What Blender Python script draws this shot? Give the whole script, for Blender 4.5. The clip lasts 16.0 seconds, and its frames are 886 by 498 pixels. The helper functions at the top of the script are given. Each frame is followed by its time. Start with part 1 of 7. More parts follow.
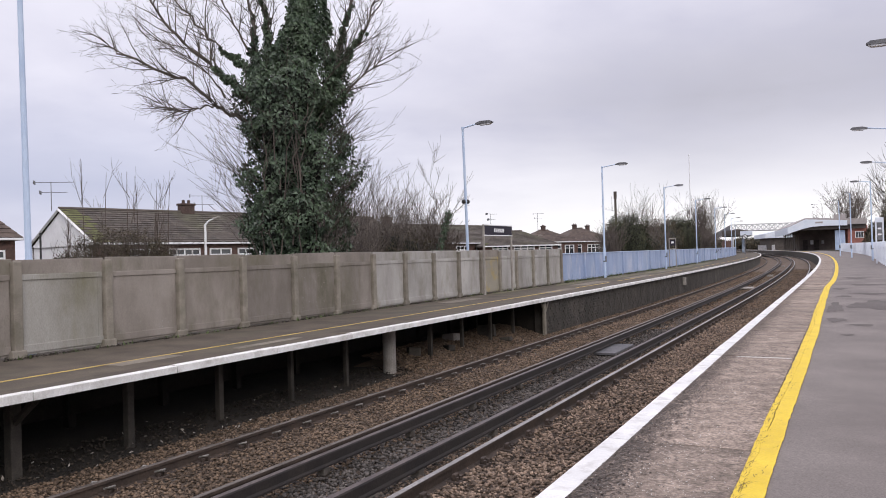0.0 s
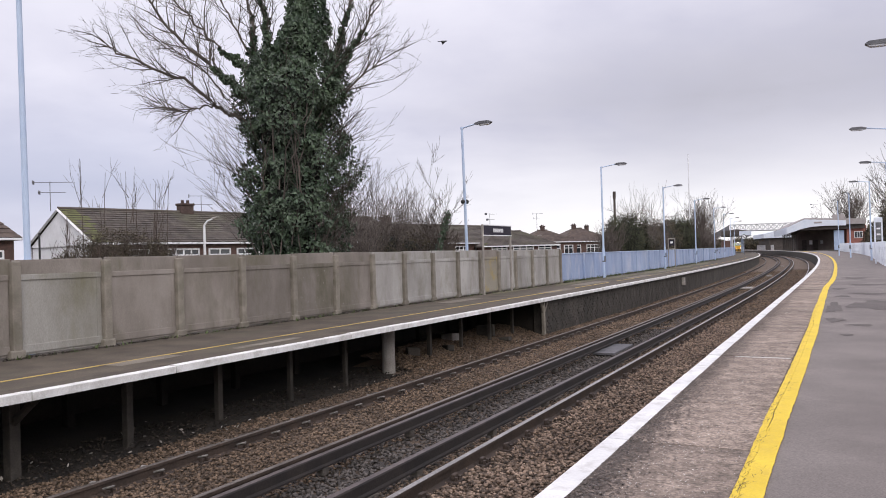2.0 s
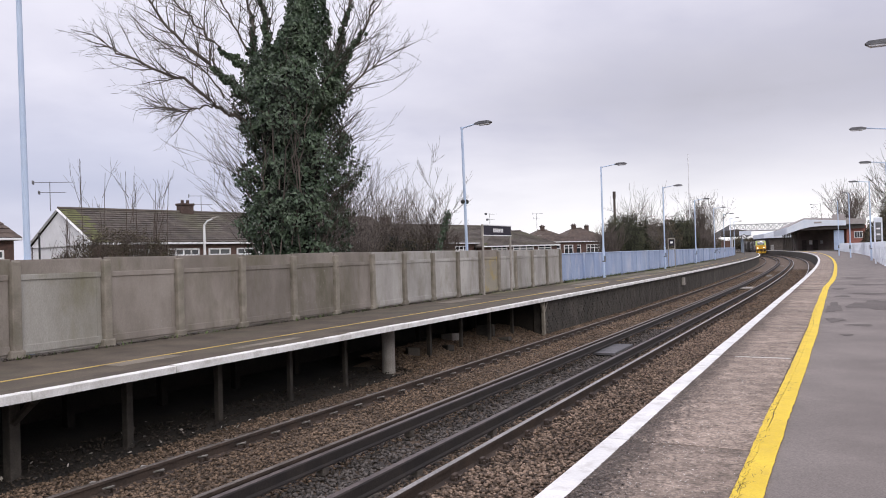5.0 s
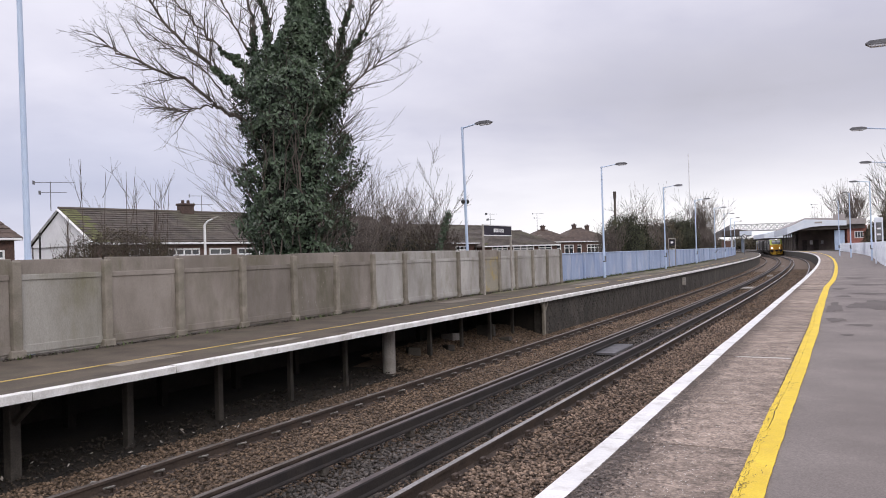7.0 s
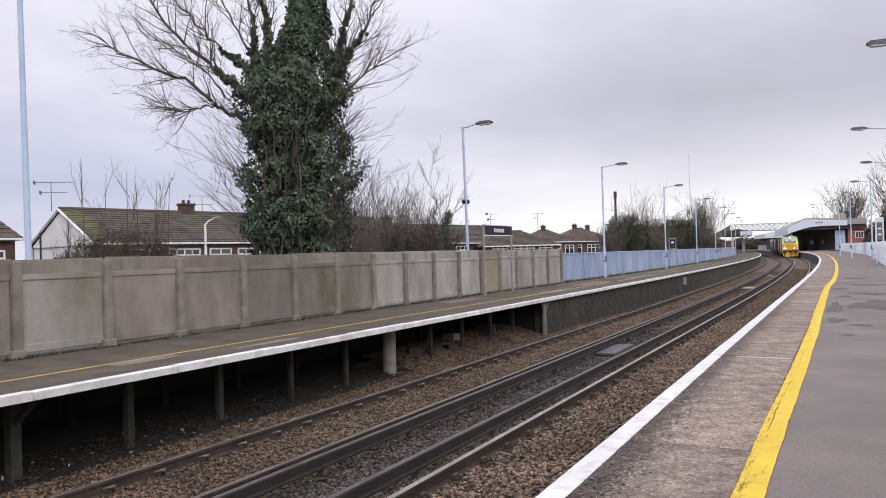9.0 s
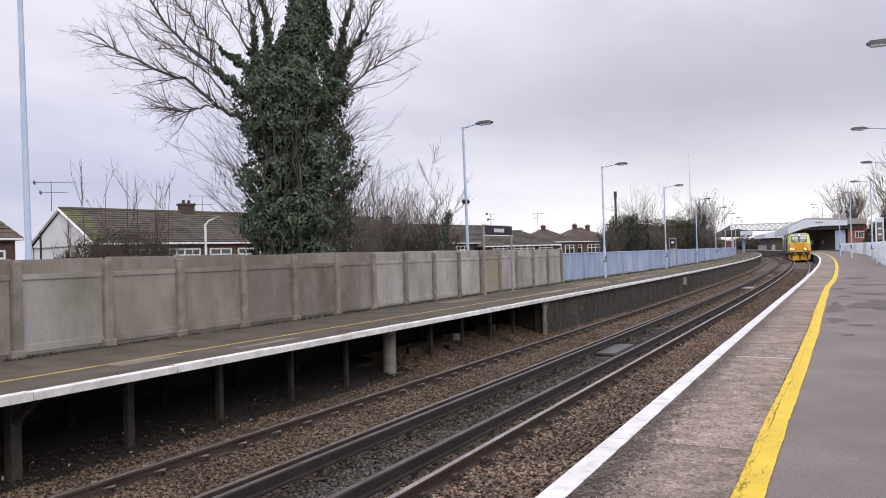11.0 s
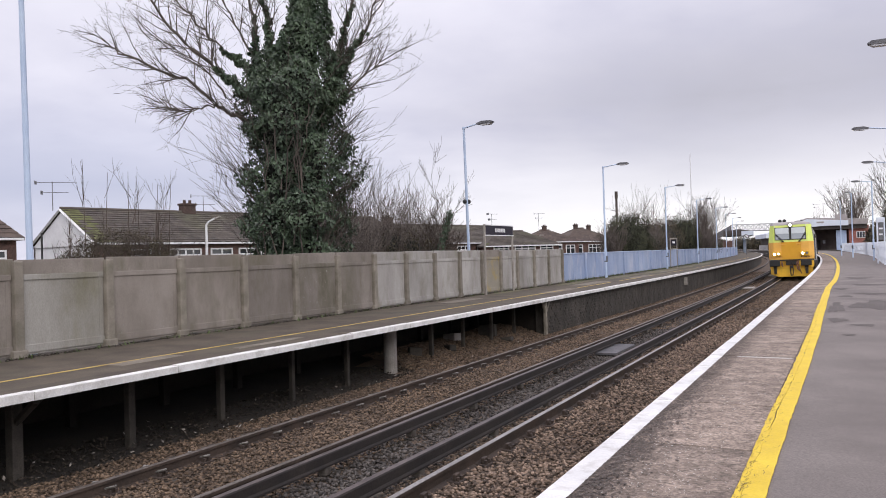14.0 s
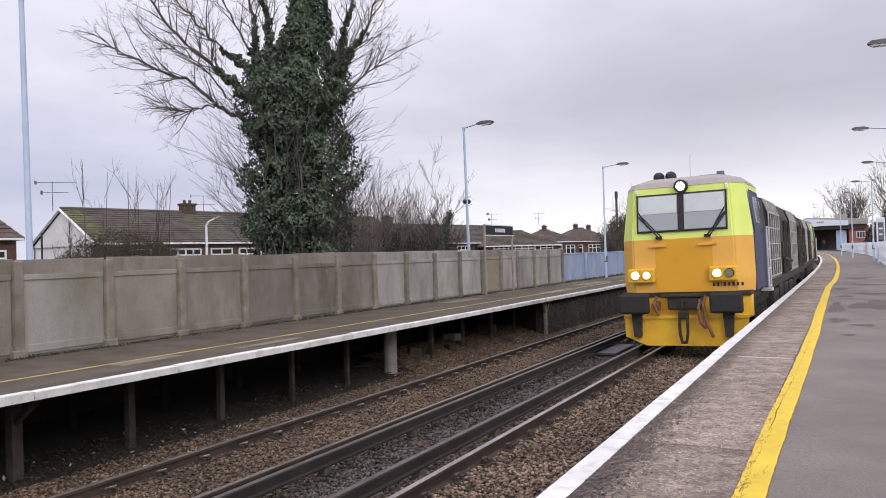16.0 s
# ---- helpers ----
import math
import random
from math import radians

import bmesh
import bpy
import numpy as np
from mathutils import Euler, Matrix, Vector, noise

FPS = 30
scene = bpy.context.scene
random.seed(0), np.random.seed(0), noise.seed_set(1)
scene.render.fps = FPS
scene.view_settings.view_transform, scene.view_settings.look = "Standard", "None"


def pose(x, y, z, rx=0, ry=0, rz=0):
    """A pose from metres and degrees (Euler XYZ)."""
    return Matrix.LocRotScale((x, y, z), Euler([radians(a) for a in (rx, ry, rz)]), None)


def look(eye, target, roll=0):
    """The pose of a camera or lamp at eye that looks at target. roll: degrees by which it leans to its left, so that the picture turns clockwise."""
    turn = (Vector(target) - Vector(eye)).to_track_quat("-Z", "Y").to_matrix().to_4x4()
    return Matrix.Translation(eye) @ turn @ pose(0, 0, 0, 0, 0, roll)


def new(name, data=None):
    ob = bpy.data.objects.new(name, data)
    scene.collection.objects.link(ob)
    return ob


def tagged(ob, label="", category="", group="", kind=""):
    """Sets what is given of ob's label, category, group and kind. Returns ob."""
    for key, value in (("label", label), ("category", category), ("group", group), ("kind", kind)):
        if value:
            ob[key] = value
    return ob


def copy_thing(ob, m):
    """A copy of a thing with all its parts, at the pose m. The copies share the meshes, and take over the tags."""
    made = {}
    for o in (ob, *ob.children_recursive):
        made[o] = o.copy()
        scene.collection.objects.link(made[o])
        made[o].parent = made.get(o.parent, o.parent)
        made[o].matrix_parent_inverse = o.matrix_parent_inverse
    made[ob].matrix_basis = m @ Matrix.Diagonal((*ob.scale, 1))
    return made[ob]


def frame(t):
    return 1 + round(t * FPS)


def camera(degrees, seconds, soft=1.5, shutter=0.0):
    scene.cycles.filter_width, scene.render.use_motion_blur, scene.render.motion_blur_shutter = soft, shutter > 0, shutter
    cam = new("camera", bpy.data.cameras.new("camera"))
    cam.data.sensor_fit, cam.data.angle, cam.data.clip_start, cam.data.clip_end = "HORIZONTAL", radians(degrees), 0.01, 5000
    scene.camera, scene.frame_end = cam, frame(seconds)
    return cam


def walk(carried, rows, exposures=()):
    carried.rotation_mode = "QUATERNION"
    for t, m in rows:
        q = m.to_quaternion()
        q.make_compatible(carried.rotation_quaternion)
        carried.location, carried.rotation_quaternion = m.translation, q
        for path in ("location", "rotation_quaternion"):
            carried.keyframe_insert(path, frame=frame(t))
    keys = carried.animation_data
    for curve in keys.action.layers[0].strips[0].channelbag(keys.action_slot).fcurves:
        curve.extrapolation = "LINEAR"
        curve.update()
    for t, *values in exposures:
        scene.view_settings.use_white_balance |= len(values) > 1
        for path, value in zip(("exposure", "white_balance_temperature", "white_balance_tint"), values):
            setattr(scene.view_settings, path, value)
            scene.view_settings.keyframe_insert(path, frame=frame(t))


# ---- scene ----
FOV = 59.892
EYE = Vector((0.0, 0.0, 1.233))
PITCH, LEAN = 0.0077, 1.615
cam = camera(FOV, 16.0, soft=0.95)


def aim(yaw):
    """Camera pose: yaw in milliradians to the left."""
    a = yaw / 1000
    return look(EYE, EYE + Vector((-math.sin(a), math.cos(a), PITCH)), -LEAN)


walk(cam, [(t, aim(v)) for t, v in ((0, 0), (1.0, -0.1), (1.5, -1.0), (4.0, -1.2), (6.5, -0.9), (7.3, -0.4), (8.2, 0.1), (9.2, 0.0),
                                    (11.5, 0.3), (12.5, 0.9), (13.5, 1.2), (14.5, 1.4), (16, 1.3))])

# ---- light ----
SUN_EL, SUN_AZ = radians(36), radians(158)
world = bpy.data.worlds.new("overcast_sky")
scene.world = world
world.use_nodes = True
wn, wl = world.node_tree.nodes, world.node_tree.links
wn.clear()


def wnode(kind, **kw):
    n = wn.new(kind)
    for k, v in kw.items():
        n.inputs[k].default_value = v
    return n


def wmath(op, a, b=None, clamp=False):
    n = wn.new("ShaderNodeMath")
    n.operation, n.use_clamp = op, clamp
    for i, v in enumerate((a, b)):
        if v is None:
            continue
        if isinstance(v, (int, float)):
            n.inputs[i].default_value = v
        else:
            wl.new(v, n.inputs[i])
    return n.outputs[0]


def wmix(f, a, b):
    n = wn.new("ShaderNodeMix")
    n.data_type = "RGBA"
    for i, v in ((0, f), (6, a), (7, b)):
        if isinstance(v, (int, float)):
            n.inputs[i].default_value = v
        elif isinstance(v, tuple):
            n.inputs[i].default_value = (*v, 1)
        else:
            wl.new(v, n.inputs[i])
    return n.outputs[2]


tc = wn.new("ShaderNodeTexCoord")
sep = wn.new("ShaderNodeSeparateXYZ")
wl.new(tc.outputs["Generated"], sep.inputs[0])
# cloud layer: directions flattened on to a plane overhead
up = wmath("ADD", wmath("MAXIMUM", sep.outputs[2], 0.0), 0.22)
flat = wn.new("ShaderNodeCombineXYZ")
wl.new(wmath("DIVIDE", sep.outputs[0], up), flat.inputs[0])
wl.new(wmath("DIVIDE", sep.outputs[1], up), flat.inputs[1])
c1 = wnode("ShaderNodeTexNoise", Scale=0.9, Detail=5.0, Roughness=0.5, Distortion=0.3)
c2 = wnode("ShaderNodeTexNoise", Scale=2.6, Detail=6.0, Roughness=0.55)
wl.new(flat.outputs[0], c1.inputs["Vector"])
wl.new(flat.outputs[0], c2.inputs["Vector"])
cover = wmath("ADD", wmath("MULTIPLY", c1.outputs[0], 0.75), wmath("MULTIPLY", c2.outputs[0], 0.35))
cover = wmath("MULTIPLY", wmath("SUBTRACT", cover, 0.38), 3.4, True)
cloud = wmix(cover, (0.59, 0.585, 0.735), (0.93, 0.905, 1.03))
# heavier lavender cloud towards the left, pale break low on the right, brighter zenith of an overcast sky
west = wmath("ADD", wmath("MULTIPLY", sep.outputs[0], -2.2), 0.15, True)
west = wmath("MULTIPLY", west, wmath("SUBTRACT", 1.0, wmath("MULTIPLY", wmath("ABSOLUTE", wmath("SUBTRACT", sep.outputs[2], 0.095)), 8.0), True))
cloud = wmix(wmath("MULTIPLY", west, 0.9), cloud, (0.54, 0.56, 0.73))
high = wmath("MULTIPLY", wmath("SUBTRACT", sep.outputs[2], 0.15), 5.0, True)
east = wmath("ADD", wmath("MULTIPLY", sep.outputs[0], 2.6), 0.55, True)
cloud = wmix(wmath("MULTIPLY", high, wmath("SUBTRACT", 0.8, wmath("MULTIPLY", east, 0.65))), cloud, (1.0, 0.97, 1.07))
low = wmath("SUBTRACT", 1.0, wmath("MULTIPLY", wmath("ABSOLUTE", wmath("SUBTRACT", sep.outputs[2], 0.025)), 7.5), True)
cloud = wmix(wmath("MULTIPLY", wmath("MULTIPLY", low, 0.95), east), cloud, (1.13, 1.105, 1.12))
bank = wmath("SUBTRACT", 1.0, wmath("MULTIPLY", wmath("ABSOLUTE", wmath("SUBTRACT", sep.outputs[2], 0.185)), 7.5), True)
bank = wmath("MULTIPLY", bank, wmath("ADD", wmath("MULTIPLY", sep.outputs[0], 2.4), 0.3, True))
bank = wmath("MULTIPLY", bank, wmath("ADD", 0.45, wmath("MULTIPLY", c2.outputs[0], 0.8)))
cloud = wmix(bank, cloud, (0.53, 0.515, 0.59))
zen = wmath("MULTIPLY", wmath("SUBTRACT", sep.outputs[2], 0.36, False), 1.2)
zen = wmath("ADD", 1.0, wmath("MAXIMUM", zen, 0.0))
nis = wn.new("ShaderNodeTexSky")
nis.sky_type, nis.sun_disc, nis.sun_elevation, nis.sun_rotation = "NISHITA", False, SUN_EL, SUN_AZ
bg1, bg2, add = wn.new("ShaderNodeBackground"), wn.new("ShaderNodeBackground"), wn.new("ShaderNodeAddShader")
wl.new(cloud, bg1.inputs[0])
wl.new(wmath("MULTIPLY", zen, 0.95), bg1.inputs[1])
wl.new(nis.outputs[0], bg2.inputs[0])
bg2.inputs[1].default_value = 0.006
wl.new(bg1.outputs[0], add.inputs[0])
wl.new(bg2.outputs[0], add.inputs[1])
wl.new(add.outputs[0], wn.new("ShaderNodeOutputWorld").inputs[0])

sun = new("sun", bpy.data.lights.new("sun", "SUN"))
sun.data.energy, sun.data.angle, sun.data.color = 1.3, radians(40), (1.0, 0.96, 0.9)
sun.matrix_world = look((math.cos(SUN_EL) * math.sin(SUN_AZ) * 50, math.cos(SUN_EL) * math.cos(SUN_AZ) * 50, math.sin(SUN_EL) * 50), (0, 0, 0))
scene.view_settings.exposure = 0.0


# ---- materials ----
def material(name, c1, c2, scale=4.0, fine=60.0, rough=0.85, bump=0.3, metal=0.0, stain=None, stain_scale=0.7, stain_amt=0.5,
             stretch=(1, 1, 1), island=0.0, per_object=0.0, depth=0.01, speck=0.35):
    """Two-scale noise material: c1/c2 mixed by coarse noise, fine grain, stains of their own shape, relief."""
    m = bpy.data.materials.new(name)
    m.use_nodes = True
    nt = m.node_tree
    b = nt.nodes["Principled BSDF"]
    b.inputs["Metallic"].default_value = metal
    t = nt.nodes.new("ShaderNodeTexCoord")
    mp = nt.nodes.new("ShaderNodeMapping")
    mp.inputs["Scale"].default_value = stretch
    shift = nt.nodes.new("ShaderNodeVectorMath")
    shift.operation = "SCALE"
    shift.inputs[0].default_value = (37.0, 53.0, 29.0)
    nt.links.new(nt.nodes.new("ShaderNodeObjectInfo").outputs["Random"], shift.inputs["Scale"])
    nt.links.new(shift.outputs[0], mp.inputs["Location"])
    nt.links.new(t.outputs["Object"], mp.inputs[0])

    def tex(sc, det=5.0, ro=0.6):
        n = nt.nodes.new("ShaderNodeTexNoise")
        n.inputs["Scale"].default_value, n.inputs["Detail"].default_value, n.inputs["Roughness"].default_value = sc, det, ro
        nt.links.new(mp.outputs[0], n.inputs["Vector"])
        return n.outputs[0]

    def ramp(src, lo, hi):
        r = nt.nodes.new("ShaderNodeMapRange")
        r.inputs["From Min"].default_value, r.inputs["From Max"].default_value = lo, hi
        nt.links.new(src, r.inputs[0])
        return r.outputs[0]

    def mix(f, a, c, mode="MIX"):
        n = nt.nodes.new("ShaderNodeMix")
        n.data_type, n.blend_type = "RGBA", mode
        for i, v in ((0, f), (6, a), (7, c)):
            if isinstance(v, (int, float)):
                n.inputs[i].default_value = v
            elif isinstance(v, tuple):
                n.inputs[i].default_value = (*v, 1)
            else:
                nt.links.new(v, n.inputs[i])
        return n.outputs[2]

    coarse, grain = tex(scale), tex(fine, 3.0, 0.7)
    col = mix(ramp(coarse, 0.35, 0.65), c1, c2)
    if stain:
        col = mix(ramp(tex(stain_scale, 6.0, 0.65), 0.5, 0.72) if stain_amt >= 1 else
                  ramp(tex(stain_scale, 6.0, 0.65), 0.5, 0.5 + 0.25 / max(stain_amt, 0.05)), col, stain)
    g = nt.nodes.new("ShaderNodeMapRange")
    g.inputs["From Min"].default_value, g.inputs["From Max"].default_value = 0.3, 0.7
    g.inputs["To Min"].default_value, g.inputs["To Max"].default_value = 1 - speck, 1 + speck
    nt.links.new(grain, g.inputs[0])
    col = mix(1.0, col, g.outputs[0], "MULTIPLY")
    if island or per_object:
        src = nt.nodes.new("ShaderNodeNewGeometry").outputs["Random Per Island"] if island else nt.nodes.new("ShaderNodeObjectInfo").outputs["Random"]
        k = island or per_object
        v = nt.nodes.new("ShaderNodeMapRange")
        v.inputs["To Min"].default_value, v.inputs["To Max"].default_value = 1 - k, 1 + k
        nt.links.new(src, v.inputs[0])
        col = mix(1.0, col, v.outputs[0], "MULTIPLY")
    nt.links.new(col, b.inputs["Base Color"])
    rr = nt.nodes.new("ShaderNodeMapRange")
    rr.inputs["To Min"].default_value, rr.inputs["To Max"].default_value = max(rough - 0.12, 0.03), min(rough + 0.12, 1)
    nt.links.new(coarse, rr.inputs[0])
    nt.links.new(rr.outputs[0], b.inputs["Roughness"])
    if bump:
        bp = nt.nodes.new("ShaderNodeBump")
        bp.inputs["Strength"].default_value, bp.inputs["Distance"].default_value = bump, depth
        nt.links.new(grain, bp.inputs["Height"])
        nt.links.new(bp.outputs[0], b.inputs["Normal"])
    return m


def glow(name, color, strength):
    m = bpy.data.materials.new(name)
    m.use_nodes = True
    b = m.node_tree.nodes["Principled BSDF"]
    b.inputs["Base Color"].default_value = (0.8, 0.8, 0.8, 1)
    b.inputs["Emission Color"].default_value = (*color, 1)
    b.inputs["Emission Strength"].default_value = strength
    return m


def pane_glass(name, tint, rough=0.05):
    m = bpy.data.materials.new(name)
    m.use_nodes = True
    b = m.node_tree.nodes["Principled BSDF"]
    b.inputs["Base Color"].default_value = (*tint, 1)
    b.inputs["Roughness"].default_value = rough
    b.inputs["Specular IOR Level"].default_value = 0.9
    return m


M = {}
M["soil"] = material("soil", (0.045, 0.036, 0.028), (0.09, 0.075, 0.055), 3, 40, 0.95, 0.6, stain=(0.06, 0.08, 0.03), stain_scale=0.5, depth=0.03)
M["ballast"] = material("ballast_base", (0.09, 0.064, 0.046), (0.16, 0.112, 0.078), 2.2, 30, 0.95, 0.9, stain=(0.055, 0.045, 0.038), stain_scale=0.5, depth=0.04)
M["stone"] = material("ballast_stone", (0.128, 0.088, 0.063), (0.222, 0.16, 0.118), 1.2, 60, 0.95, 0.3, island=0.8, stain=(0.095, 0.07, 0.052), stain_scale=0.35)
M["stone_old"] = material("old_ballast_stone", (0.098, 0.066, 0.043), (0.168, 0.116, 0.078), 1.0, 60, 0.95, 0.3, island=0.7, stain=(0.075, 0.06, 0.05), stain_scale=0.4)
M["stone_grey"] = material("ballast_stone_grey", (0.048, 0.041, 0.037), (0.105, 0.091, 0.082), 1.6, 60, 0.95, 0.3, island=0.65, stain=(0.06, 0.05, 0.045), stain_scale=0.5)
# stones blackened for the shade under the far platform; also dirt along the fence
M["stone_dark"] = material("shade_and_dirt_stone", (0.022, 0.017, 0.013), (0.05, 0.039, 0.03), 1.6, 60, 0.95, 0.3, island=0.6)
# near black: the shade under the far platform is put into this colour
M["void_shade"] = material("void_shade_black", (0.014, 0.011, 0.009), (0.032, 0.025, 0.019), 2, 30, 0.95, 0.6, depth=0.03)
M["sleeper"] = material("sleeper_timber", (0.045, 0.036, 0.03), (0.10, 0.08, 0.062), 5, 50, 0.9, 0.5, stretch=(1, 1, 1), per_object=0.3)
M["rail"] = material("rail_rust", (0.036, 0.026, 0.021), (0.072, 0.05, 0.038), 3, 40, 0.75, 0.3, metal=0.1)
M["rail_dark"] = material("conductor_rail_steel", (0.012, 0.0092, 0.0085), (0.026, 0.020, 0.017), 3, 40, 0.85, 0.2)
M["rail_head"] = material("rail_head_steel", (0.32, 0.295, 0.275), (0.46, 0.43, 0.41), 2, 30, 0.34, 0.05, metal=0.85, stretch=(1, 1, 1))
M["rail_head_dull"] = material("dull_rail_head", (0.13, 0.108, 0.092), (0.20, 0.17, 0.15), 2, 30, 0.5, 0.05, metal=0.5)
# lighter than the rail's sides: the lit top is put into the colour
M["contact_face"] = material("lit_contact_face", (0.075, 0.058, 0.055), (0.135, 0.108, 0.102), 3, 40, 0.5, 0.05, metal=0.35)
M["clip"] = material("grey_clip_steel", (0.13, 0.12, 0.105), (0.24, 0.225, 0.205), 6, 40, 0.6, 0.1, metal=0.2)
M["insulator"] = material("insulator_porcelain", (0.07, 0.06, 0.052), (0.12, 0.108, 0.096), 6, 30, 0.5, 0.1)
M["asphalt"] = material("platform_asphalt", (0.150, 0.128, 0.117), (0.208, 0.180, 0.165), 0.9, 95, 0.9, 0.4, stain=(0.115, 0.097, 0.088), stain_scale=0.55, stain_amt=0.8, speck=0.3, depth=0.004)
M["asphalt_left"] = material("old_platform_asphalt", (0.06, 0.046, 0.033), (0.108, 0.086, 0.062), 1.6, 90, 0.95, 0.3, stain=(0.07, 0.075, 0.045), stain_scale=0.5, speck=0.25, depth=0.004)
M["slab"] = material("concrete_slab", (0.185, 0.142, 0.114), (0.345, 0.272, 0.222), 5.5, 42, 0.9, 0.8, per_object=0.13, stain=(0.13, 0.10, 0.084), stain_scale=2.6, stain_amt=0.9, speck=0.65, depth=0.014)
M["slab_grime"] = material("black_edge_grime", (0.095, 0.076, 0.067), (0.155, 0.124, 0.106), 12, 50, 0.92, 0.4, island=0.35, speck=0.5)
M["asphalt_damp"] = material("damp_asphalt", (0.092, 0.077, 0.07), (0.122, 0.104, 0.096), 2.0, 95, 0.92, 0.4, speck=0.3, depth=0.004)
M["white_paint"] = material("white_edge_paint", (0.64, 0.63, 0.62), (0.77, 0.76, 0.745), 3, 60, 0.7, 0.25, stain=(0.36, 0.33, 0.30), stain_scale=7, stain_amt=0.7, speck=0.08, depth=0.003)
M["white_old"] = material("worn_white_paint", (0.64, 0.625, 0.60), (0.82, 0.81, 0.79), 3, 60, 0.8, 0.3, stain=(0.27, 0.24, 0.20), stain_scale=2.5, stain_amt=0.7, speck=0.12)
M["yellow_paint"] = material("yellow_line_paint", (0.66, 0.46, 0.028), (0.77, 0.555, 0.045), 2, 80, 0.7, 0.3, speck=0.10, stain=(0.55, 0.36, 0.06), stain_scale=6, stain_amt=0.4)
M["crack"] = material("cracked_bitumen", (0.07, 0.055, 0.04), (0.13, 0.10, 0.06), 6, 50, 0.9, 0.3)
M["yellow_old"] = material("faded_yellow_paint", (0.42, 0.29, 0.07), (0.55, 0.40, 0.12), 2, 60, 0.85, 0.2, stain=(0.15, 0.13, 0.10), stain_scale=3, stain_amt=0.7)
M["concrete"] = material("fence_concrete", (0.165, 0.142, 0.120), (0.265, 0.234, 0.206), 1.3, 90, 0.92, 0.3, per_object=0.14, stain=(0.12, 0.108, 0.07), stain_scale=0.9, stain_amt=1.0, speck=0.16, stretch=(1, 1, 0.45), depth=0.006)
M["concrete_pale"] = material("pale_fence_concrete", (0.275, 0.258, 0.238), (0.41, 0.392, 0.37), 1.3, 70, 0.92, 0.4, per_object=0.10, stain=(0.18, 0.165, 0.115), stain_scale=1.7, stain_amt=0.8, speck=0.12, stretch=(1, 1, 0.45), depth=0.006)
M["concrete_yellow"] = material("lichen_stained_concrete", (0.25, 0.225, 0.185), (0.31, 0.28, 0.22), 1.6, 90, 0.92, 0.4, stain=(0.42, 0.30, 0.045), stain_scale=1.2, stain_amt=1.0, speck=0.12)
M["concrete_mossy"] = material("mossy_fence_concrete", (0.225, 0.21, 0.175), (0.345, 0.33, 0.30), 1.1, 70, 0.92, 0.4, stain=(0.16, 0.145, 0.075), stain_scale=0.8, stain_amt=1.0, speck=0.12, stretch=(1, 1, 0.4), depth=0.006)
M["post_concrete"] = material("weathered_concrete_post", (0.17, 0.15, 0.12), (0.27, 0.24, 0.20), 3, 90, 0.92, 0.4, per_object=0.15, stain=(0.10, 0.10, 0.06), stain_scale=2.5, speck=0.2)
M["moss_ground"] = material("mossy_ground", (0.095, 0.09, 0.045), (0.19, 0.165, 0.105), 3, 60, 0.95, 0.4, stain=(0.07, 0.085, 0.03), stain_scale=1.5, speck=0.4)
M["patch"] = material("patched_asphalt", (0.14, 0.118, 0.09), (0.22, 0.19, 0.15), 2, 90, 0.95, 0.3, stain=(0.08, 0.068, 0.055), stain_scale=3)
# concrete lowered in tone; on the support posts this stands for shade
M["dark_concrete"] = material("darkened_concrete", (0.03, 0.026, 0.022), (0.075, 0.064, 0.053), 2.5, 60, 0.95, 0.4, per_object=0.2, stain=(0.04, 0.035, 0.03), stain_scale=1.4)
M["sooty_brick"] = material("sooty_streaked_brick", (0.028, 0.024, 0.02), (0.07, 0.06, 0.05), 2.5, 60, 0.95, 0.4, stain=(0.15, 0.135, 0.115), stain_scale=1.6, stain_amt=0.5, stretch=(1, 1, 0.5))
M["pipe"] = material("concrete_pipe", (0.27, 0.245, 0.22), (0.36, 0.33, 0.30), 3, 70, 0.9, 0.3, stain=(0.18, 0.16, 0.13), stain_scale=2)
M["blue_fence"] = material("lilac_blue_fence_paint", (0.245, 0.31, 0.475), (0.355, 0.425, 0.575), 0.9, 50, 0.8, 0.1, per_object=0.07, stain=(0.50, 0.52, 0.60), stain_scale=1.5, stain_amt=0.8, speck=0.12, stretch=(1, 1, 0.4))
M["pale_blue"] = material("pale_blue_paint", (0.42, 0.52, 0.70), (0.52, 0.62, 0.78), 1.2, 50, 0.55, 0.08, speck=0.06, stain=(0.60, 0.66, 0.76), stain_scale=1.6)
M["fence_white_blue"] = material("whitish_blue_paint", (0.68, 0.72, 0.80), (0.80, 0.83, 0.88), 1.2, 50, 0.6, 0.08, speck=0.08, stain=(0.42, 0.48, 0.60), stain_scale=1.2, stain_amt=0.5)
M["fascia_white"] = material("weathered_white_fascia", (0.60, 0.655, 0.74), (0.74, 0.78, 0.84), 0.5, 30, 0.6, 0.05, speck=0.06, stain=(0.50, 0.55, 0.62), stain_scale=0.5)
M["canopy_brown"] = material("brown_station_wall", (0.12, 0.095, 0.085), (0.20, 0.165, 0.15), 0.6, 20, 0.9, 0.2, speck=0.15)
M["lamp_grey"] = material("lamp_head_grey", (0.10, 0.10, 0.11), (0.17, 0.17, 0.18), 5, 60, 0.6, 0.1)
M["lamp_lens"] = material("lamp_lens_plastic", (0.55, 0.55, 0.57), (0.65, 0.65, 0.67), 8, 60, 0.35, 0.1)
M["bark"] = material("bark", (0.062, 0.05, 0.043), (0.125, 0.104, 0.088), 5, 60, 0.95, 0.4, stretch=(1, 1, 0.3))
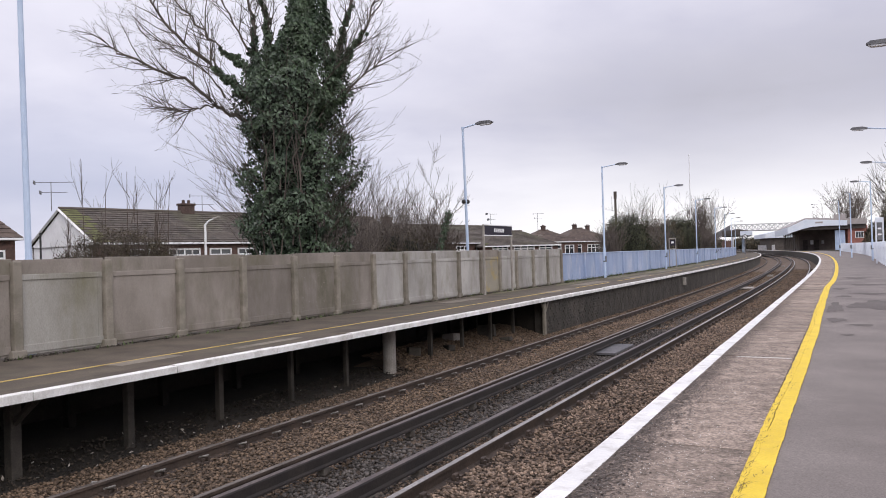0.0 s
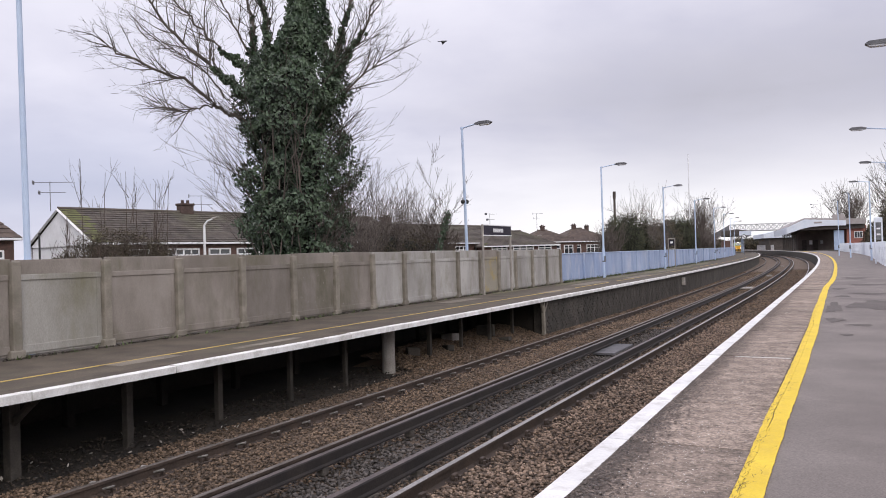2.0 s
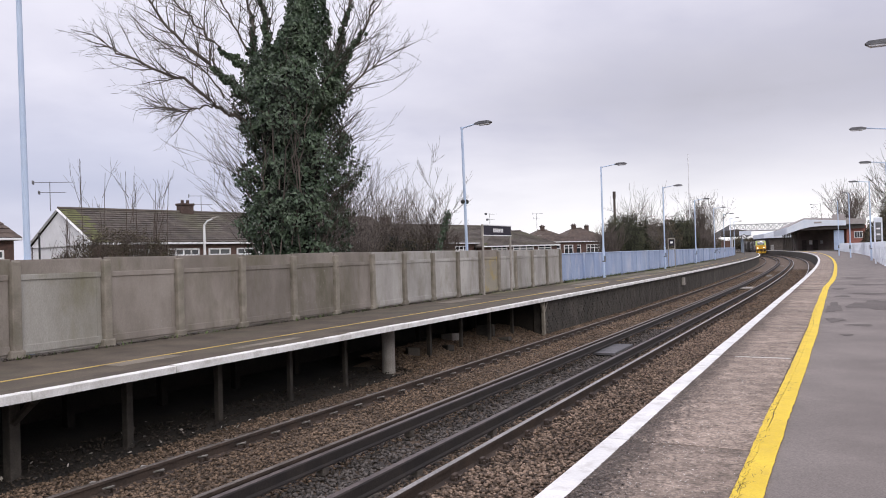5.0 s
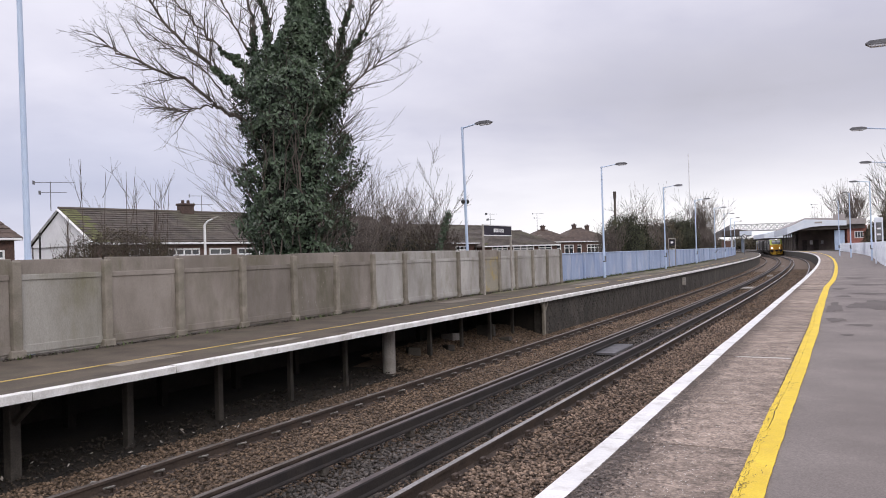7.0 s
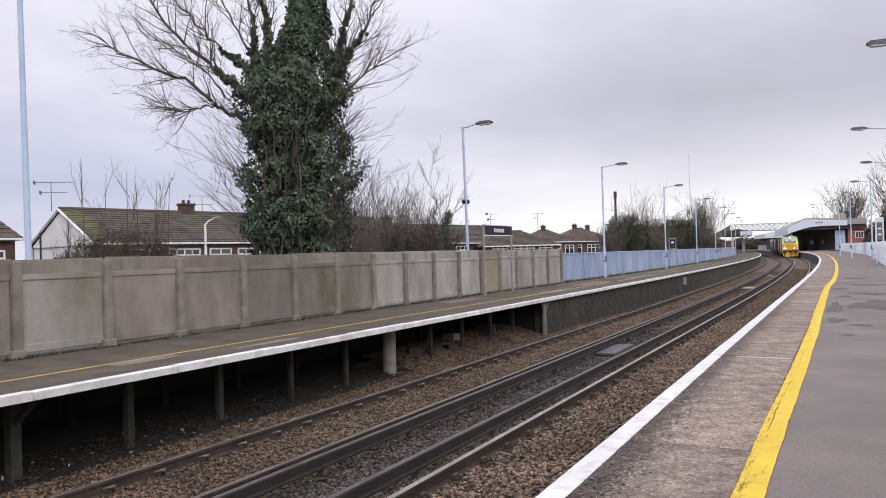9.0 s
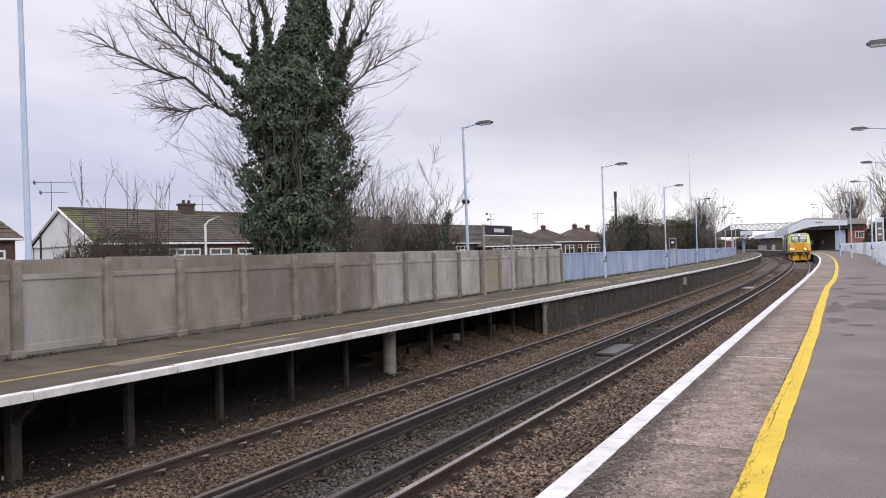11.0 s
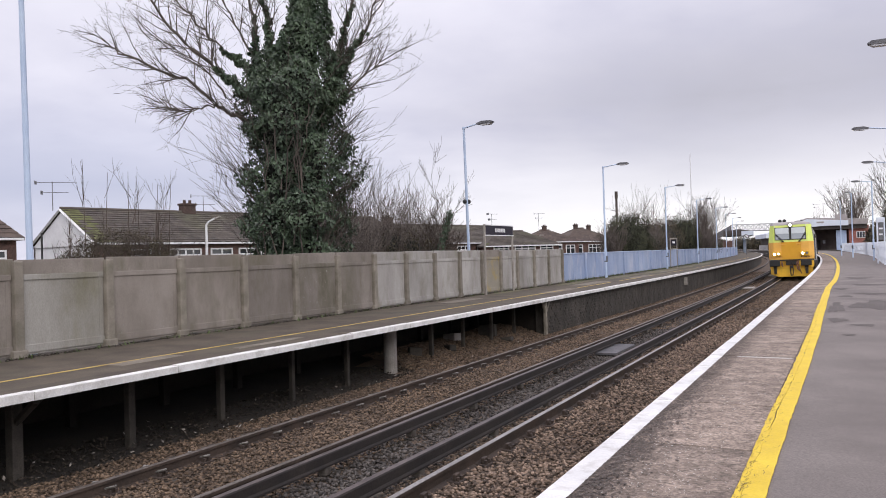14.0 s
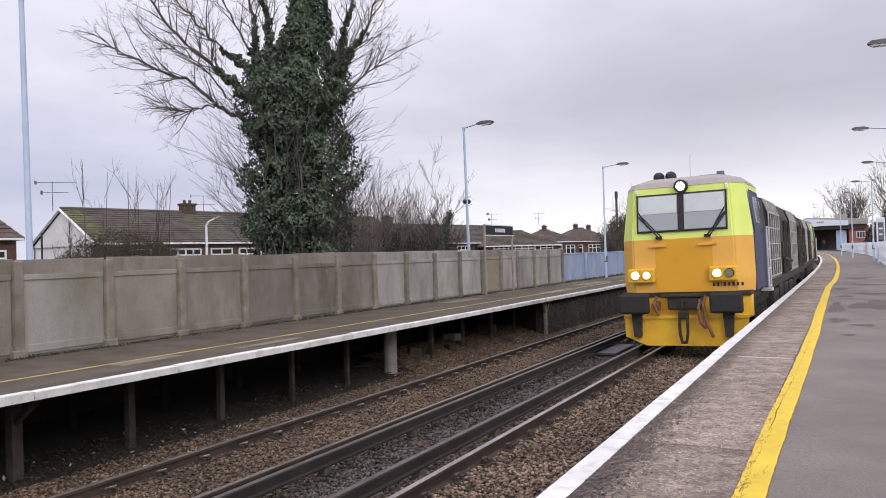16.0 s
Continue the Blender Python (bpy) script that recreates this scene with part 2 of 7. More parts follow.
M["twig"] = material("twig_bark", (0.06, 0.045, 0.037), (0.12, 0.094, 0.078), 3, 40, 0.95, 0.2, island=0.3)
# lighter copy of the twig bark, with distance haze in its colour
M["twig_pale"] = material("haze_pale_twig_bark", (0.10, 0.082, 0.07), (0.17, 0.142, 0.124), 3, 40, 0.95, 0.2, island=0.3)
M["chimney_brick"] = material("smoke_dark_brick", (0.06, 0.04, 0.034), (0.10, 0.066, 0.056), 4, 16, 0.95, 0.4)
M["ivy"] = material("ivy_leaf", (0.032, 0.056, 0.031), (0.085, 0.12, 0.07), 1.3, 20, 0.42, 0.2, island=0.55, speck=0.2)
M["bramble"] = material("bramble_leaf", (0.055, 0.043, 0.028), (0.10, 0.085, 0.05), 1.5, 20, 0.8, 0.2, island=0.6)
M["evergreen"] = material("evergreen_leaf", (0.034, 0.038, 0.020), (0.068, 0.070, 0.036), 1.3, 20, 0.75, 0.2, island=0.5)
# filler inside foliage: inner shade as a near-black colour
M["foliage_shade"] = material("ivy_core", (0.008, 0.011, 0.007), (0.015, 0.018, 0.011), 3, 20, 0.95, 0.3)
M["roof_tile"] = material("brown_concrete_tile", (0.068, 0.057, 0.049), (0.112, 0.093, 0.079), 0.8, 18, 0.95, 0.3, island=0.22, stain=(0.10, 0.115, 0.045), stain_scale=0.22, stain_amt=0.45)
M["roof_moss"] = material("mossy_tile", (0.085, 0.09, 0.035), (0.13, 0.13, 0.05), 1.2, 18, 0.95, 0.3, island=0.25)
M["roof_red"] = material("red_brown_tile", (0.085, 0.064, 0.054), (0.13, 0.098, 0.082), 1.0, 18, 0.95, 0.3, island=0.2)
M["brick"] = material("red_brick", (0.085, 0.052, 0.043), (0.135, 0.078, 0.063), 3, 14, 0.95, 0.4, stain=(0.16, 0.10, 0.08), stain_scale=1)
M["brick_red"] = material("bright_red_brick", (0.26, 0.10, 0.08), (0.34, 0.145, 0.115), 3, 14, 0.95, 0.4)
M["render_white"] = material("white_render", (0.78, 0.78, 0.79), (0.86, 0.86, 0.87), 1, 30, 0.9, 0.1, stain=(0.55, 0.55, 0.55), stain_scale=0.6, speck=0.06)
M["upvc"] = material("white_frame", (0.72, 0.72, 0.72), (0.8, 0.8, 0.8), 2, 30, 0.5, 0.05, speck=0.05)
M["window"] = pane_glass("window_glass", (0.03, 0.035, 0.04))
M["black"] = material("black_paint", (0.012, 0.012, 0.013), (0.03, 0.03, 0.032), 4, 50, 0.6, 0.2, stain=(0.05, 0.04, 0.032), stain_scale=3)
# dark tone that carries the shade under the canopies in its colour
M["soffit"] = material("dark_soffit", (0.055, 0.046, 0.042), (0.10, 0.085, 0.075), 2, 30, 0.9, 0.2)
M["aerial"] = material("aerial_metal", (0.16, 0.16, 0.17), (0.24, 0.24, 0.25), 5, 40, 0.5, 0.1, metal=0.5)
M["sign_dark"] = material("dark_purple_sign", (0.018, 0.016, 0.026), (0.03, 0.025, 0.04), 3, 40, 0.85, 0.05)
M["sign_white"] = material("sign_white_paint", (0.75, 0.75, 0.76), (0.82, 0.82, 0.83), 3, 40, 0.5, 0.05, speck=0.05)
M["grey_cover"] = material("grey_trough_cover", (0.075, 0.072, 0.078), (0.12, 0.115, 0.122), 3, 70, 0.8, 0.2)
M["amber"] = material("amber_vehicle_paint", (0.80, 0.425, 0.075), (0.86, 0.48, 0.10), 1.2, 60, 0.42, 0.06, speck=0.05, stain=(0.72, 0.36, 0.06), stain_scale=2.2, stain_amt=0.4)
M["yellow_veh"] = material("yellow_vehicle_paint", (0.78, 0.44, 0.025), (0.86, 0.51, 0.04), 1.5, 60, 0.5, 0.08, speck=0.08, stain=(0.36, 0.22, 0.04), stain_scale=2.5, stain_amt=0.5)
M["lime"] = material("lime_vehicle_paint", (0.70, 0.82, 0.16), (0.76, 0.87, 0.21), 1.2, 60, 0.4, 0.05, speck=0.04, stain=(0.64, 0.72, 0.22), stain_scale=2)
M["amber_deep"] = material("deep_amber_paint", (0.71, 0.355, 0.02), (0.77, 0.395, 0.03), 1.2, 60, 0.45, 0.05, speck=0.04)
M["grime"] = material("black_grime", (0.085, 0.07, 0.062), (0.14, 0.115, 0.10), 8, 60, 0.9, 0.3, island=0.4)
M["navy"] = material("navy_vehicle_paint", (0.03, 0.036, 0.085), (0.05, 0.06, 0.12), 1.2, 60, 0.65, 0.08, stain=(0.10, 0.10, 0.13), stain_scale=2)
M["roof_grey"] = material("grey_vehicle_roof", (0.30, 0.27, 0.26), (0.40, 0.37, 0.36), 2, 60, 0.6, 0.08, stain=(0.22, 0.19, 0.17), stain_scale=2, speck=0.12)
M["rubber"] = material("black_rubber", (0.015, 0.015, 0.015), (0.03, 0.028, 0.027), 6, 60, 0.7, 0.2)
M["chassis"] = material("grimy_underframe", (0.022, 0.019, 0.017), (0.055, 0.046, 0.038), 4, 60, 0.85, 0.3)
M["tank"] = material("black_tank_plastic", (0.02, 0.017, 0.016), (0.05, 0.043, 0.04), 2, 60, 0.75, 0.1, stain=(0.085, 0.07, 0.06), stain_scale=1.6, stain_amt=0.6)
M["galv"] = material("pale_galvanised_bar", (0.48, 0.48, 0.49), (0.62, 0.62, 0.63), 4, 60, 0.5, 0.1, metal=0.2)
# base colour raised so that the glass holds a pale sky reflection
M["windscreen"] = pane_glass("sky_pale_windscreen_glass", (0.34, 0.37, 0.39), 0.05)
# flat pale grey for the sky reflected in the upper windscreen
M["blind"] = material("sky_reflection_grey", (0.56, 0.60, 0.61), (0.64, 0.68, 0.69), 2, 30, 0.35, 0.02, speck=0.03)
M["lamp_lit"] = glow("lit_headlamp", (1.0, 0.93, 0.80), 9.0)
M["lamp_off"] = pane_glass("unlit_lamp_lens", (0.22, 0.20, 0.18), 0.15)
M["cage"] = material("dirty_galvanised_bar", (0.36, 0.35, 0.345), (0.52, 0.51, 0.50), 4, 60, 0.6, 0.1, metal=0.1, stain=(0.16, 0.135, 0.115), stain_scale=2.0)
M["lamp_warm"] = glow("warm_headlamp", (1.0, 0.84, 0.5), 2.2)
M["rust"] = material("rusty_hose_fitting", (0.14, 0.07, 0.04), (0.24, 0.12, 0.07), 6, 50, 0.8, 0.3)
M["bird"] = material("dark_plumage", (0.012, 0.012, 0.014), (0.03, 0.03, 0.033), 8, 60, 0.7, 0.2)
M["leaf_litter"] = material("dead_leaf", (0.22, 0.19, 0.16), (0.42, 0.39, 0.36), 3, 40, 0.9, 0.2, island=0.5)
M["weed"] = material("weed_leaf", (0.05, 0.075, 0.025), (0.11, 0.14, 0.05), 3, 40, 0.8, 0.2, island=0.4)

# ---- the railway's alignment: the platform edge beside the camera, a curve with slowly changing bend ----
STEP = 0.25
AS = np.arange(-400, 1500, STEP)
BEND = np.interp(AS, (-60, 0, 40, 80, 120, 160, 210, 280, 420, 600), (0.0, 0.00068, -0.00076, -0.00071, -0.00119, -0.00106, -0.00094, -0.00091, -0.0009, 0.0))
I0 = int(round(400 / STEP))
APHI = np.cumsum(BEND) * STEP
APHI += 0.47784 - APHI[I0]
AX, AY = np.cumsum(np.sin(APHI)) * STEP, np.cumsum(np.cos(APHI)) * STEP
AX += -1.40822 * math.cos(0.47784) - AX[I0]
AY += 1.40822 * math.sin(0.47784) - AY[I0]


def heading(s):
    return float(np.interp(s, AS, APHI))


def on(s, off=0.0, z=0.0):
    """World place at distance s along the edge, off metres to the left of it."""
    h = heading(s)
    return Vector((float(np.interp(s, AS, AX)) - off * math.cos(h), float(np.interp(s, AS, AY)) + off * math.sin(h), z))


def stand(s, off=0.0, z=0.0, turn=0.0):
    """Pose there: local x to the right, y onwards along the line, z up."""
    return Matrix.Translation(on(s, off, z)) @ Matrix.Rotation(-heading(s) + radians(turn), 4, "Z")


U, W_EDGE = 4.2335, 6.523          # nearer rail of the far track; far platform edge
ZR, CANT, ZL, CANL, Z_PLAT = -0.934, 0.033, -1.093, 0.044, -0.150


# ---- mesh helpers ----
def box(bm, c, size, m=None, bevel=0.0):
    """A box centred at c, turned by m."""
    r = bmesh.ops.create_cube(bm, size=1.0)
    vs = r["verts"]
    bmesh.ops.scale(bm, vec=size, verts=vs)
    if bevel:
        es = list({e for v in vs for e in v.link_edges})
        k = bmesh.ops.bevel(bm, geom=es, offset=bevel, segments=2, affect="EDGES", profile=0.5)
        vs = list({v for f in k["faces"] for v in f.verts} | {v for v in vs if v.is_valid})
    t = Matrix.Translation(c) @ (m or Matrix())
    bmesh.ops.transform(bm, matrix=t, verts=vs)
    return vs


def rod(bm, a, b, r0, r1=None, n=8):
    a, b = Vector(a), Vector(b)
    r1 = r0 if r1 is None else r1
    k = bmesh.ops.create_cone(bm, cap_ends=True, segments=n, radius1=r0, radius2=r1, depth=(b - a).length)
    m = Matrix.Translation((a + b) / 2) @ (b - a).to_track_quat("Z", "Y").to_matrix().to_4x4()
    bmesh.ops.transform(bm, matrix=m, verts=k["verts"])


def ball(bm, c, size, seg=12, rings=8):
    k = bmesh.ops.create_uvsphere(bm, u_segments=seg, v_segments=rings, radius=1.0)
    bmesh.ops.transform(bm, matrix=Matrix.Translation(c) @ Matrix.Diagonal((*size, 1)), verts=k["verts"])


def prism(bm, outline, y0, y1, axis="y"):
    """Extrudes an outline of (a, b) pairs: along y it lies in x, z; along z in x, y; along x in y, z."""
    place = {"y": lambda a, b, t: (a, t, b), "z": lambda a, b, t: (a, b, t), "x": lambda a, b, t: (t, a, b)}[axis]
    lo = [bm.verts.new(place(a, b, y0)) for a, b in outline]
    hi = [bm.verts.new(place(a, b, y1)) for a, b in outline]
    n = len(outline)
    bm.faces.new(lo), bm.faces.new(hi[::-1])
    for i in range(n):
        bm.faces.new((lo[i], hi[i], hi[(i + 1) % n], lo[(i + 1) % n]))
    bmesh.ops.recalc_face_normals(bm, faces=bm.faces)


def sweep(bm, profile, s0, s1, step=1.0, caps=True):
    """A closed profile of (off, z) drawn along the line from s0 to s1."""
    n = max(1, int(math.ceil((s1 - s0) / step)))
    rings = [[bm.verts.new(on(s0 + (s1 - s0) * i / n, o, z)) for o, z in profile] for i in range(n + 1)]
    k = len(profile)
    for a, b in zip(rings, rings[1:]):
        for i in range(k):
            bm.faces.new((a[i], a[(i + 1) % k], b[(i + 1) % k], b[i]))
    if caps:
        bm.faces.new(rings[0]), bm.faces.new(rings[-1][::-1])
    bmesh.ops.recalc_face_normals(bm, faces=bm.faces)


def part(name, bm, mat, parent=None, label="", smooth=False, pose_=None):
    if isinstance(bm, bpy.types.Mesh):
        me = bm
    else:
        me = bpy.data.meshes.new(name)
        bm.to_mesh(me)
        bm.free()
    if not me.materials:
        me.materials.append(M[mat] if isinstance(mat, str) else mat)
    if smooth:
        me.polygons.foreach_set("use_smooth", [True] * len(me.polygons))
    ob = new(name, me)
    if parent is not None:
        ob.parent = parent
    if pose_ is not None:
        ob.matrix_basis = pose_
    if label:
        ob["label"] = label
    return ob


def quick(name, verts, faces, mat):
    me = bpy.data.meshes.new(name)
    me.from_pydata(verts, [], faces)
    me.update()
    me.materials.append(M[mat])
    return me


def thing(name, m=None, label="", category="", group="", kind=""):
    e = new(name)
    e.empty_display_size = 0.2
    if m is not None:
        e.matrix_basis = m
    return tagged(e, label, category, group, kind)


# ---- ground and platforms ----
def ground():
    prof = [(-2600, -0.35), (-700, -0.35), (-120, -0.3), (-5.6, -0.3), (-5.5, -1.35), (9.95, -1.35), (10.3, -0.45), (14, -0.35), (120, -0.35), (700, -0.35), (2600, -0.35)]
    ss = [-390, -200, -100, -60] + list(range(-40, 140, 4)) + list(range(140, 420, 10)) + [500, 700, 1000, 1490]
    verts = [on(s, o, z) for s in ss for o, z in prof]
    k = len(prof)
    faces = [(a * k + i, a * k + i + 1, (a + 1) * k + i + 1, (a + 1) * k + i) for a in range(len(ss) - 1) for i in range(k - 1)]
    tagged(part("ground", quick("ground", verts, faces, "soil"), "soil"), "bare winter soil and rough ground beside the line", "ground", kind="structure")


def stones(n, s0, s1, o0, o1, zf, size, mat, seed, power=1.0):
    """Joined angular stones strewn between two offsets."""
    rng = np.random.RandomState(seed)
    base = np.array([(1, 0, 0.1), (-1, 0.1, 0), (0, 1, -0.1), (0.1, -1, 0), (0, 0, 0.8), (0.1, 0.1, -0.8)], float)
    tri = np.array([(0, 2, 4), (2, 1, 4), (1, 3, 4), (3, 0, 4), (2, 0, 5), (1, 2, 5), (3, 1, 5), (0, 3, 5)])
    s = s0 + (s1 - s0) * rng.rand(n) ** power
    o = o0 + (o1 - o0) * rng.rand(n)
    h = np.interp(s, AS, APHI)
    x, y = np.interp(s, AS, AX) - o * np.cos(h), np.interp(s, AS, AY) + o * np.sin(h)
    z = np.array([zf(b) for b in o]) + rng.rand(n) * 0.02
    sz = size * (0.55 + 0.9 * rng.rand(n))
    v = base[None] * (0.65 + 0.7 * rng.rand(n, 6, 1)) * sz[:, None, None] * np.array([1, 0.8, 0.65])
    a, b = rng.rand(n) * 6.28, rng.randn(n) * 0.5
    ca, sa, cb, sb = np.cos(a)[:, None], np.sin(a)[:, None], np.cos(b)[:, None], np.sin(b)[:, None]
    vx, vy, vz = v[..., 0], v[..., 1], v[..., 2]
    vy, vz = vy * cb - vz * sb, vy * sb + vz * cb
    vx, vy = vx * ca - vy * sa, vx * sa + vy * ca
    co = np.stack([vx + x[:, None], vy + y[:, None], vz + z[:, None]], -1).reshape(-1, 3)
    f = (tri[None] + 6 * np.arange(n)[:, None, None]).reshape(-1, 3)
    me = bpy.data.meshes.new("ballast_stones")
    me.vertices.add(len(co))
    me.vertices.foreach_set("co", co.ravel())
    me.loops.add(f.size)
    me.loops.foreach_set("vertex_index", f.ravel())
    me.polygons.add(len(f))
    me.polygons.foreach_set("loop_start", np.arange(0, f.size, 3))
    me.update()
    me.validate()
    me.materials.append(M[mat])
    return me


def bed_z(o):
    return float(np.interp(o, (0.1, 0.5, 2.6, 3.0, 3.6, 4.0, 5.8, 6.3, 7.0, 8.2, 9.6), (-1.075, -1.085, -1.10, -1.17, -1.24, -1.245, -1.245, -1.26, -1.285, -1.19, -1.06)))


def mound_z(o):
    """Rubble heaped under the far platform before its solid wall."""
    return bed_z(o) + float(np.interp(o, (6.8, 7.1, 7.6, 8.3), (0.0, 0.06, 0.17, 0.2)))


def trackbed():
    offs = [0.06, 0.5, 1.5, 2.6, 3.0, 3.6, 4.0, 5.0, 5.8, 6.3, 6.95]
    ss = [-12 + 0.5 * i for i in range(130)] + [53 + 3 * i for i in range(125)]
    rng = random.Random(4)
    verts = [on(s, o, bed_z(o) - 0.015 + rng.uniform(-0.012, 0.012)) for s in ss for o in offs]
    k = len(offs)
    faces = [(a * k + i, a * k + i + 1, (a + 1) * k + i + 1, (a + 1) * k + i) for a in range(len(ss) - 1) for i in range(k - 1)]
    bed = tagged(part("trackbed", quick("trackbed", verts, faces, "ballast"), "ballast"), "brown stone ballast bed under two railway tracks", "ballast", kind="structure")
    offs = [6.95, 7.6, 8.2, 9.0, 9.6]
    k = len(offs)
    ss = [-12 + 0.5 * i for i in range(74)]
    verts = [on(s, o, bed_z(o) - 0.015 + rng.uniform(-0.02, 0.02)) for s in ss for o in offs]
    faces = [(a * k + i, a * k + i + 1, (a + 1) * k + i + 1, (a + 1) * k + i) for a in range(len(ss) - 1) for i in range(k - 1)]
    # void floor coloured black in place of the shade there
    part("void_floor", quick("void_floor", verts, faces, "void_shade"), "void_shade", bed, "soil under the far platform, its shade coloured black")
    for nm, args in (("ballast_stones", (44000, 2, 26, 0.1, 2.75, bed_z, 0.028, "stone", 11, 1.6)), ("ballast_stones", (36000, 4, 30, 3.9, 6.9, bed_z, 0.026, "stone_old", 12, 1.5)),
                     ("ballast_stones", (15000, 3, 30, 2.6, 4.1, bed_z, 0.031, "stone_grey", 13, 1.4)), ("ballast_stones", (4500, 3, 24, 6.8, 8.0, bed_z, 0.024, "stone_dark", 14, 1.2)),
                     ("ballast_stones", (7500, 14.4, 23.4, 6.8, 8.3, mound_z, 0.03, "stone_old", 19, 1.0)),
                     ("ballast_stones", (22000, 24, 80, 0.1, 6.6, bed_z, 0.042, "stone_old", 15, 1.5))):
        me = stones(*args)
        tagged(part(nm, me, args[7], bed), kind="stuff")
    ss, offs = [14.0 + 0.5 * i for i in range(20)], [6.85, 7.1, 7.35, 7.6, 7.9, 8.3]
    k = len(offs)
    rng = random.Random(6)
    verts = [on(s, o, bed_z(o) - 0.02 + (mound_z(o) - bed_z(o)) * min(1, (s - 14) / 2.5) + rng.uniform(-0.025, 0.025)) for s in ss for o in offs]
    faces = [(a * k + i, a * k + i + 1, (a + 1) * k + i + 1, (a + 1) * k + i) for a in range(len(ss) - 1) for i in range(k - 1)]
    part("rubble_heap", quick("rubble_heap", verts, faces, "ballast"), "ballast", bed, "heaped brown rubble under the far platform")
    for s, o, w, l, h, mat in ((18.2, 7.95, 0.3, 0.42, 0.2, "pipe"), (19.7, 7.6, 0.2, 0.5, 0.34, "dark_concrete"), (19.9, 7.15, 0.34, 0.4, 0.12, "dark_concrete"), (15.6, 7.6, 0.3, 0.36, 0.2, "dark_concrete"), (17.0, 7.4, 0.2, 0.3, 0.16, "dark_concrete")):
        bm = bmesh.new()
        box(bm, (0, 0, h / 2), (w, l, h), pose(0, 0, 0, 6, -5, 14 * s), bevel=0.025)
        part("rubble_block", bm, mat, bed, "broken masonry block", pose_=stand(s, o, mound_z(o) - 0.04))
    # pale leaves and scraps strewn under the far platform
    rng = np.random.RandomState(7)
    vs, fs = [], []
    for _ in range(170):
        s, o = 3 + 20 * rng.rand() ** 1.3, 6.6 + 1.5 * rng.rand()
        p = on(s, o, bed_z(o) + 0.035)
        m = Matrix.Translation(p) @ Euler((rng.randn() * 0.5, rng.randn() * 0.5, rng.rand() * 6.3)).to_matrix().to_4x4()
        r = 0.012 + 0.022 * rng.rand()
        i = len(vs)
        vs += [m @ Vector(c) for c in ((-r, 0, 0), (0, -r * 0.6, 0.006), (r * 1.2, 0, 0.012), (0, r * 0.6, 0.0))]
        fs += [(i, i + 1, i + 2), (i, i + 2, i + 3)]
    tagged(part("leaf_litter", quick("leaf_litter", vs, fs, "leaf_litter"), "leaf_litter"), "pale dead leaves and scraps on the ballast", "leaf litter", kind="stuff")


RAIL_PROFILE = [(-0.07, -0.159), (0.07, -0.159), (0.07, -0.147), (0.012, -0.125), (0.012, -0.045), (0.036, -0.034), (0.036, -0.004), (-0.036, -0.004), (-0.036, -0.034), (-0.012, -0.045), (-0.012, -0.125), (-0.07, -0.147)]
COND_PROFILE = [(-0.065, -0.14), (0.065, -0.14), (0.065, -0.12), (0.045, -0.10), (0.045, -0.012), (0.035, 0.0), (-0.035, 0.0), (-0.045, -0.012), (-0.045, -0.10), (-0.065, -0.12)]


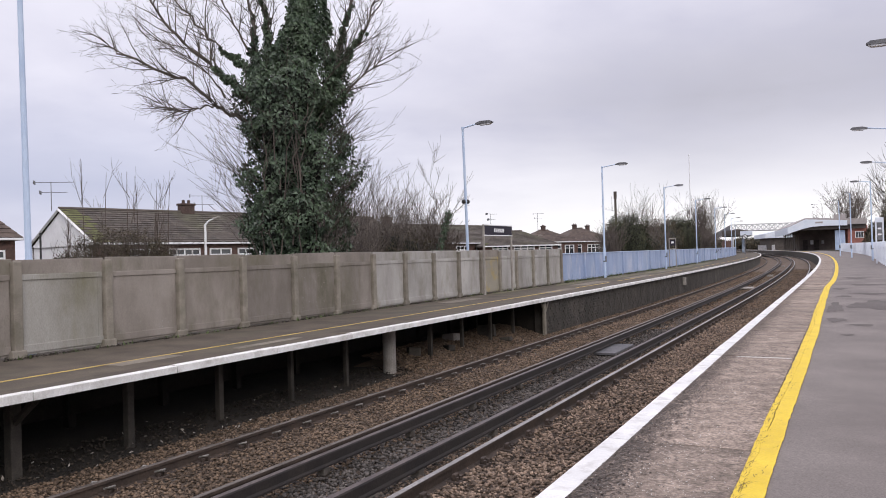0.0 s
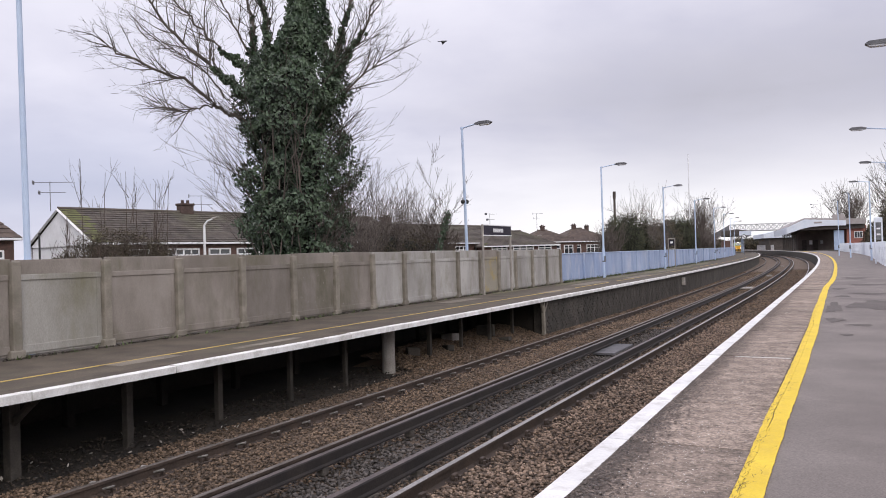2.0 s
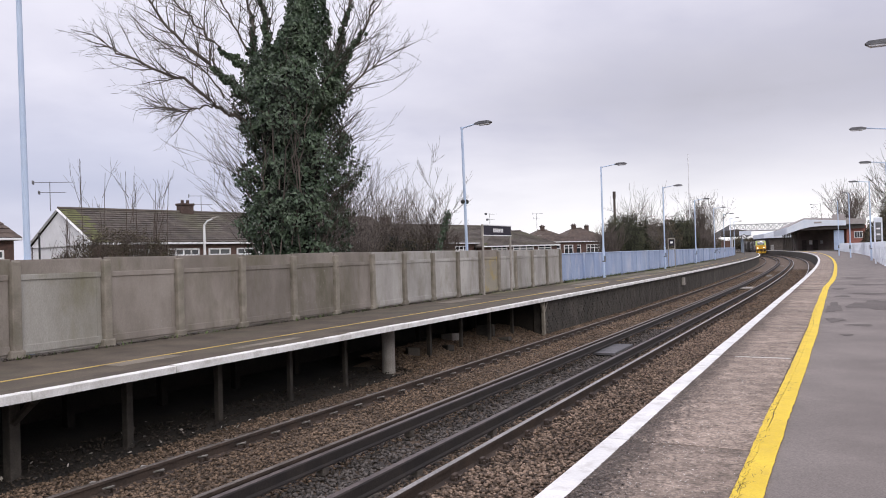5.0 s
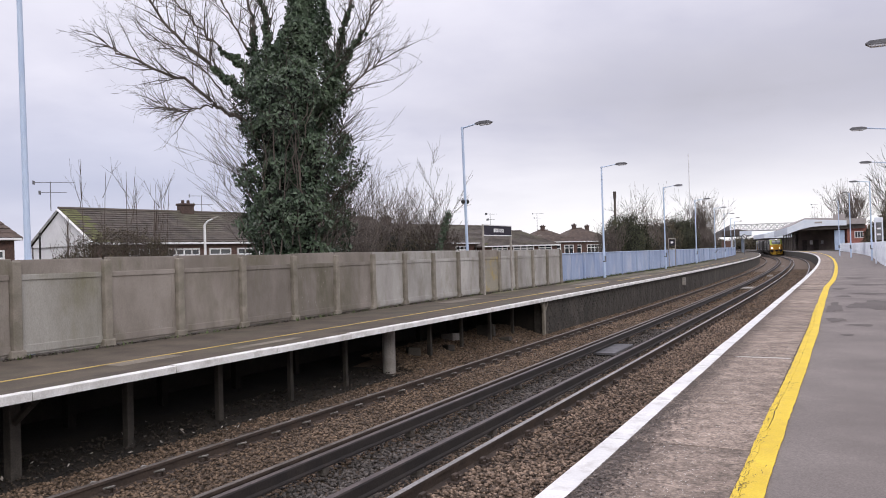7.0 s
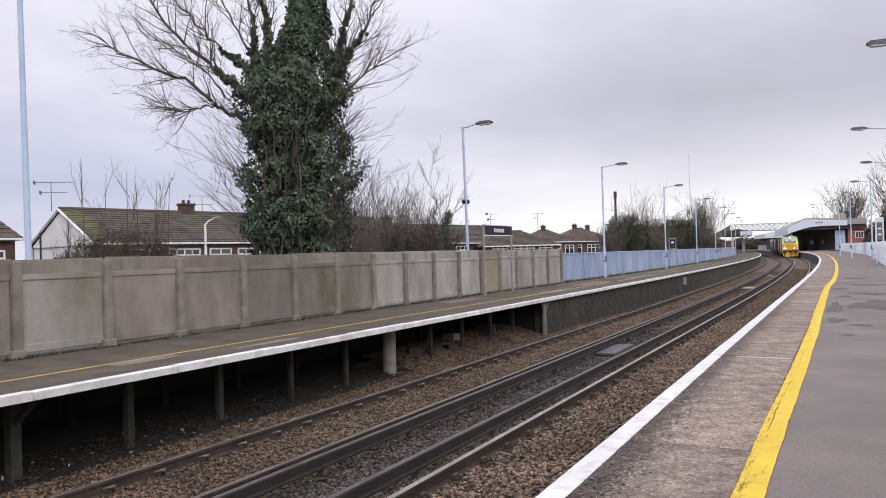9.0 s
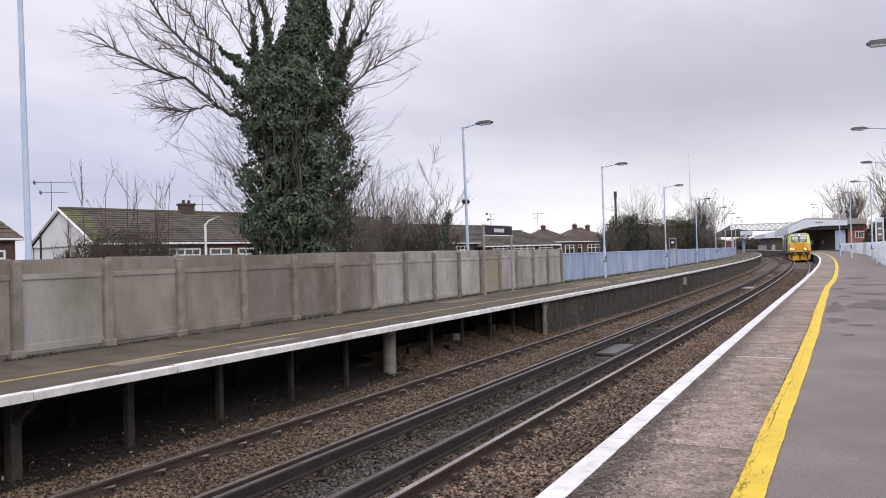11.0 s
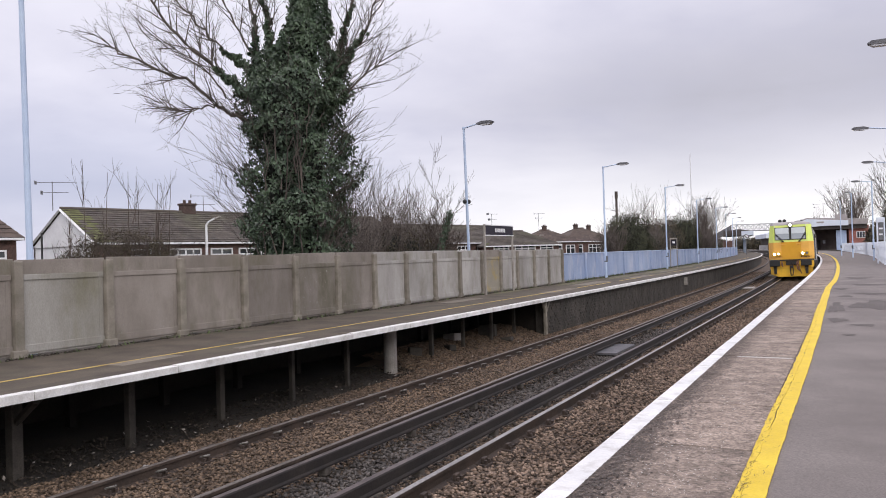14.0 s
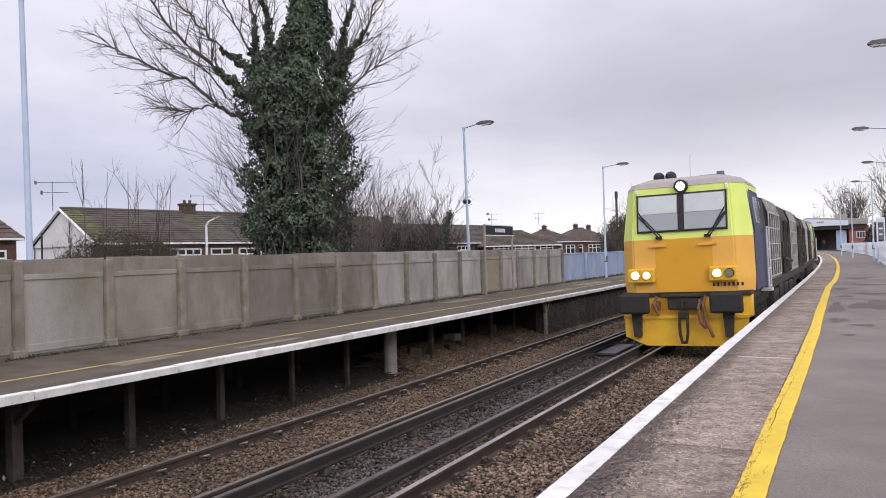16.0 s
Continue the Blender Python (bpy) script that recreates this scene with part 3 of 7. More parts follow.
def railway_track(name, near, z_near, z_far, cond, z_cond, label):
    far = near + 1.505
    track = thing(name, label=label, category="railway track", kind="structure")
    for off, z in ((near, z_near), (far, z_far)):
        bm = bmesh.new()
        sweep(bm, [(off + a, z + b) for a, b in RAIL_PROFILE], -10, 400, 1.5)
        rail = part("rail", bm, "rail", track, "rusty brown steel running rail")
        bm = bmesh.new()
        sweep(bm, [(off - 0.033, z - 0.008), (off + 0.033, z - 0.008), (off + 0.026, z + 0.001), (off - 0.026, z + 0.001)], -10, 400, 1.5)
        part("rail_head", bm, "rail_head" if near < 3 else "rail_head_dull", rail, "polished steel running surface" if near < 3 else "dull steel running surface")
    bm = bmesh.new()
    sweep(bm, [(cond + a, z_cond + b) for a, b in COND_PROFILE], -10, 400, 1.5)
    crail = part("conductor_rail", bm, "rail_dark", track, "dark steel conductor rail")
    # strip along the top that paints it as lit against the dark sides
    bm = bmesh.new()
    sweep(bm, [(cond - 0.04, z_cond - 0.006), (cond + 0.04, z_cond - 0.006), (cond + 0.03, z_cond + 0.003), (cond - 0.03, z_cond + 0.003)], -10, 400, 1.5)
    part("contact_face", bm, "contact_face", crail, "worn purple-brown contact face, painted lighter as the lit top")
    bm = bmesh.new()
    box(bm, (0, 0, 0), (0.11, 0.11, 0.10), bevel=0.02)
    pot = bpy.data.meshes.new("insulator")
    bm.to_mesh(pot)
    bm.free()
    for i in range(26):
        part("insulator", pot, "insulator", crail, pose_=stand(1.2 + 1.95 * i, cond, z_cond - 0.19))
    # sleepers and the chairs that hold the rails
    zs = (z_near + z_far) / 2 - 0.205
    tilt = math.atan2(z_near - z_far, 1.505)
    bm = bmesh.new()
    box(bm, (0, 0, -0.065), (2.6, 0.25, 0.13), bevel=0.012)
    sl = bpy.data.meshes.new("sleeper")
    bm.to_mesh(sl)
    bm.free()
    bm = bmesh.new()
    box(bm, (0, 0, 0.022), (0.34, 0.18, 0.044), bevel=0.008)
    for a in (-0.10, 0.10):
        box(bm, (a, 0, 0.075), (0.045, 0.10, 0.07), bevel=0.01)
        rod(bm, (a * 1.4, -0.04, 0.03), (a * 1.4, -0.04, 0.085), 0.018, n=6)
        rod(bm, (a * 1.4, 0.04, 0.03), (a * 1.4, 0.04, 0.085), 0.018, n=6)
    ch = bpy.data.meshes.new("chair")
    bm.to_mesh(ch)
    bm.free()
    bm = bmesh.new()
    for a in (-0.095, 0.095):
        d = 1 if a > 0 else -1
        pts = [(a - d * 0.03, -0.05, 0.05), (a + d * 0.04, -0.055, 0.075), (a + d * 0.075, -0.01, 0.08), (a + d * 0.05, 0.04, 0.075), (a - d * 0.02, 0.045, 0.05)]
        for p0, p1 in zip(pts, pts[1:]):
            rod(bm, p0, p1, 0.012, 0.012, 5)
    cl = bpy.data.meshes.new("rail_clip")
    bm.to_mesh(cl)
    bm.free()
    mid = near + 0.7525
    for i in range(100):
        m = stand(-3.2 + 0.68 * i, mid, zs) @ Matrix.Rotation(tilt, 4, "Y")
        p = part("sleeper", sl, "sleeper", track, pose_=m)
        if i < 60:
            for a in (-0.7525, 0.7525):
                part("rail_chair", ch, "rail", p, pose_=Matrix.Translation((a, 0, 0)))
                if 8 < i < 44 and near > 3:
                    part("rail_clip", cl, "clip", p, pose_=Matrix.Translation((a, 0, 0.04)) @ Matrix.Diagonal((1.0, 0.85, 1.0, 1)))


def cable_cover():
    t = thing("trough_cover", stand(18.4, 3.62, -1.20), "flat grey plastic cover plate lying between the tracks", "cable cover")
    bm = bmesh.new()
    box(bm, (0, 0, 0.03), (0.52, 1.75, 0.06), bevel=0.012)
    part("lid", bm, "grey_cover", t)
    bm = bmesh.new()
    box(bm, (0, 0, -0.02), (0.44, 1.65, 0.05))
    part("tray", bm, "dark_concrete", t)
    t = thing("trough_cover", stand(47.5, 3.62, -1.20), "pale flat cover plate lying between the tracks further along", "cable cover")
    bm = bmesh.new()
    box(bm, (0, 0, 0.035), (0.7, 1.6, 0.06), bevel=0.012)
    part("lid", bm, "pipe", t)
    for s in (66, 96):
        t = thing("trough_cover", stand(s, 3.5, -1.20), "small pale box between the tracks", "cable cover")
        bm = bmesh.new()
        box(bm, (0, 0, 0.06), (0.4, 0.6, 0.12), bevel=0.012)
        part("lid", bm, "pipe", t)


def near_platform():
    plat = thing("pavement_near_platform", label="grey asphalt platform with concrete edge slabs, white edge and yellow line", category="platform", kind="structure")
    bm = bmesh.new()
    sweep(bm, [(-0.895, 0.0), (-5.4, -0.03), (-5.4, -1.3), (-0.895, -1.3)], -12, 360, 1.5)
    part("asphalt", bm, "asphalt", plat, "worn grey asphalt walking surface")
    bm = bmesh.new()
    sweep(bm, [(-0.03, -0.10), (-0.89, -0.10), (-0.89, -1.3), (-0.03, -1.3)], -12, 360, 1.5)
    part("platform_wall", bm, "dark_concrete", plat, "dark wall below the platform edge")
    # coping slabs, 1.4 m each, with open joints; painted edge strip on each
    rng = random.Random(8)
    cuts = [-9.23]
    while cuts[-1] < 355:
        cuts.append(cuts[-1] + (1.42 if cuts[-1] < 60 else 4.26))
    for a, b in zip(cuts, cuts[1:]):
        dz = rng.uniform(-0.004, 0.003)
        bm = bmesh.new()
        sweep(bm, [(-0.14, dz), (-0.888, dz), (-0.888, -0.09), (0.0, -0.09), (0.0, -0.03), (-0.006, -0.004 + dz)], a + 0.009, b - 0.009, 1.5)
        slab = part("paving_slab", bm, "slab", plat)
        bm = bmesh.new()
        sweep(bm, [(-0.142, dz + 0.004), (-0.004, dz + 0.004), (0.004, -0.006), (0.004, -0.085), (-0.03, -0.085), (-0.03, -0.01), (-0.142, -0.004)], a + 0.004, b - 0.004, 1.5)
        part("white_edge", bm, "white_paint", slab, "white painted platform edge")
    bm = bmesh.new()
    sweep(bm, [(-0.889, -0.006), (-0.894, -0.006), (-0.894, -0.05), (-0.889, -0.05)], -12, 360, 1.5)
    part("joint_filler", bm, "crack", plat, "dark bitumen joint")
    # yellow line with ragged edges, split by a wandering crack
    rng = np.random.RandomState(3)
    ss = np.concatenate([np.arange(-4, 30, 0.06), np.arange(30, 350, 0.8)])
    n = len(ss)

    def wander(k, amp):
        w = np.convolve(rng.randn(n + 200), np.ones(k) / k, "same")[100:-100]
        return amp * w / (w.std() + 1e-9)
    crk = -0.935 + wander(25, 0.007) + wander(3, 0.004)
    jog = np.interp(ss, (0, 6, 9, 12, 15, 19, 24.5, 26, 28, 33, 41, 60, 82, 105, 200), (0.0, -0.007, -0.024, -0.022, 0.0, 0.024, 0.05, 0.02, -0.03, -0.065, -0.07, -0.09, -0.14, -0.2, -0.2))
    crk = crk + jog
    left, right = -0.88 + jog + wander(30, 0.003) + wander(2, 0.0022), -1.03 + jog + wander(30, 0.003) + wander(2, 0.0014)
    gap = np.where(ss < 25, np.clip(0.001 + wander(6, 0.0014), 0.0, 0.0035), 0)
    for o0, o1 in ((left, crk + gap), (crk - gap, right)):
        co, fs = [], []
        for i, s in enumerate(ss):
            co += [on(s, o0[i], 0.002), on(s, o0[i], 0.009), on(s, o1[i], 0.009), on(s, o1[i], 0.002)]
        for i in range(n - 1):
            for k in range(3):
                fs.append((4 * i + k, 4 * i + k + 1, 4 * i + k + 5, 4 * i + k + 4))
        part("yellow_line", quick("yellow_line", co, fs, "yellow_paint"), "yellow_paint", plat, "cracked yellow safety line")
    # fine wandering cracks in the paint
    rr = random.Random(5)
    co, fs = [], []
    for _ in range(420):
        s, o = 3.2 + 14 * rr.random() ** 1.5, rr.uniform(-1.0, -0.885) if rr.random() < 0.12 else rr.gauss(-0.903, 0.012)
        w = rr.uniform(0.0007, 0.0018)
        turn = rr.uniform(-0.35, 0.35) if rr.random() < 0.8 else rr.uniform(0.7, 1.3) * rr.choice((-1, 1))
        for k in range(rr.randint(4, 11)):
            i = len(co)
            d, e = math.cos(turn), math.sin(turn)
            ww = w * rr.uniform(0.4, 1.3)
            co += [on(s - e * ww, o + d * ww, 0.0105), on(s + e * ww, o - d * ww, 0.0105)]
            if k:
                fs.append((i - 2, i - 1, i + 1, i))
            step = rr.uniform(0.006, 0.02)
            s, o = s + d * step, o + e * step
            if not -1.025 < o < -0.883:
                break
            turn = 0.7 * turn + rr.gauss(0, 0.4)
    part("paint_crack", quick("paint_crack", co, fs, "crack"), "crack", plat, "fine dark cracks in the yellow paint")
    # black grime along the back of the white edge and pale scuffs on the slabs
    for name_, mat_, count, o_mu, o_sd, zz, lo, hi in (("grime", "grime", 5200, -0.16, 0.09, 0.0055, 0.0015, 0.0075), ("smear", "slab_grime", 15000, -0.16, 0.12, 0.0050, 0.002, 0.0085), ("scuff", "white_old", 3200, -0.5, 0.19, 0.0046, 0.001, 0.0032)):
        co, fs = [], []
        for _ in range(count):
            s, o = 3.3 + (24 if name_ == "smear" else 13) * rr.random() ** 1.5, rr.gauss(o_mu, o_sd)
            if name_ != "scuff":
                o = -0.146 - abs(o + 0.146)
            if not -0.86 < o < -0.12:
                continue
            r, n, i = rr.uniform(lo, hi), rr.randint(5, 8), len(co)
            a0 = rr.random() * 6.28
            for k in range(n):
                q = a0 + 2 * math.pi * k / n
                m = r * rr.uniform(0.5, 1.2)
                co.append(on(s + 1.7 * m * math.sin(q), o + m * math.cos(q), zz))
            fs.append(tuple(range(i, i + n)))
        tagged(part(name_, quick(name_, co, fs, mat_), mat_, plat, "dark grime marks" if name_ != "scuff" else "pale scuff marks"), kind="stuff")
    bm = bmesh.new()
    sweep(bm, [(-0.3, 0.0045), (-0.87, 0.0045), (-0.87, -0.01), (-0.3, -0.01)], 9.165, 9.18, 1)
    part("joint_strip", bm, "white_old", plat, "pale mortar joint")
    # darker damp patches and patch repairs in the asphalt
    for s, o, w, l in ((16.8, -1.2, 0.26, 2.6), (17.5, -1.95, 0.9, 2.6), (21.5, -1.95, 0.9, 0.7), (23.7, -1.22, 0.35, 0.9), (20.3, -1.35, 0.3, 0.6), (11.75, -1.42, 0.16, 0.2),
                       (14.0, -1.25, 0.26, 0.7), (26.0, -2.0, 1.0, 0.9), (13.2, -1.6, 0.35, 0.3), (19.2, -2.7, 0.6, 1.0), (31, -1.7, 0.8, 1.4)):
        vs, n = [], 44
        ph = rr.uniform(0, 6)
        for i in range(n):
            a = 2 * math.pi * i / n
            k = 1 + 0.22 * math.sin(3 * a + ph) + 0.14 * math.sin(7 * a + 2 * ph) + rr.uniform(-0.09, 0.09)
            oo = min(o + w * 0.5 * k * math.cos(a), -1.04)
            vs.append(on(s + l * 0.5 * k * math.sin(a), oo, 0.0045 - 0.03 * (abs(oo) - 0.895) / 4.5))
        part("damp_patch", quick("damp_patch", vs, [tuple(range(n))], "asphalt_damp"), "asphalt_damp", plat, "darker damp patch in the asphalt")


def far_platform():
    plat = thing("pavement_far_platform", label="old brown asphalt platform on posts with a worn white nose", category="platform", kind="structure")
    z = Z_PLAT
    bm = bmesh.new()
    sweep(bm, [(W_EDGE + 0.42, z), (12.0, z), (12.0, z - 0.14), (W_EDGE + 0.42, z - 0.14)], -12, 360, 1.5)
    part("asphalt", bm, "asphalt_left", plat, "dull brown worn asphalt")
    rng = random.Random(18)
    a = -11.0
    while a < 355:
        b = a + (2.05 if a < 70 else 6.15)
        dz = rng.uniform(-0.006, 0.006)
        bm = bmesh.new()
        sweep(bm, [(W_EDGE + 0.05, z + dz + 0.002), (W_EDGE + 0.415, z + 0.001), (W_EDGE + 0.415, z - 0.10), (W_EDGE + 0.05, z - 0.10)], a + 0.004, b - 0.004, 1.5)
        slab = part("coping_slab", bm, "asphalt_left", plat)
        bm = bmesh.new()
        sweep(bm, [(W_EDGE + rng.uniform(-0.004, 0.004), z + dz), (W_EDGE + 0.012, z + dz + 0.008), (W_EDGE + 0.13, z + dz + 0.007), (W_EDGE + 0.13, z - 0.092), (W_EDGE + 0.004, z - 0.092)], a + 0.006, b - 0.006, 1.5)
        part("white_edge", bm, "white_old", slab, "chipped white painted nosing")
        a = b
    bm = bmesh.new()
    sweep(bm, [(7.62, z + 0.005), (7.68, z + 0.005), (7.68, z - 0.01), (7.62, z - 0.01)], -11, 22, 0.7)
    part("yellow_line", bm, "yellow_old", plat, "thin faded yellow line")
    bm = bmesh.new()
    for i in range(14):
        sweep(bm, [(7.60, z + 0.005), (7.68, z + 0.005), (7.68, z - 0.01), (7.60, z - 0.01)], 22 + 6 * i, 26.5 + 6 * i, 1.5)
    part("yellow_line", bm, "yellow_old", plat, "thin faded yellow line")
    # paler patched paving between line and edge
    bm = bmesh.new()
    for s, l, o, w in ((7.2, 1.1, 7.3, 0.35), (9.2, 1.6, 7.05, 0.2), (19.5, 2.2, 8.6, 0.5), (24.5, 3, 7.4, 0.5), (30, 4, 7.9, 0.7), (37, 5, 7.6, 0.6), (46, 6, 8.2, 0.8)):
        sweep(bm, [(o, z + 0.004), (o + w, z + 0.004), (o + w, z - 0.01), (o, z - 0.01)], s, s + l, 0.7)
    part("patch_repair", bm, "patch", plat, "paler concrete patch")
    # moss and silt lying in uneven tongues towards the fence
    rm = random.Random(12)
    for s, o, w, l in ((26, 9.3, 0.35, 5), (33, 9.15, 0.6, 7), (40, 8.95, 0.8, 8), (48.5, 8.8, 0.9, 9), (58, 8.9, 0.9, 10), (69, 9.0, 1.0, 12), (44, 7.6, 0.3, 6), (53, 7.5, 0.35, 8)):
        ph, n = rm.uniform(0, 6), 40
        vs = []
        for i in range(n):
            a = 2 * math.pi * i / n
            k = 1 + 0.2 * math.sin(3 * a + ph) + 0.15 * math.sin(8 * a + 2 * ph) + rm.uniform(-0.1, 0.1)
            vs.append(on(s + l * 0.5 * k * math.sin(a), o + w * 0.5 * k * math.cos(a), z + 0.006))
        part("moss_patch", quick("moss_patch", vs, [tuple(range(n))], "moss_ground"), "moss_ground", plat, "mossy silt on the asphalt")
    # solid wall from the abutment on; back of the void before it, shade coloured black
    bm = bmesh.new()
    sweep(bm, [(W_EDGE + 0.16, z - 0.10), (W_EDGE + 0.55, z - 0.10), (W_EDGE + 0.55, -1.4), (W_EDGE + 0.16, -1.4)], 22.1, 360, 1.5)
    part("platform_wall", bm, "sooty_brick", plat, "sooty brick wall below the platform")
    rb = random.Random(2)
    brk = bmesh.new()
    for row in range(11):
        s = 22.2 + (0.12 if row % 2 else 0)
        while s < 52:
            if rb.random() < 0.8:
                m = stand(s + 0.11, W_EDGE + 0.18 - rb.uniform(0, 0.02), z - 0.17 - 0.09 * row)
                box(brk, m.translation, (0.05, 0.215, 0.068), m.to_3x3().to_4x4())
            s += 0.235
    tagged(part("brickwork", brk, "sooty_brick", plat, "sooty old bricks"), kind="stuff")
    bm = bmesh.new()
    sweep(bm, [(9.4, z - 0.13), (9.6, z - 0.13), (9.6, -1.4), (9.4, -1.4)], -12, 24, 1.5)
    part("void_back_wall", bm, "void_shade", plat, "wall behind the platform posts, coloured black for shade")
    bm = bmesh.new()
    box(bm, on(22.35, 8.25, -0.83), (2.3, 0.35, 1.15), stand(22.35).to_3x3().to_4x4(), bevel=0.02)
    part("abutment", bm, "void_shade", plat, "rough abutment at the end of the void, blackened for shade")
    bm = bmesh.new()
    box(bm, (0, 0, -0.80), (0.1, 0.12, 1.1), bevel=0.02)
    rod(bm, (0, 0, -0.62), (0.02, -0.2, z - 0.15), 0.05, 0.05, 6)
    rod(bm, (0, 0, -0.62), (0.02, 0.24, z - 0.15), 0.05, 0.05, 6)
    part("end_post", bm, "post_concrete", plat, "pale forked concrete post at the wall's end", pose_=stand(22.0, W_EDGE + 0.2, 0))
    # posts with knee braces under the slab
    for s, o, r in ((3.95, 7.35, 0.06), (5.69, 7.35, 0.07), (7.34, 7.35, 0.055), (9.06, 7.35, 0.05), (10.81, 7.35, 0.042), (12.5, 7.35, 0.042), (15.95, 7.35, 0.05), (17.64, 7.35, 0.042), (19.4, 7.35, 0.045), (21.03, 7.35, 0.042)):
        bm = bmesh.new()
        m = stand(s, o, 0)
        top, bot = z - 0.14, bed_z(o) - 0.12
        box(bm, (0, 0, (top + bot) / 2), (2 * r, 2 * r, top - bot), bevel=0.012)
        if s < 6:
            rod(bm, (0, 0, top - 0.35), (0.05, 0.36, top - 0.03), 0.045, 0.05, 6)
            rod(bm, (0, 0, top - 0.35), (0.42, 0, top - 0.03), 0.045, 0.05, 6)
        else:
            box(bm, (0.0, 0, top - 0.03), (0.3, 0.12, 0.06))
        part("support_post", bm, "dark_concrete", plat, "dark concrete support post", pose_=m)
    # back row of posts, near black for the shade of the void
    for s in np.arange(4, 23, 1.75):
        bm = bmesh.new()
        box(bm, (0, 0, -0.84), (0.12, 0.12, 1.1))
        part("support_post", bm, "void_shade", plat, pose_=stand(float(s), 8.8, 0))
    bm = bmesh.new()
    rod(bm, (0, 0, -1.45), (0, 0, z - 0.14), 0.142, 0.142, 20)
    part("support_pipe", bm, "pipe", plat, "pale round concrete pipe column", smooth=False, pose_=stand(14.12, 7.35, 0))
    # small box and rags fixed to the wall
    bm = bmesh.new()
    box(bm, (0, 0, 0), (0.16, 0.3, 0.42), bevel=0.015)
    part("wall_box", bm, "pipe", plat, "small grey box on the platform wall", pose_=stand(44.5, W_EDGE + 0.06, -0.62))


def concrete_fence():
    f = thing("concrete_panel_fence", label="weathered grey concrete panel fence along the far platform", category="fence", kind="structure")
    off, z = 9.72, Z_PLAT
    cuts = [7.29 - 1.65 * k for k in range(5, 0, -1)] + [7.29, 8.90, 10.5, 12.2, 13.87, 15.5, 17.15, 18.8, 20.5, 22.2, 23.9, 25.5, 27.1, 28.85, 30.55, 32.3]
    bm = bmesh.new()
    box(bm, (0, 0, 0.71), (0.16, 0.15, 1.50), bevel=0.018)
    box(bm, (-0.03, 0, 0.05), (0.24, 0.24, 0.14), bevel=0.02)
    post = bpy.data.meshes.new("post")
    bm.to_mesh(post)
    bm.free()
    rng = random.Random(21)
    for k, s in enumerate(cuts):
        part("post", post, "post_concrete", f, pose_=stand(s, off - 0.03, z + rng.uniform(-0.01, 0.01)))
    for k, (a, b) in enumerate(zip(cuts, cuts[1:])):
        m = "concrete_yellow" if k == 15 else "concrete_mossy" if k == 5 else "concrete_pale" if k in (11, 12, 13, 14, 16, 17, 18, 19) else "concrete"
        L = b - a - 0.165
        mid = (a + b) / 2
        bm = bmesh.new()
        # flat slab with a raised border: hollow field left between the strips
        box(bm, (0.02, 0, 0.655), (0.05, L, 1.23))
        for zz, hh in ((0.13, 0.12), (1.22, 0.08)):
            box(bm, (0.026, 0, zz), (0.075, L, hh), bevel=0.006)
        for yy in (-L / 2 + 0.05, L / 2 - 0.05):
            box(bm, (0.022, yy, 0.66), (0.056, 0.07, 1.1), bevel=0.003)
        part("panel", bm, m, f, "yellow lichen-stained panel" if m == "concrete_yellow" else "", pose_=stand(mid, off + 0.02, z + rng.uniform(-0.004, 0.004)))
        if k in (6, 9, 10, 12, 16):
            co, fs = [], []
            for _ in range(12 if k != 9 else 20):
                cy, cz, r, n, i = rng.uniform(-L * 0.4, L * 0.4), rng.uniform(0.2, 1.15) if k == 9 else rng.uniform(0.18, 0.36), rng.uniform(0.003, 0.013), 7, len(co)
                for q in range(n):
                    w_ = r * rng.uniform(0.4, 1.2)
                    co.append((0.0475, cy + w_ * math.cos(q * 6.283 / n), cz + 1.5 * w_ * math.sin(q * 6.283 / n)))
                fs.append(tuple(range(i, i + n)))
            part("salt_bloom", quick("salt_bloom", co, fs, "concrete_pale"), "concrete_pale", f, "pale salt bloom flecks", pose_=stand(mid, off + 0.02, z))
        bm = bmesh.new()
        box(bm, (0, 0, 1.37), (0.085, L + 0.1, 0.27), bevel=0.01)
        part("top_board", bm, "concrete" if m != "concrete_pale" else "concrete_pale", f, pose_=stand(mid, off + 0.02, z + rng.uniform(-0.012, 0.012)) @ pose(0, 0, 0, rng.uniform(-0.5, 0.5)))
    me = stones(2600, 3, 33, 9.50, 9.66, lambda o: Z_PLAT, 0.016, "stone_dark", 77, 1.2)
    tagged(part("dirt", me, "stone_dark", f, "dark leaf dirt along the fence foot"), kind="stuff")
    # weeds along the foot
    vs, fs = [], []
    rn = np.random.RandomState(9)
    for _ in range(900):
        s, o = 3 + 90 * rn.rand() ** 1.5, off - 0.14 - 0.12 * rn.rand()
        p = on(s, o, z)
        r, a = 0.02 + 0.05 * rn.rand(), rn.rand() * 6.3
        d, e = Vector((math.cos(a), math.sin(a), 0)), Vector((-math.sin(a), math.cos(a), 0))
        i = len(vs)
        vs += [p - e * r * 0.3, p + e * r * 0.3, p + d * r * 0.9 + Vector((0, 0, r * 1.3))]
        fs.append((i, i + 1, i + 2))
    tagged(part("weeds", quick("weeds", vs, fs, "weed"), "weed"), "small green weeds along the fence foot", "weeds", kind="stuff")


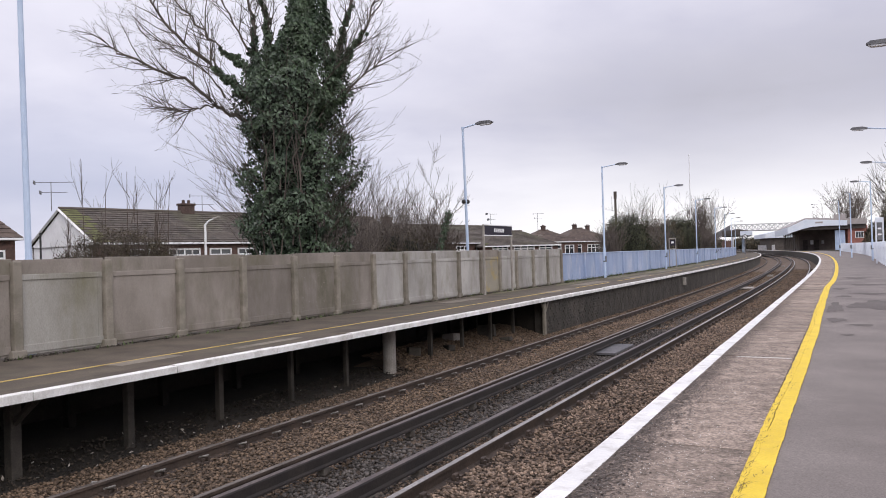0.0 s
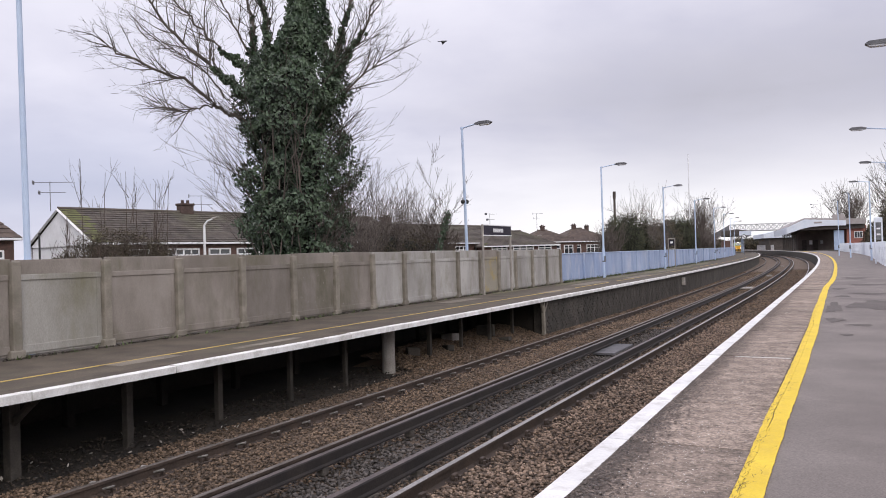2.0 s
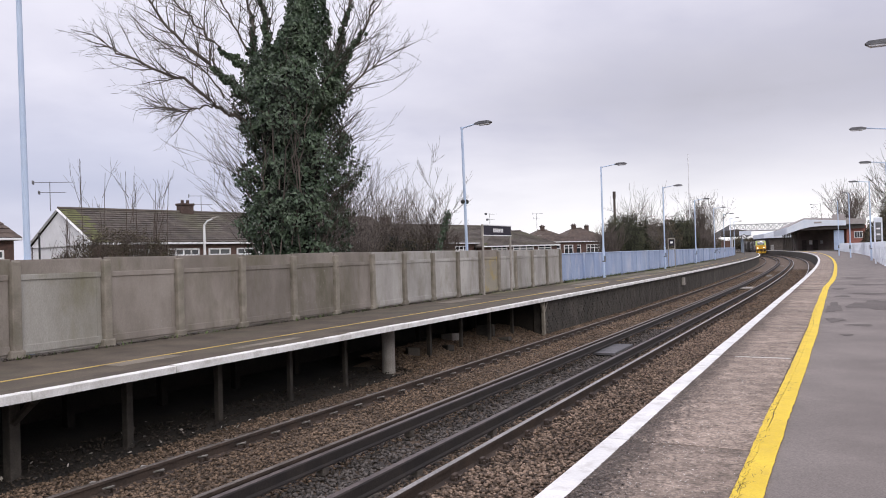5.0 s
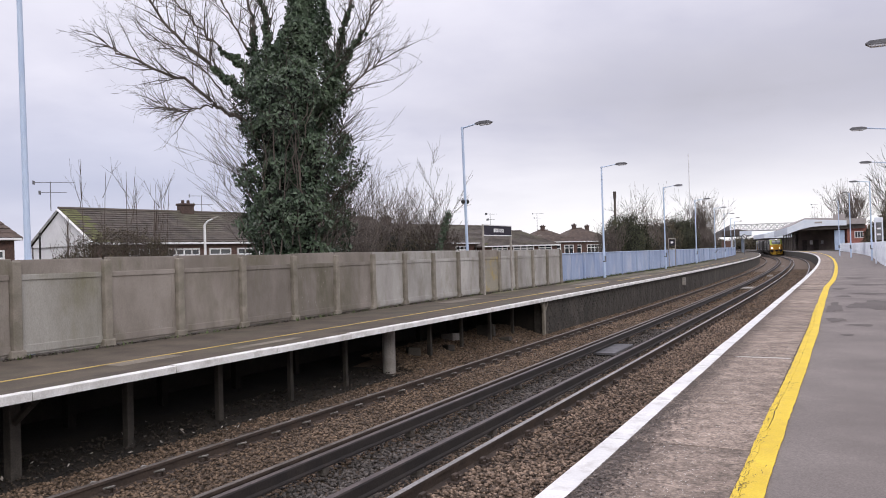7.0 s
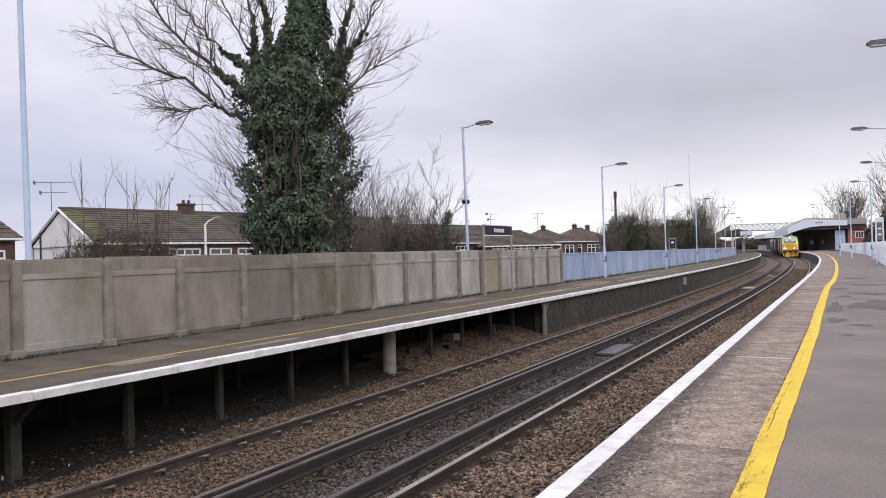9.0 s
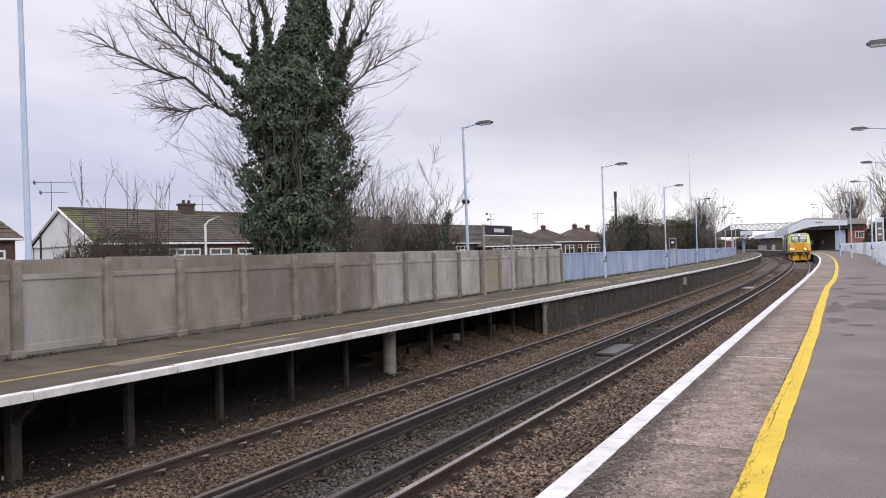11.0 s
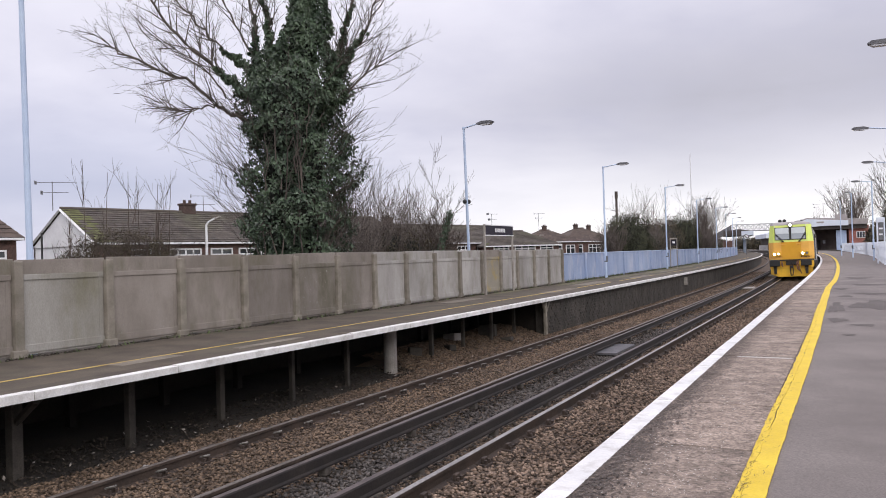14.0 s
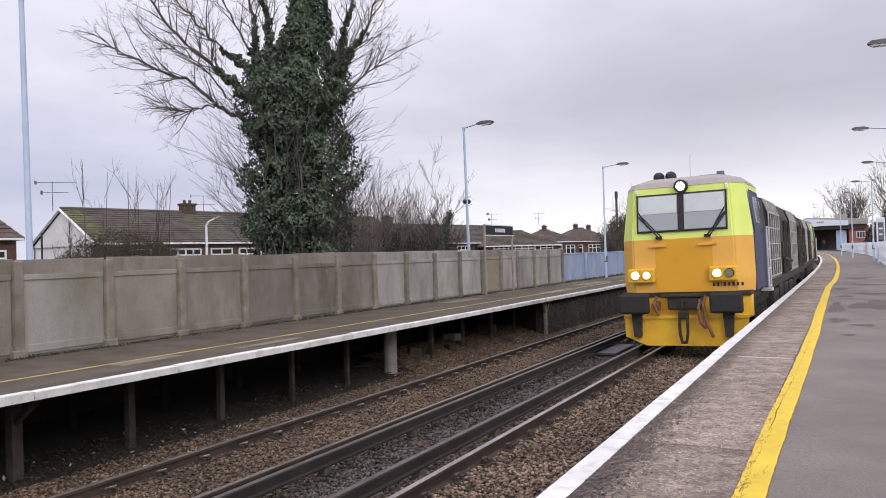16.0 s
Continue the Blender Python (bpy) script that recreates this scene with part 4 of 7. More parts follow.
def blue_fence():
    f = thing("blue_board_fence", label="lilac-blue painted board fence behind the far platform", category="fence", kind="structure")
    z = Z_PLAT
    offset = lambda s: float(np.interp(s, (32, 38, 54, 72, 108, 150), (9.85, 9.75, 9.75, 10.05, 10.45, 10.4)))
    s = 32.4
    i = 0
    while s < 135:
        L = 1.8 if s < 80 else 3.6
        mid = s + L / 2
        bm = bmesh.new()
        box(bm, (0, 0, 0.66), (0.045, L - 0.012, 1.22), bevel=0.008)
        box(bm, (-0.035, 0, 0.3), (0.04, L - 0.03, 0.09))
        box(bm, (-0.035, 0, 1.05), (0.04, L - 0.03, 0.09))
        pn = part("panel", bm, "blue_fence", f, pose_=stand(mid, offset(mid), z))
        bm = bmesh.new()
        box(bm, (0, 0, 1.285), (0.11, L, 0.035), bevel=0.006)
        part("cap_rail", bm, "pale_blue", pn, "paler cap rail")
        if i % 2 == 0:
            bm = bmesh.new()
            box(bm, (0, 0, 0.65), (0.09, 0.09, 1.32), bevel=0.01)
            part("post", bm, "blue_fence", f, pose_=stand(s, offset(s) - 0.06, z))
        s += L
        i += 1


def fence_tufts():
    rn = np.random.RandomState(29)
    vs, fs = [], []
    for _ in range(260):
        s = 32.6 + 60 * rn.rand() ** 1.4
        p = on(s, float(np.interp(s, (32, 54, 72, 108), (9.62, 9.6, 9.9, 10.3))) - 0.12 * rn.rand(), Z_PLAT)
        for _ in range(9):
            r, a = 0.05 + 0.13 * rn.rand() ** 2, rn.rand() * 6.3
            d, e = Vector((math.cos(a), math.sin(a), 0)), Vector((-math.sin(a), math.cos(a), 0))
            i = len(vs)
            vs += [p - e * 0.012, p + e * 0.012, p + d * r * 0.7 + Vector((0, 0, r))]
            fs.append((i, i + 1, i + 2))
    tagged(part("grass_tufts", quick("grass_tufts", vs, fs, "weed"), "weed"), "green grass tufts along the foot of the blue fence", "grass", kind="stuff")


def lamp_post(m, h, reach, label, group, camera_box=False):
    """Tapered tubular post with a long arm and a slim lantern; the arm points along local -x."""
    t = thing("platform_lamp", m, label, "street lamp", group)
    bm = bmesh.new()
    rod(bm, (0, 0, -0.2), (0, 0, 1.5), 0.065, 0.062, 12)
    rod(bm, (0, 0, 1.5), (0, 0, h), 0.050, 0.040, 12)
    part("pole", bm, "pale_blue", t, "pale blue painted steel pole", smooth=False)
    bm = bmesh.new()
    rod(bm, (0, 0, h - 0.06), (0.0, 0, h + 0.02), 0.05, 0.05, 10)
    rod(bm, (0, 0, h - 0.02), (-reach, 0, h + 0.08), 0.026, 0.024, 8)
    part("arm", bm, "pale_blue", t)
    bm = bmesh.new()
    L = 0.56
    prism(bm, [(-reach - L, h + 0.09), (-reach - L * 0.9, h + 0.05), (-reach + 0.02, h + 0.04), (-reach + 0.04, h + 0.09), (-reach - L * 0.25, h + 0.145), (-reach - L * 0.85, h + 0.14)], -0.10, 0.10)
    head = part("lantern", bm, "lamp_grey", t, "grey streetlight head")
    bm = bmesh.new()
    prism(bm, [(-reach - L * 0.93, h + 0.055), (-reach - L * 0.8, h + 0.01), (-reach - L * 0.2, h + 0.005), (-reach - L * 0.1, h + 0.05)], -0.085, 0.085)
    part("lens", bm, "lamp_lens", head, "clear lamp bowl")
    bm = bmesh.new()
    box(bm, (-0.07, 0, 0.95), (0.06, 0.12, 0.3), bevel=0.01)
    rod(bm, (0, 0, 0.8), (0, 0, 0.86), 0.075, 0.075, 12)
    part("fuse_box", bm, "lamp_grey", t)
    return t


def lamps():
    lab = "pale blue lamp post with grey lantern"
    for s in (7.73, 23.5):
        t = lamp_post(stand(s + (0.1 if s > 20 else 0), 9.98, Z_PLAT, 180) @ pose(0, 0, 0, -1.8 if s > 20 else -0.6), 5.68, 0.55, lab + " behind the concrete fence", "lamps along the far platform")
        if s > 20:
            for y in (-0.14, 0.16):
                bm = bmesh.new()
                rod(bm, (0.0, 0, 3.2), (0.0, y * 0.8, 3.2), 0.018, n=6)
                ball(bm, (0, y, 3.17), (0.075, 0.085, 0.08), 10, 7)
                part("loudspeaker", bm, "black", t, "small black loudspeaker")
    base = lamp_post(stand(38.4, 9.42, Z_PLAT, 180), 5.62, 0.75, lab + " on the far platform", "lamps along the far platform")
    for s, o in ((54.4, 9.42), (71.5, 9.75), (88.6, 9.95), (106.0, 10.35), (123, 10.5), (140, 10.5)):
        copy_thing(base, stand(s, o, Z_PLAT, 180))
    base = lamp_post(stand(19.73, -3.25, -0.02), 5.62, 0.75, lab + " on the near platform", "lamps along the near platform")
    for s, o in ((34.0, -3.0), (48.4, -3.65), (62.7, -3.45)):
        copy_thing(base, stand(s, o, -0.02))
    for s, o in ((76.3, -2.6), (88.5, -2.1)):
        copy_thing(base, stand(s, o, -0.02, 70))


# ---- plants ----
def tubes(branches, mat, name="branches"):
    """Joined tapered tubes; each branch is a list of (place, radius)."""
    co, fs = [], []
    for br in branches:
        n = 6 if br[0][1] > 0.05 else 4 if br[0][1] > 0.012 else 3
        base = len(co)
        for i, (p, r) in enumerate(br):
            d = (br[min(i + 1, len(br) - 1)][0] - br[max(i - 1, 0)][0]).normalized()
            u = d.orthogonal().normalized()
            v = d.cross(u)
            for k in range(n):
                a = 2 * math.pi * k / n
                co.append(p + (u * math.cos(a) + v * math.sin(a)) * r)
        for i in range(len(br) - 1):
            for k in range(n):
                a, b = base + i * n, base + (i + 1) * n
                fs.append((a + k, a + (k + 1) % n, b + (k + 1) % n, b + k))
    return quick(name, co, fs, mat)


def grow(out, p, d, length, r, level, rng, up=0.25, kids=4, spread=0.7, wiggle=0.16, rmin=0.0035):
    """A limb and its side branches, appended to out."""
    n = max(3, int(length / 0.22)) if level < 2 else 4
    n = min(n, 9)
    br, pos, way = [], p.copy(), d.normalized()
    pts = []
    for i in range(n + 1):
        br.append((pos.copy(), max(r * (1 - 0.72 * i / n), rmin * 0.8)))
        pts.append((pos.copy(), way.copy(), r * (1 - 0.72 * i / n)))
        way = (way + Vector((rng.gauss(0, wiggle), rng.gauss(0, wiggle), rng.gauss(0, wiggle) + up * 0.12))).normalized()
        pos += way * (length / n)
    out.append(br)
    if level <= 0:
        return
    for _ in range(kids):
        i = rng.randint(max(1, n // 4), n)
        q, w, rr = pts[i]
        side = Vector((rng.gauss(0, 1), rng.gauss(0, 1), rng.gauss(0, 0.6))).normalized()
        grow(out, q, w + side * spread, length * rng.uniform(0.38, 0.62), max(rr * 0.6, rmin), level - 1, rng, up, kids, spread, wiggle, rmin)


def leaves(pts, nrm, size, mat, seed, name="leaves"):
    """Folded four-cornered leaves at the given places."""
    rng = np.random.RandomState(seed)
    n = len(pts)
    nrm = nrm + rng.randn(n, 3) * 0.55
    nrm /= np.linalg.norm(nrm, axis=1)[:, None]
    t = np.cross(nrm, rng.randn(n, 3))
    t /= np.linalg.norm(t, axis=1)[:, None]
    b = np.cross(nrm, t)
    sz = (size * (0.6 + 0.8 * rng.rand(n)))[:, None]
    droop = np.array([0, 0, -0.35])
    v = np.stack([pts - t * sz, pts - b * sz * 0.62 + nrm * sz * 0.2, pts + (t + droop) * sz * 1.1, pts + b * sz * 0.62 + nrm * sz * 0.2], 1).reshape(-1, 3)
    i = np.arange(n)[:, None] * 4
    f = np.concatenate([np.concatenate([i, i + 1, i + 2], 1), np.concatenate([i, i + 2, i + 3], 1)])
    return quick(name, v.tolist(), f.tolist(), mat)


def ivy_tree():
    base = Vector((-3.95, 20.6, -0.4))
    t = thing("ivy_tree", Matrix.Translation(base), "tall bare winter tree with its trunk wrapped in dark green ivy", "tree")
    rng = random.Random(31)
    V3 = lambda x, z, y=0.0: Vector((x, y, z + 0.4))
    out = []
    trunk = [(V3(0, -0.6), 0.34), (V3(0.02, 1.5), 0.27), (V3(-0.1, 3.2), 0.23), (V3(0.0, 4.8), 0.20), (V3(0.1, 6.2), 0.15), (V3(0.3, 7.6), 0.11), (V3(0.45, 9.0), 0.07), (V3(0.6, 11), 0.03)]
    out.append(trunk)
    limbs = [
        [(-0.3, 4.3, 0.0), (-1.06, 4.85, 0.1), (-1.72, 5.21, 0.2), (-2.12, 5.49, 0.3), (-2.86, 6.14, 0.2), (-3.73, 6.51, 0.1), (-4.62, 6.9, 0.0), (-5.07, 7.28, 0.0)],
        [(-2.12, 5.49, 0.3), (-2.6, 5.44, 0.5), (-3.0, 5.42, 0.6), (-3.43, 5.45, 0.7), (-3.85, 5.68, 0.8)],
        [(-0.3, 5.0, -0.1), (-1.09, 5.55, -0.2), (-1.7, 6.1, -0.4), (-2.05, 6.46, -0.5), (-2.84, 7.12, -0.6), (-3.44, 7.93, -0.7), (-3.9, 8.8, -0.8)],
        [(-0.5, 5.2, 0.2), (-0.91, 5.94, 0.3), (-1.0, 6.55, 0.4), (-1.09, 7.33, 0.5), (-1.2, 8.23, 0.6), (-1.4, 10.0, 0.6)],
        [(-0.95, 6.1, -0.3), (-1.5, 6.7, -0.5), (-1.95, 7.01, -0.6), (-2.55, 7.74, -0.8), (-3.07, 8.29, -0.9), (-3.6, 9.2, -1.0)],
        [(-0.3, 5.6, -0.2), (-0.52, 6.54, -0.4), (-0.44, 7.31, -0.5), (-0.59, 8.22, -0.6), (-0.7, 10.2, -0.8)],
        [(0.3, 4.9, 0.1), (0.98, 5.89, 0.2), (1.26, 6.79, 0.3), (1.52, 7.7, 0.3), (1.74, 8.61, 0.3)],
        [(0.4, 4.8, -0.2), (1.13, 5.73, -0.3), (1.48, 6.48, -0.4), (1.92, 7.0, -0.5), (2.44, 8.05, -0.6)],
        [(0.4, 4.3, -0.3), (1.27, 5.27, -0.4), (1.89, 5.86, -0.6), (2.66, 6.37, -0.8)],
        [(-1.72, 5.6, -0.1), (-2.3, 6.4, 0.3), (-3.1, 7.0, 0.7), (-4.1, 7.5, 0.9)],
        [(-1.0, 6.6, 0.4), (-1.6, 7.6, 0.8), (-2.1, 8.6, 1.0), (-2.5, 9.6, 1.0)],
    ]
    R0 = (0.075, 0.03, 0.085, 0.095, 0.05, 0.08, 0.08, 0.07, 0.05, 0.035, 0.045)
    limb_pts = []
    for L, r in zip(limbs, R0):
        pts = [V3(x, z, y) for x, z, y in L]
        fine = []
        for a, b in zip(pts, pts[1:]):
            for k in range(4):
                fine.append(a.lerp(b, k / 4) + Vector((rng.gauss(0, 0.03), rng.gauss(0, 0.03), rng.gauss(0, 0.03))))
        fine.append(pts[-1])
        m = len(fine)
        out.append([(p, r * (1 - 0.8 * i / m)) for i, p in enumerate(fine)])
        limb_pts.append(fine)
        for i in range(m // 3, m):
            for _ in range(2 if rng.random() < 0.35 else 1):
                d = (fine[min(i + 1, m - 1)] - fine[i - 1]).normalized()
                side = Vector((rng.gauss(0, 1), rng.gauss(0, 1), rng.gauss(0.25, 0.7))).normalized()
                grow(out, fine[i], d + side * 0.75, rng.uniform(0.6, 1.3) * (1.25 - 0.5 * i / m), 0.020, 2, rng, 0.3, 4, 0.7, 0.13)
    # fine shoots fanning out of the ivy on both sides
    for _ in range(110):
        z = rng.uniform(0.9, 5.4)
        sgn = 1 if rng.random() < 0.66 else -1
        p = V3(sgn * rng.uniform(0.3, 0.9), z, rng.uniform(-0.9, 0.5))
        grow(out, p, Vector((sgn * rng.uniform(0.5, 1.0), rng.uniform(-0.3, 0.2), rng.uniform(0.5, 1.1))), rng.uniform(1.1, 2.1), 0.016, 2, rng, 0.2, 3, 0.55, 0.10, 0.0045)
    # climbing stems and dead shoots lying over the face of the ivy
    for x0, x1, z0, z1 in ((-0.35, -0.55, 0.4, 4.4), (-0.3, 0.25, 0.3, 5.2), (0.35, 0.2, 0.4, 4.6), (0.1, 0.75, 1.6, 5.6), (-0.7, -0.45, 1.2, 4.0), (0.6, 1.15, 1.0, 3.9), (0.5, 0.05, 2.6, 6.2), (0.15, 0.95, 3.4, 6.4), (-0.15, -0.4, 3.0, 6.0)):
        br = []
        for i in range(9):
            f = i / 8
            zz = z0 + (z1 - z0) * f
            rad = float(np.interp(zz, (0.2, 2.5, 3.6, 5.6, 6.6, 7.2), (1.0, 1.2, 1.34, 1.36, 0.95, 0.7)))
            xx = x0 + (x1 - x0) * f + rng.gauss(0, 0.05)
            br.append((V3(xx, zz, -0.85 * math.sqrt(max(0.05, rad * rad - xx * xx)) - 0.06), 0.024 - 0.014 * f))
            if i > 2 and rng.random() < 0.7:
                grow(out, br[-1][0], Vector((rng.gauss(0, 0.6), -0.25, 0.9)), rng.uniform(0.4, 0.9), 0.009, 1, rng, 0.3, 2, 0.6, 0.12, 0.004)
        out.append(br)
    part("trunk", tubes(out, "bark"), "bark", t, "grey-brown bare trunk and branches")
    # ivy: an uneven column and sleeves along the limbs
    rn = np.random.RandomState(5)
    prof_z = np.array([0.2, 1.5, 2.6, 3.5, 4.3, 5.0, 5.6, 6.5, 7.1, 7.8, 8.8])
    prof_r = np.array([1.06, 1.12, 1.32, 1.46, 1.32, 1.38, 1.48, 1.02, 0.70, 0.46, 0.3])
    n = 40000
    z = 0.2 + 8.5 * rn.rand(n) ** 1.12
    a = rn.rand(n) * 2 * np.pi
    lump = np.array([noise.noise(Vector((math.cos(aa) * 1.6, math.sin(aa) * 1.6, zz * 1.15))) for aa, zz in zip(a, z)])
    lump2 = np.array([noise.noise(Vector((math.cos(aa) * 4 + 7, math.sin(aa) * 4, zz * 3.1))) for aa, zz in zip(a, z)])
    rad = np.interp(z, prof_z, prof_r) * (1 + 0.5 * lump + 0.45 * lump2) * (0.84 + 0.18 * rn.rand(n))
    cx = np.interp(z, [0, 2, 5, 6.2, 7.2, 9], [0.0, 0.03, 0.06, 0.1, 0.36, 0.6])
    pts = np.stack([cx + rad * np.cos(a), 0.85 * rad * np.sin(a), z + 0.4], 1)
    nr = np.stack([np.cos(a), np.sin(a), 0 * a + 0.25], 1)
    P, N = [pts], [nr]
    for fine, r0, upto in zip(limb_pts, (0.16, 0.05, 0.26, 0.24, 0.12, 0.22, 0.26, 0.26, 0.2, 0.06, 0.08), (0.22, 0.1, 0.45, 0.72, 0.3, 0.75, 0.85, 0.8, 0.5, 0.1, 0.2)):
        if upto < 0.15:
            continue
        m = max(2, int(len(fine) * upto)) * 4
        for i in range(m):
            k = int(70 * (1 - 0.8 * i / m)) + 8
            c = np.array(fine[i // 4].lerp(fine[min(i // 4 + 1, len(fine) - 1)], (i % 4) / 4)) + rn.randn(3) * 0.03
            d = rn.randn(k, 3)
            d /= np.linalg.norm(d, axis=1)[:, None]
            P.append(c + d * (r0 * (1 - 0.9 * i / m) * (0.3 + 0.9 * rn.rand(k)))[:, None])
            N.append(d)
    part("ivy", leaves(np.concatenate(P), np.concatenate(N), 0.049, "ivy", 6, "ivy"), "ivy", t, "dense dark green ivy leaves")
    # added balls block the view through the ivy and paint its inner shade
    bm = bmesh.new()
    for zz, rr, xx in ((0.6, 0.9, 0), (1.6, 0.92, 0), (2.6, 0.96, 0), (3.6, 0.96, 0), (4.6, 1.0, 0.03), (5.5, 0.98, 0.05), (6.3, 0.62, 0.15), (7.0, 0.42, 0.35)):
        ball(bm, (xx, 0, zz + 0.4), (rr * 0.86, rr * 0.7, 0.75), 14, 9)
    part("ivy_core", bm, "foliage_shade", t, "near-black filler for the shade inside the ivy")
    return t


def bare_tree(name, place, height, spread, stems, seed, label, mat="twig", levels=2, kids=5, r=0.03, lean=0.3, rmin=None):
    t = thing(name, Matrix.Translation(place), label, "tree" if "tree" in name else "shrub")
    rng = random.Random(seed)
    out = []
    for _ in range(stems):
        a = rng.random() * 6.28
        q = Vector((math.cos(a), math.sin(a), 0)) * spread * rng.random() ** 0.5
        grow(out, q + Vector((0, 0, -0.1)), Vector((rng.gauss(0, lean), rng.gauss(0, lean), 1)), height * rng.uniform(0.5, 0.72), r * rng.uniform(0.7, 1.2), levels, rng, 0.5, kids, 0.55, 0.10, rmin or max(0.0035, Vector(place).length * 0.00012))
    # beyond 50 m twigs take the bark copy that has haze painted in
    mat = "twig_pale" if Vector(place).length > 50 and mat == "twig" else mat
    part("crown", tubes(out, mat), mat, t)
    return t


def leafy(name, place, size, count, leaf, seed, label, mat="evergreen", category="bush", core=True):
    t = thing(name, Matrix.Translation(place), label, category)
    rn = np.random.RandomState(seed)
    d = rn.randn(count, 3)
    d /= np.linalg.norm(d, axis=1)[:, None]
    lump = np.array([noise.noise(Vector(v) * 2.1 + Vector((seed, 0, 0))) + 0.5 * noise.noise(Vector(v) * 5.3 + Vector((0, seed, 0))) for v in d])
    rad = (1 + 0.38 * lump) * (0.72 + 0.3 * rn.rand(count))
    pts = d * rad[:, None] * np.array(size) + np.array([0, 0, size[2] * 0.92])
    ok = pts[:, 2] > 0.02
    part("foliage", leaves(pts[ok], d[ok], leaf, mat, seed, "foliage"), mat, t)
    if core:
        # added ball closes the bush and gives its inside a shade colour
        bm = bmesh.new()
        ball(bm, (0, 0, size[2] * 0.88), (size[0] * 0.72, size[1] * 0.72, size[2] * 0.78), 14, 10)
        part("core", bm, "foliage_shade", t, "near-black filler for the shade inside the foliage")
    return t


def plants():
    ivy_tree()
    G = -0.4
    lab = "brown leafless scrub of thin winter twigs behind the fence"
    # this nearer scrub takes the lighter bark copy too
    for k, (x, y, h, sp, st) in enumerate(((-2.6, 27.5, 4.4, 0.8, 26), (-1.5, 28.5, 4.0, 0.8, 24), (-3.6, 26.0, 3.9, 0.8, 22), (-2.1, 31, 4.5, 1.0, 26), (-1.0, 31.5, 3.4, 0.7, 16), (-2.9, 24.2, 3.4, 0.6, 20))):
        bare_tree("scrub", (x, y, G), h, sp, st, 40 + k, lab, mat="twig_pale", levels=2, kids=6, r=0.022, lean=0.2, rmin=0.005)
    leafy("bramble_bank", (-2.0, 28.6, G), (2.2, 1.1, 1.45), 4200, 0.05, 60, "brown tangled bramble thicket behind the fence", "bramble", "shrub", core=True)
    leafy("bramble_bank", (-0.4, 30.2, G), (1.6, 1.0, 1.25), 2600, 0.05, 66, "brown tangled bramble thicket behind the fence", "bramble", "shrub", core=True)
    bare_tree("small_tree", (-0.45, 28.2, G), 4.3, 0.25, 7, 51, "small leafless tree with fine grey twigs", levels=3, kids=6, r=0.035, lean=0.26, rmin=0.0055)
    # ivy-clad stump leaning beside it
    t = thing("ivy_stump", Matrix.Translation((-0.35, 27.0, G)), "leaning cut stump clad in dark ivy", "stump")
    part("stump", tubes([[(Vector((0, 0, 0)), 0.09), (Vector((0.1, 0, 1.4)), 0.08), (Vector((0.35, 0, 2.4)), 0.07), (Vector((0.62, 0, 3.05)), 0.06)]], "bark"), "bark", t)
    rn = np.random.RandomState(3)
    c = np.array([0.0, 0, 1.2]) + np.outer(rn.rand(900), [0.62, 0, 1.9])
    d = rn.randn(900, 3)
    d /= np.linalg.norm(d, axis=1)[:, None]
    part("ivy", leaves(c + d * 0.15 * rn.rand(900, 1), d, 0.05, "ivy", 4, "ivy"), "ivy", t)
    # straight saplings and a bramble hedge in front of the long bungalow
    for k, (x, y, h, st) in enumerate(((-16.2, 34.5, 6.6, 1), (-15.0, 34, 6.0, 1), (-13.7, 34, 6.2, 2), (-12.8, 34.6, 4.8, 2), (-12.2, 33.6, 5.8, 2), (-17, 35, 4.2, 2))):
        t = thing("sapling", Matrix.Translation((x, y, G)), "tall thin leafless sapling standing above the brambles", "sapling", "saplings behind the fence")
        rng = random.Random(70 + k)
        out = []
        for _ in range(st):
            grow(out, Vector((rng.uniform(-0.25, 0.25), rng.uniform(-0.2, 0.2), 0)), Vector((rng.gauss(0, 0.02), 0, 1)), h * rng.uniform(0.86, 0.97), 0.03, 0, rng, 0.9, 0, 0.2, 0.012, 0.008)
            for _ in range(3):
                grow(out, Vector((rng.uniform(-0.1, 0.1), 0, h * rng.uniform(0.5, 0.78))), Vector((rng.gauss(0, 0.28), rng.gauss(0, 0.28), 1)), h * 0.2, 0.014, 1, rng, 0.6, 4, 0.5, 0.06, 0.006)
        part("stem", tubes(out, "twig"), "twig", t)
    for k, (x, y, w, h) in enumerate(((-16.2, 33.0, 0.7, 1.15), (-15.2, 33.0, 0.9, 1.5), (-14.3, 33.2, 1.1, 1.7), (-13.3, 33.4, 1.0, 1.65), (-12.5, 33.8, 0.7, 1.45))):
        leafy("bramble_hedge", (x, y, G), (w, 0.9, h), 4200, 0.036, 80 + k, "tangled bramble hedge with sparse brown-green leaves", "bramble", "hedge", core=False)
        bare_tree("bramble_canes", (x, y, G), 2.9 if k < 2 else 3.7, 0.8, 26 if k < 2 else 46, 90 + k, "arching bare bramble canes", levels=1, kids=6, r=0.016, lean=0.45, rmin=0.0085)
    # by the blue fence
    leafy("evergreen_bush", (12.95, 54.0, G), (1.85, 1.5, 2.12), 15000, 0.055, 101, "rounded dark green evergreen bush behind the blue fence")
    leafy("evergreen_bush", (23.9, 77.3, G), (1.85, 1.6, 2.5), 14000, 0.06, 102, "clipped dark evergreen tree behind the blue fence")
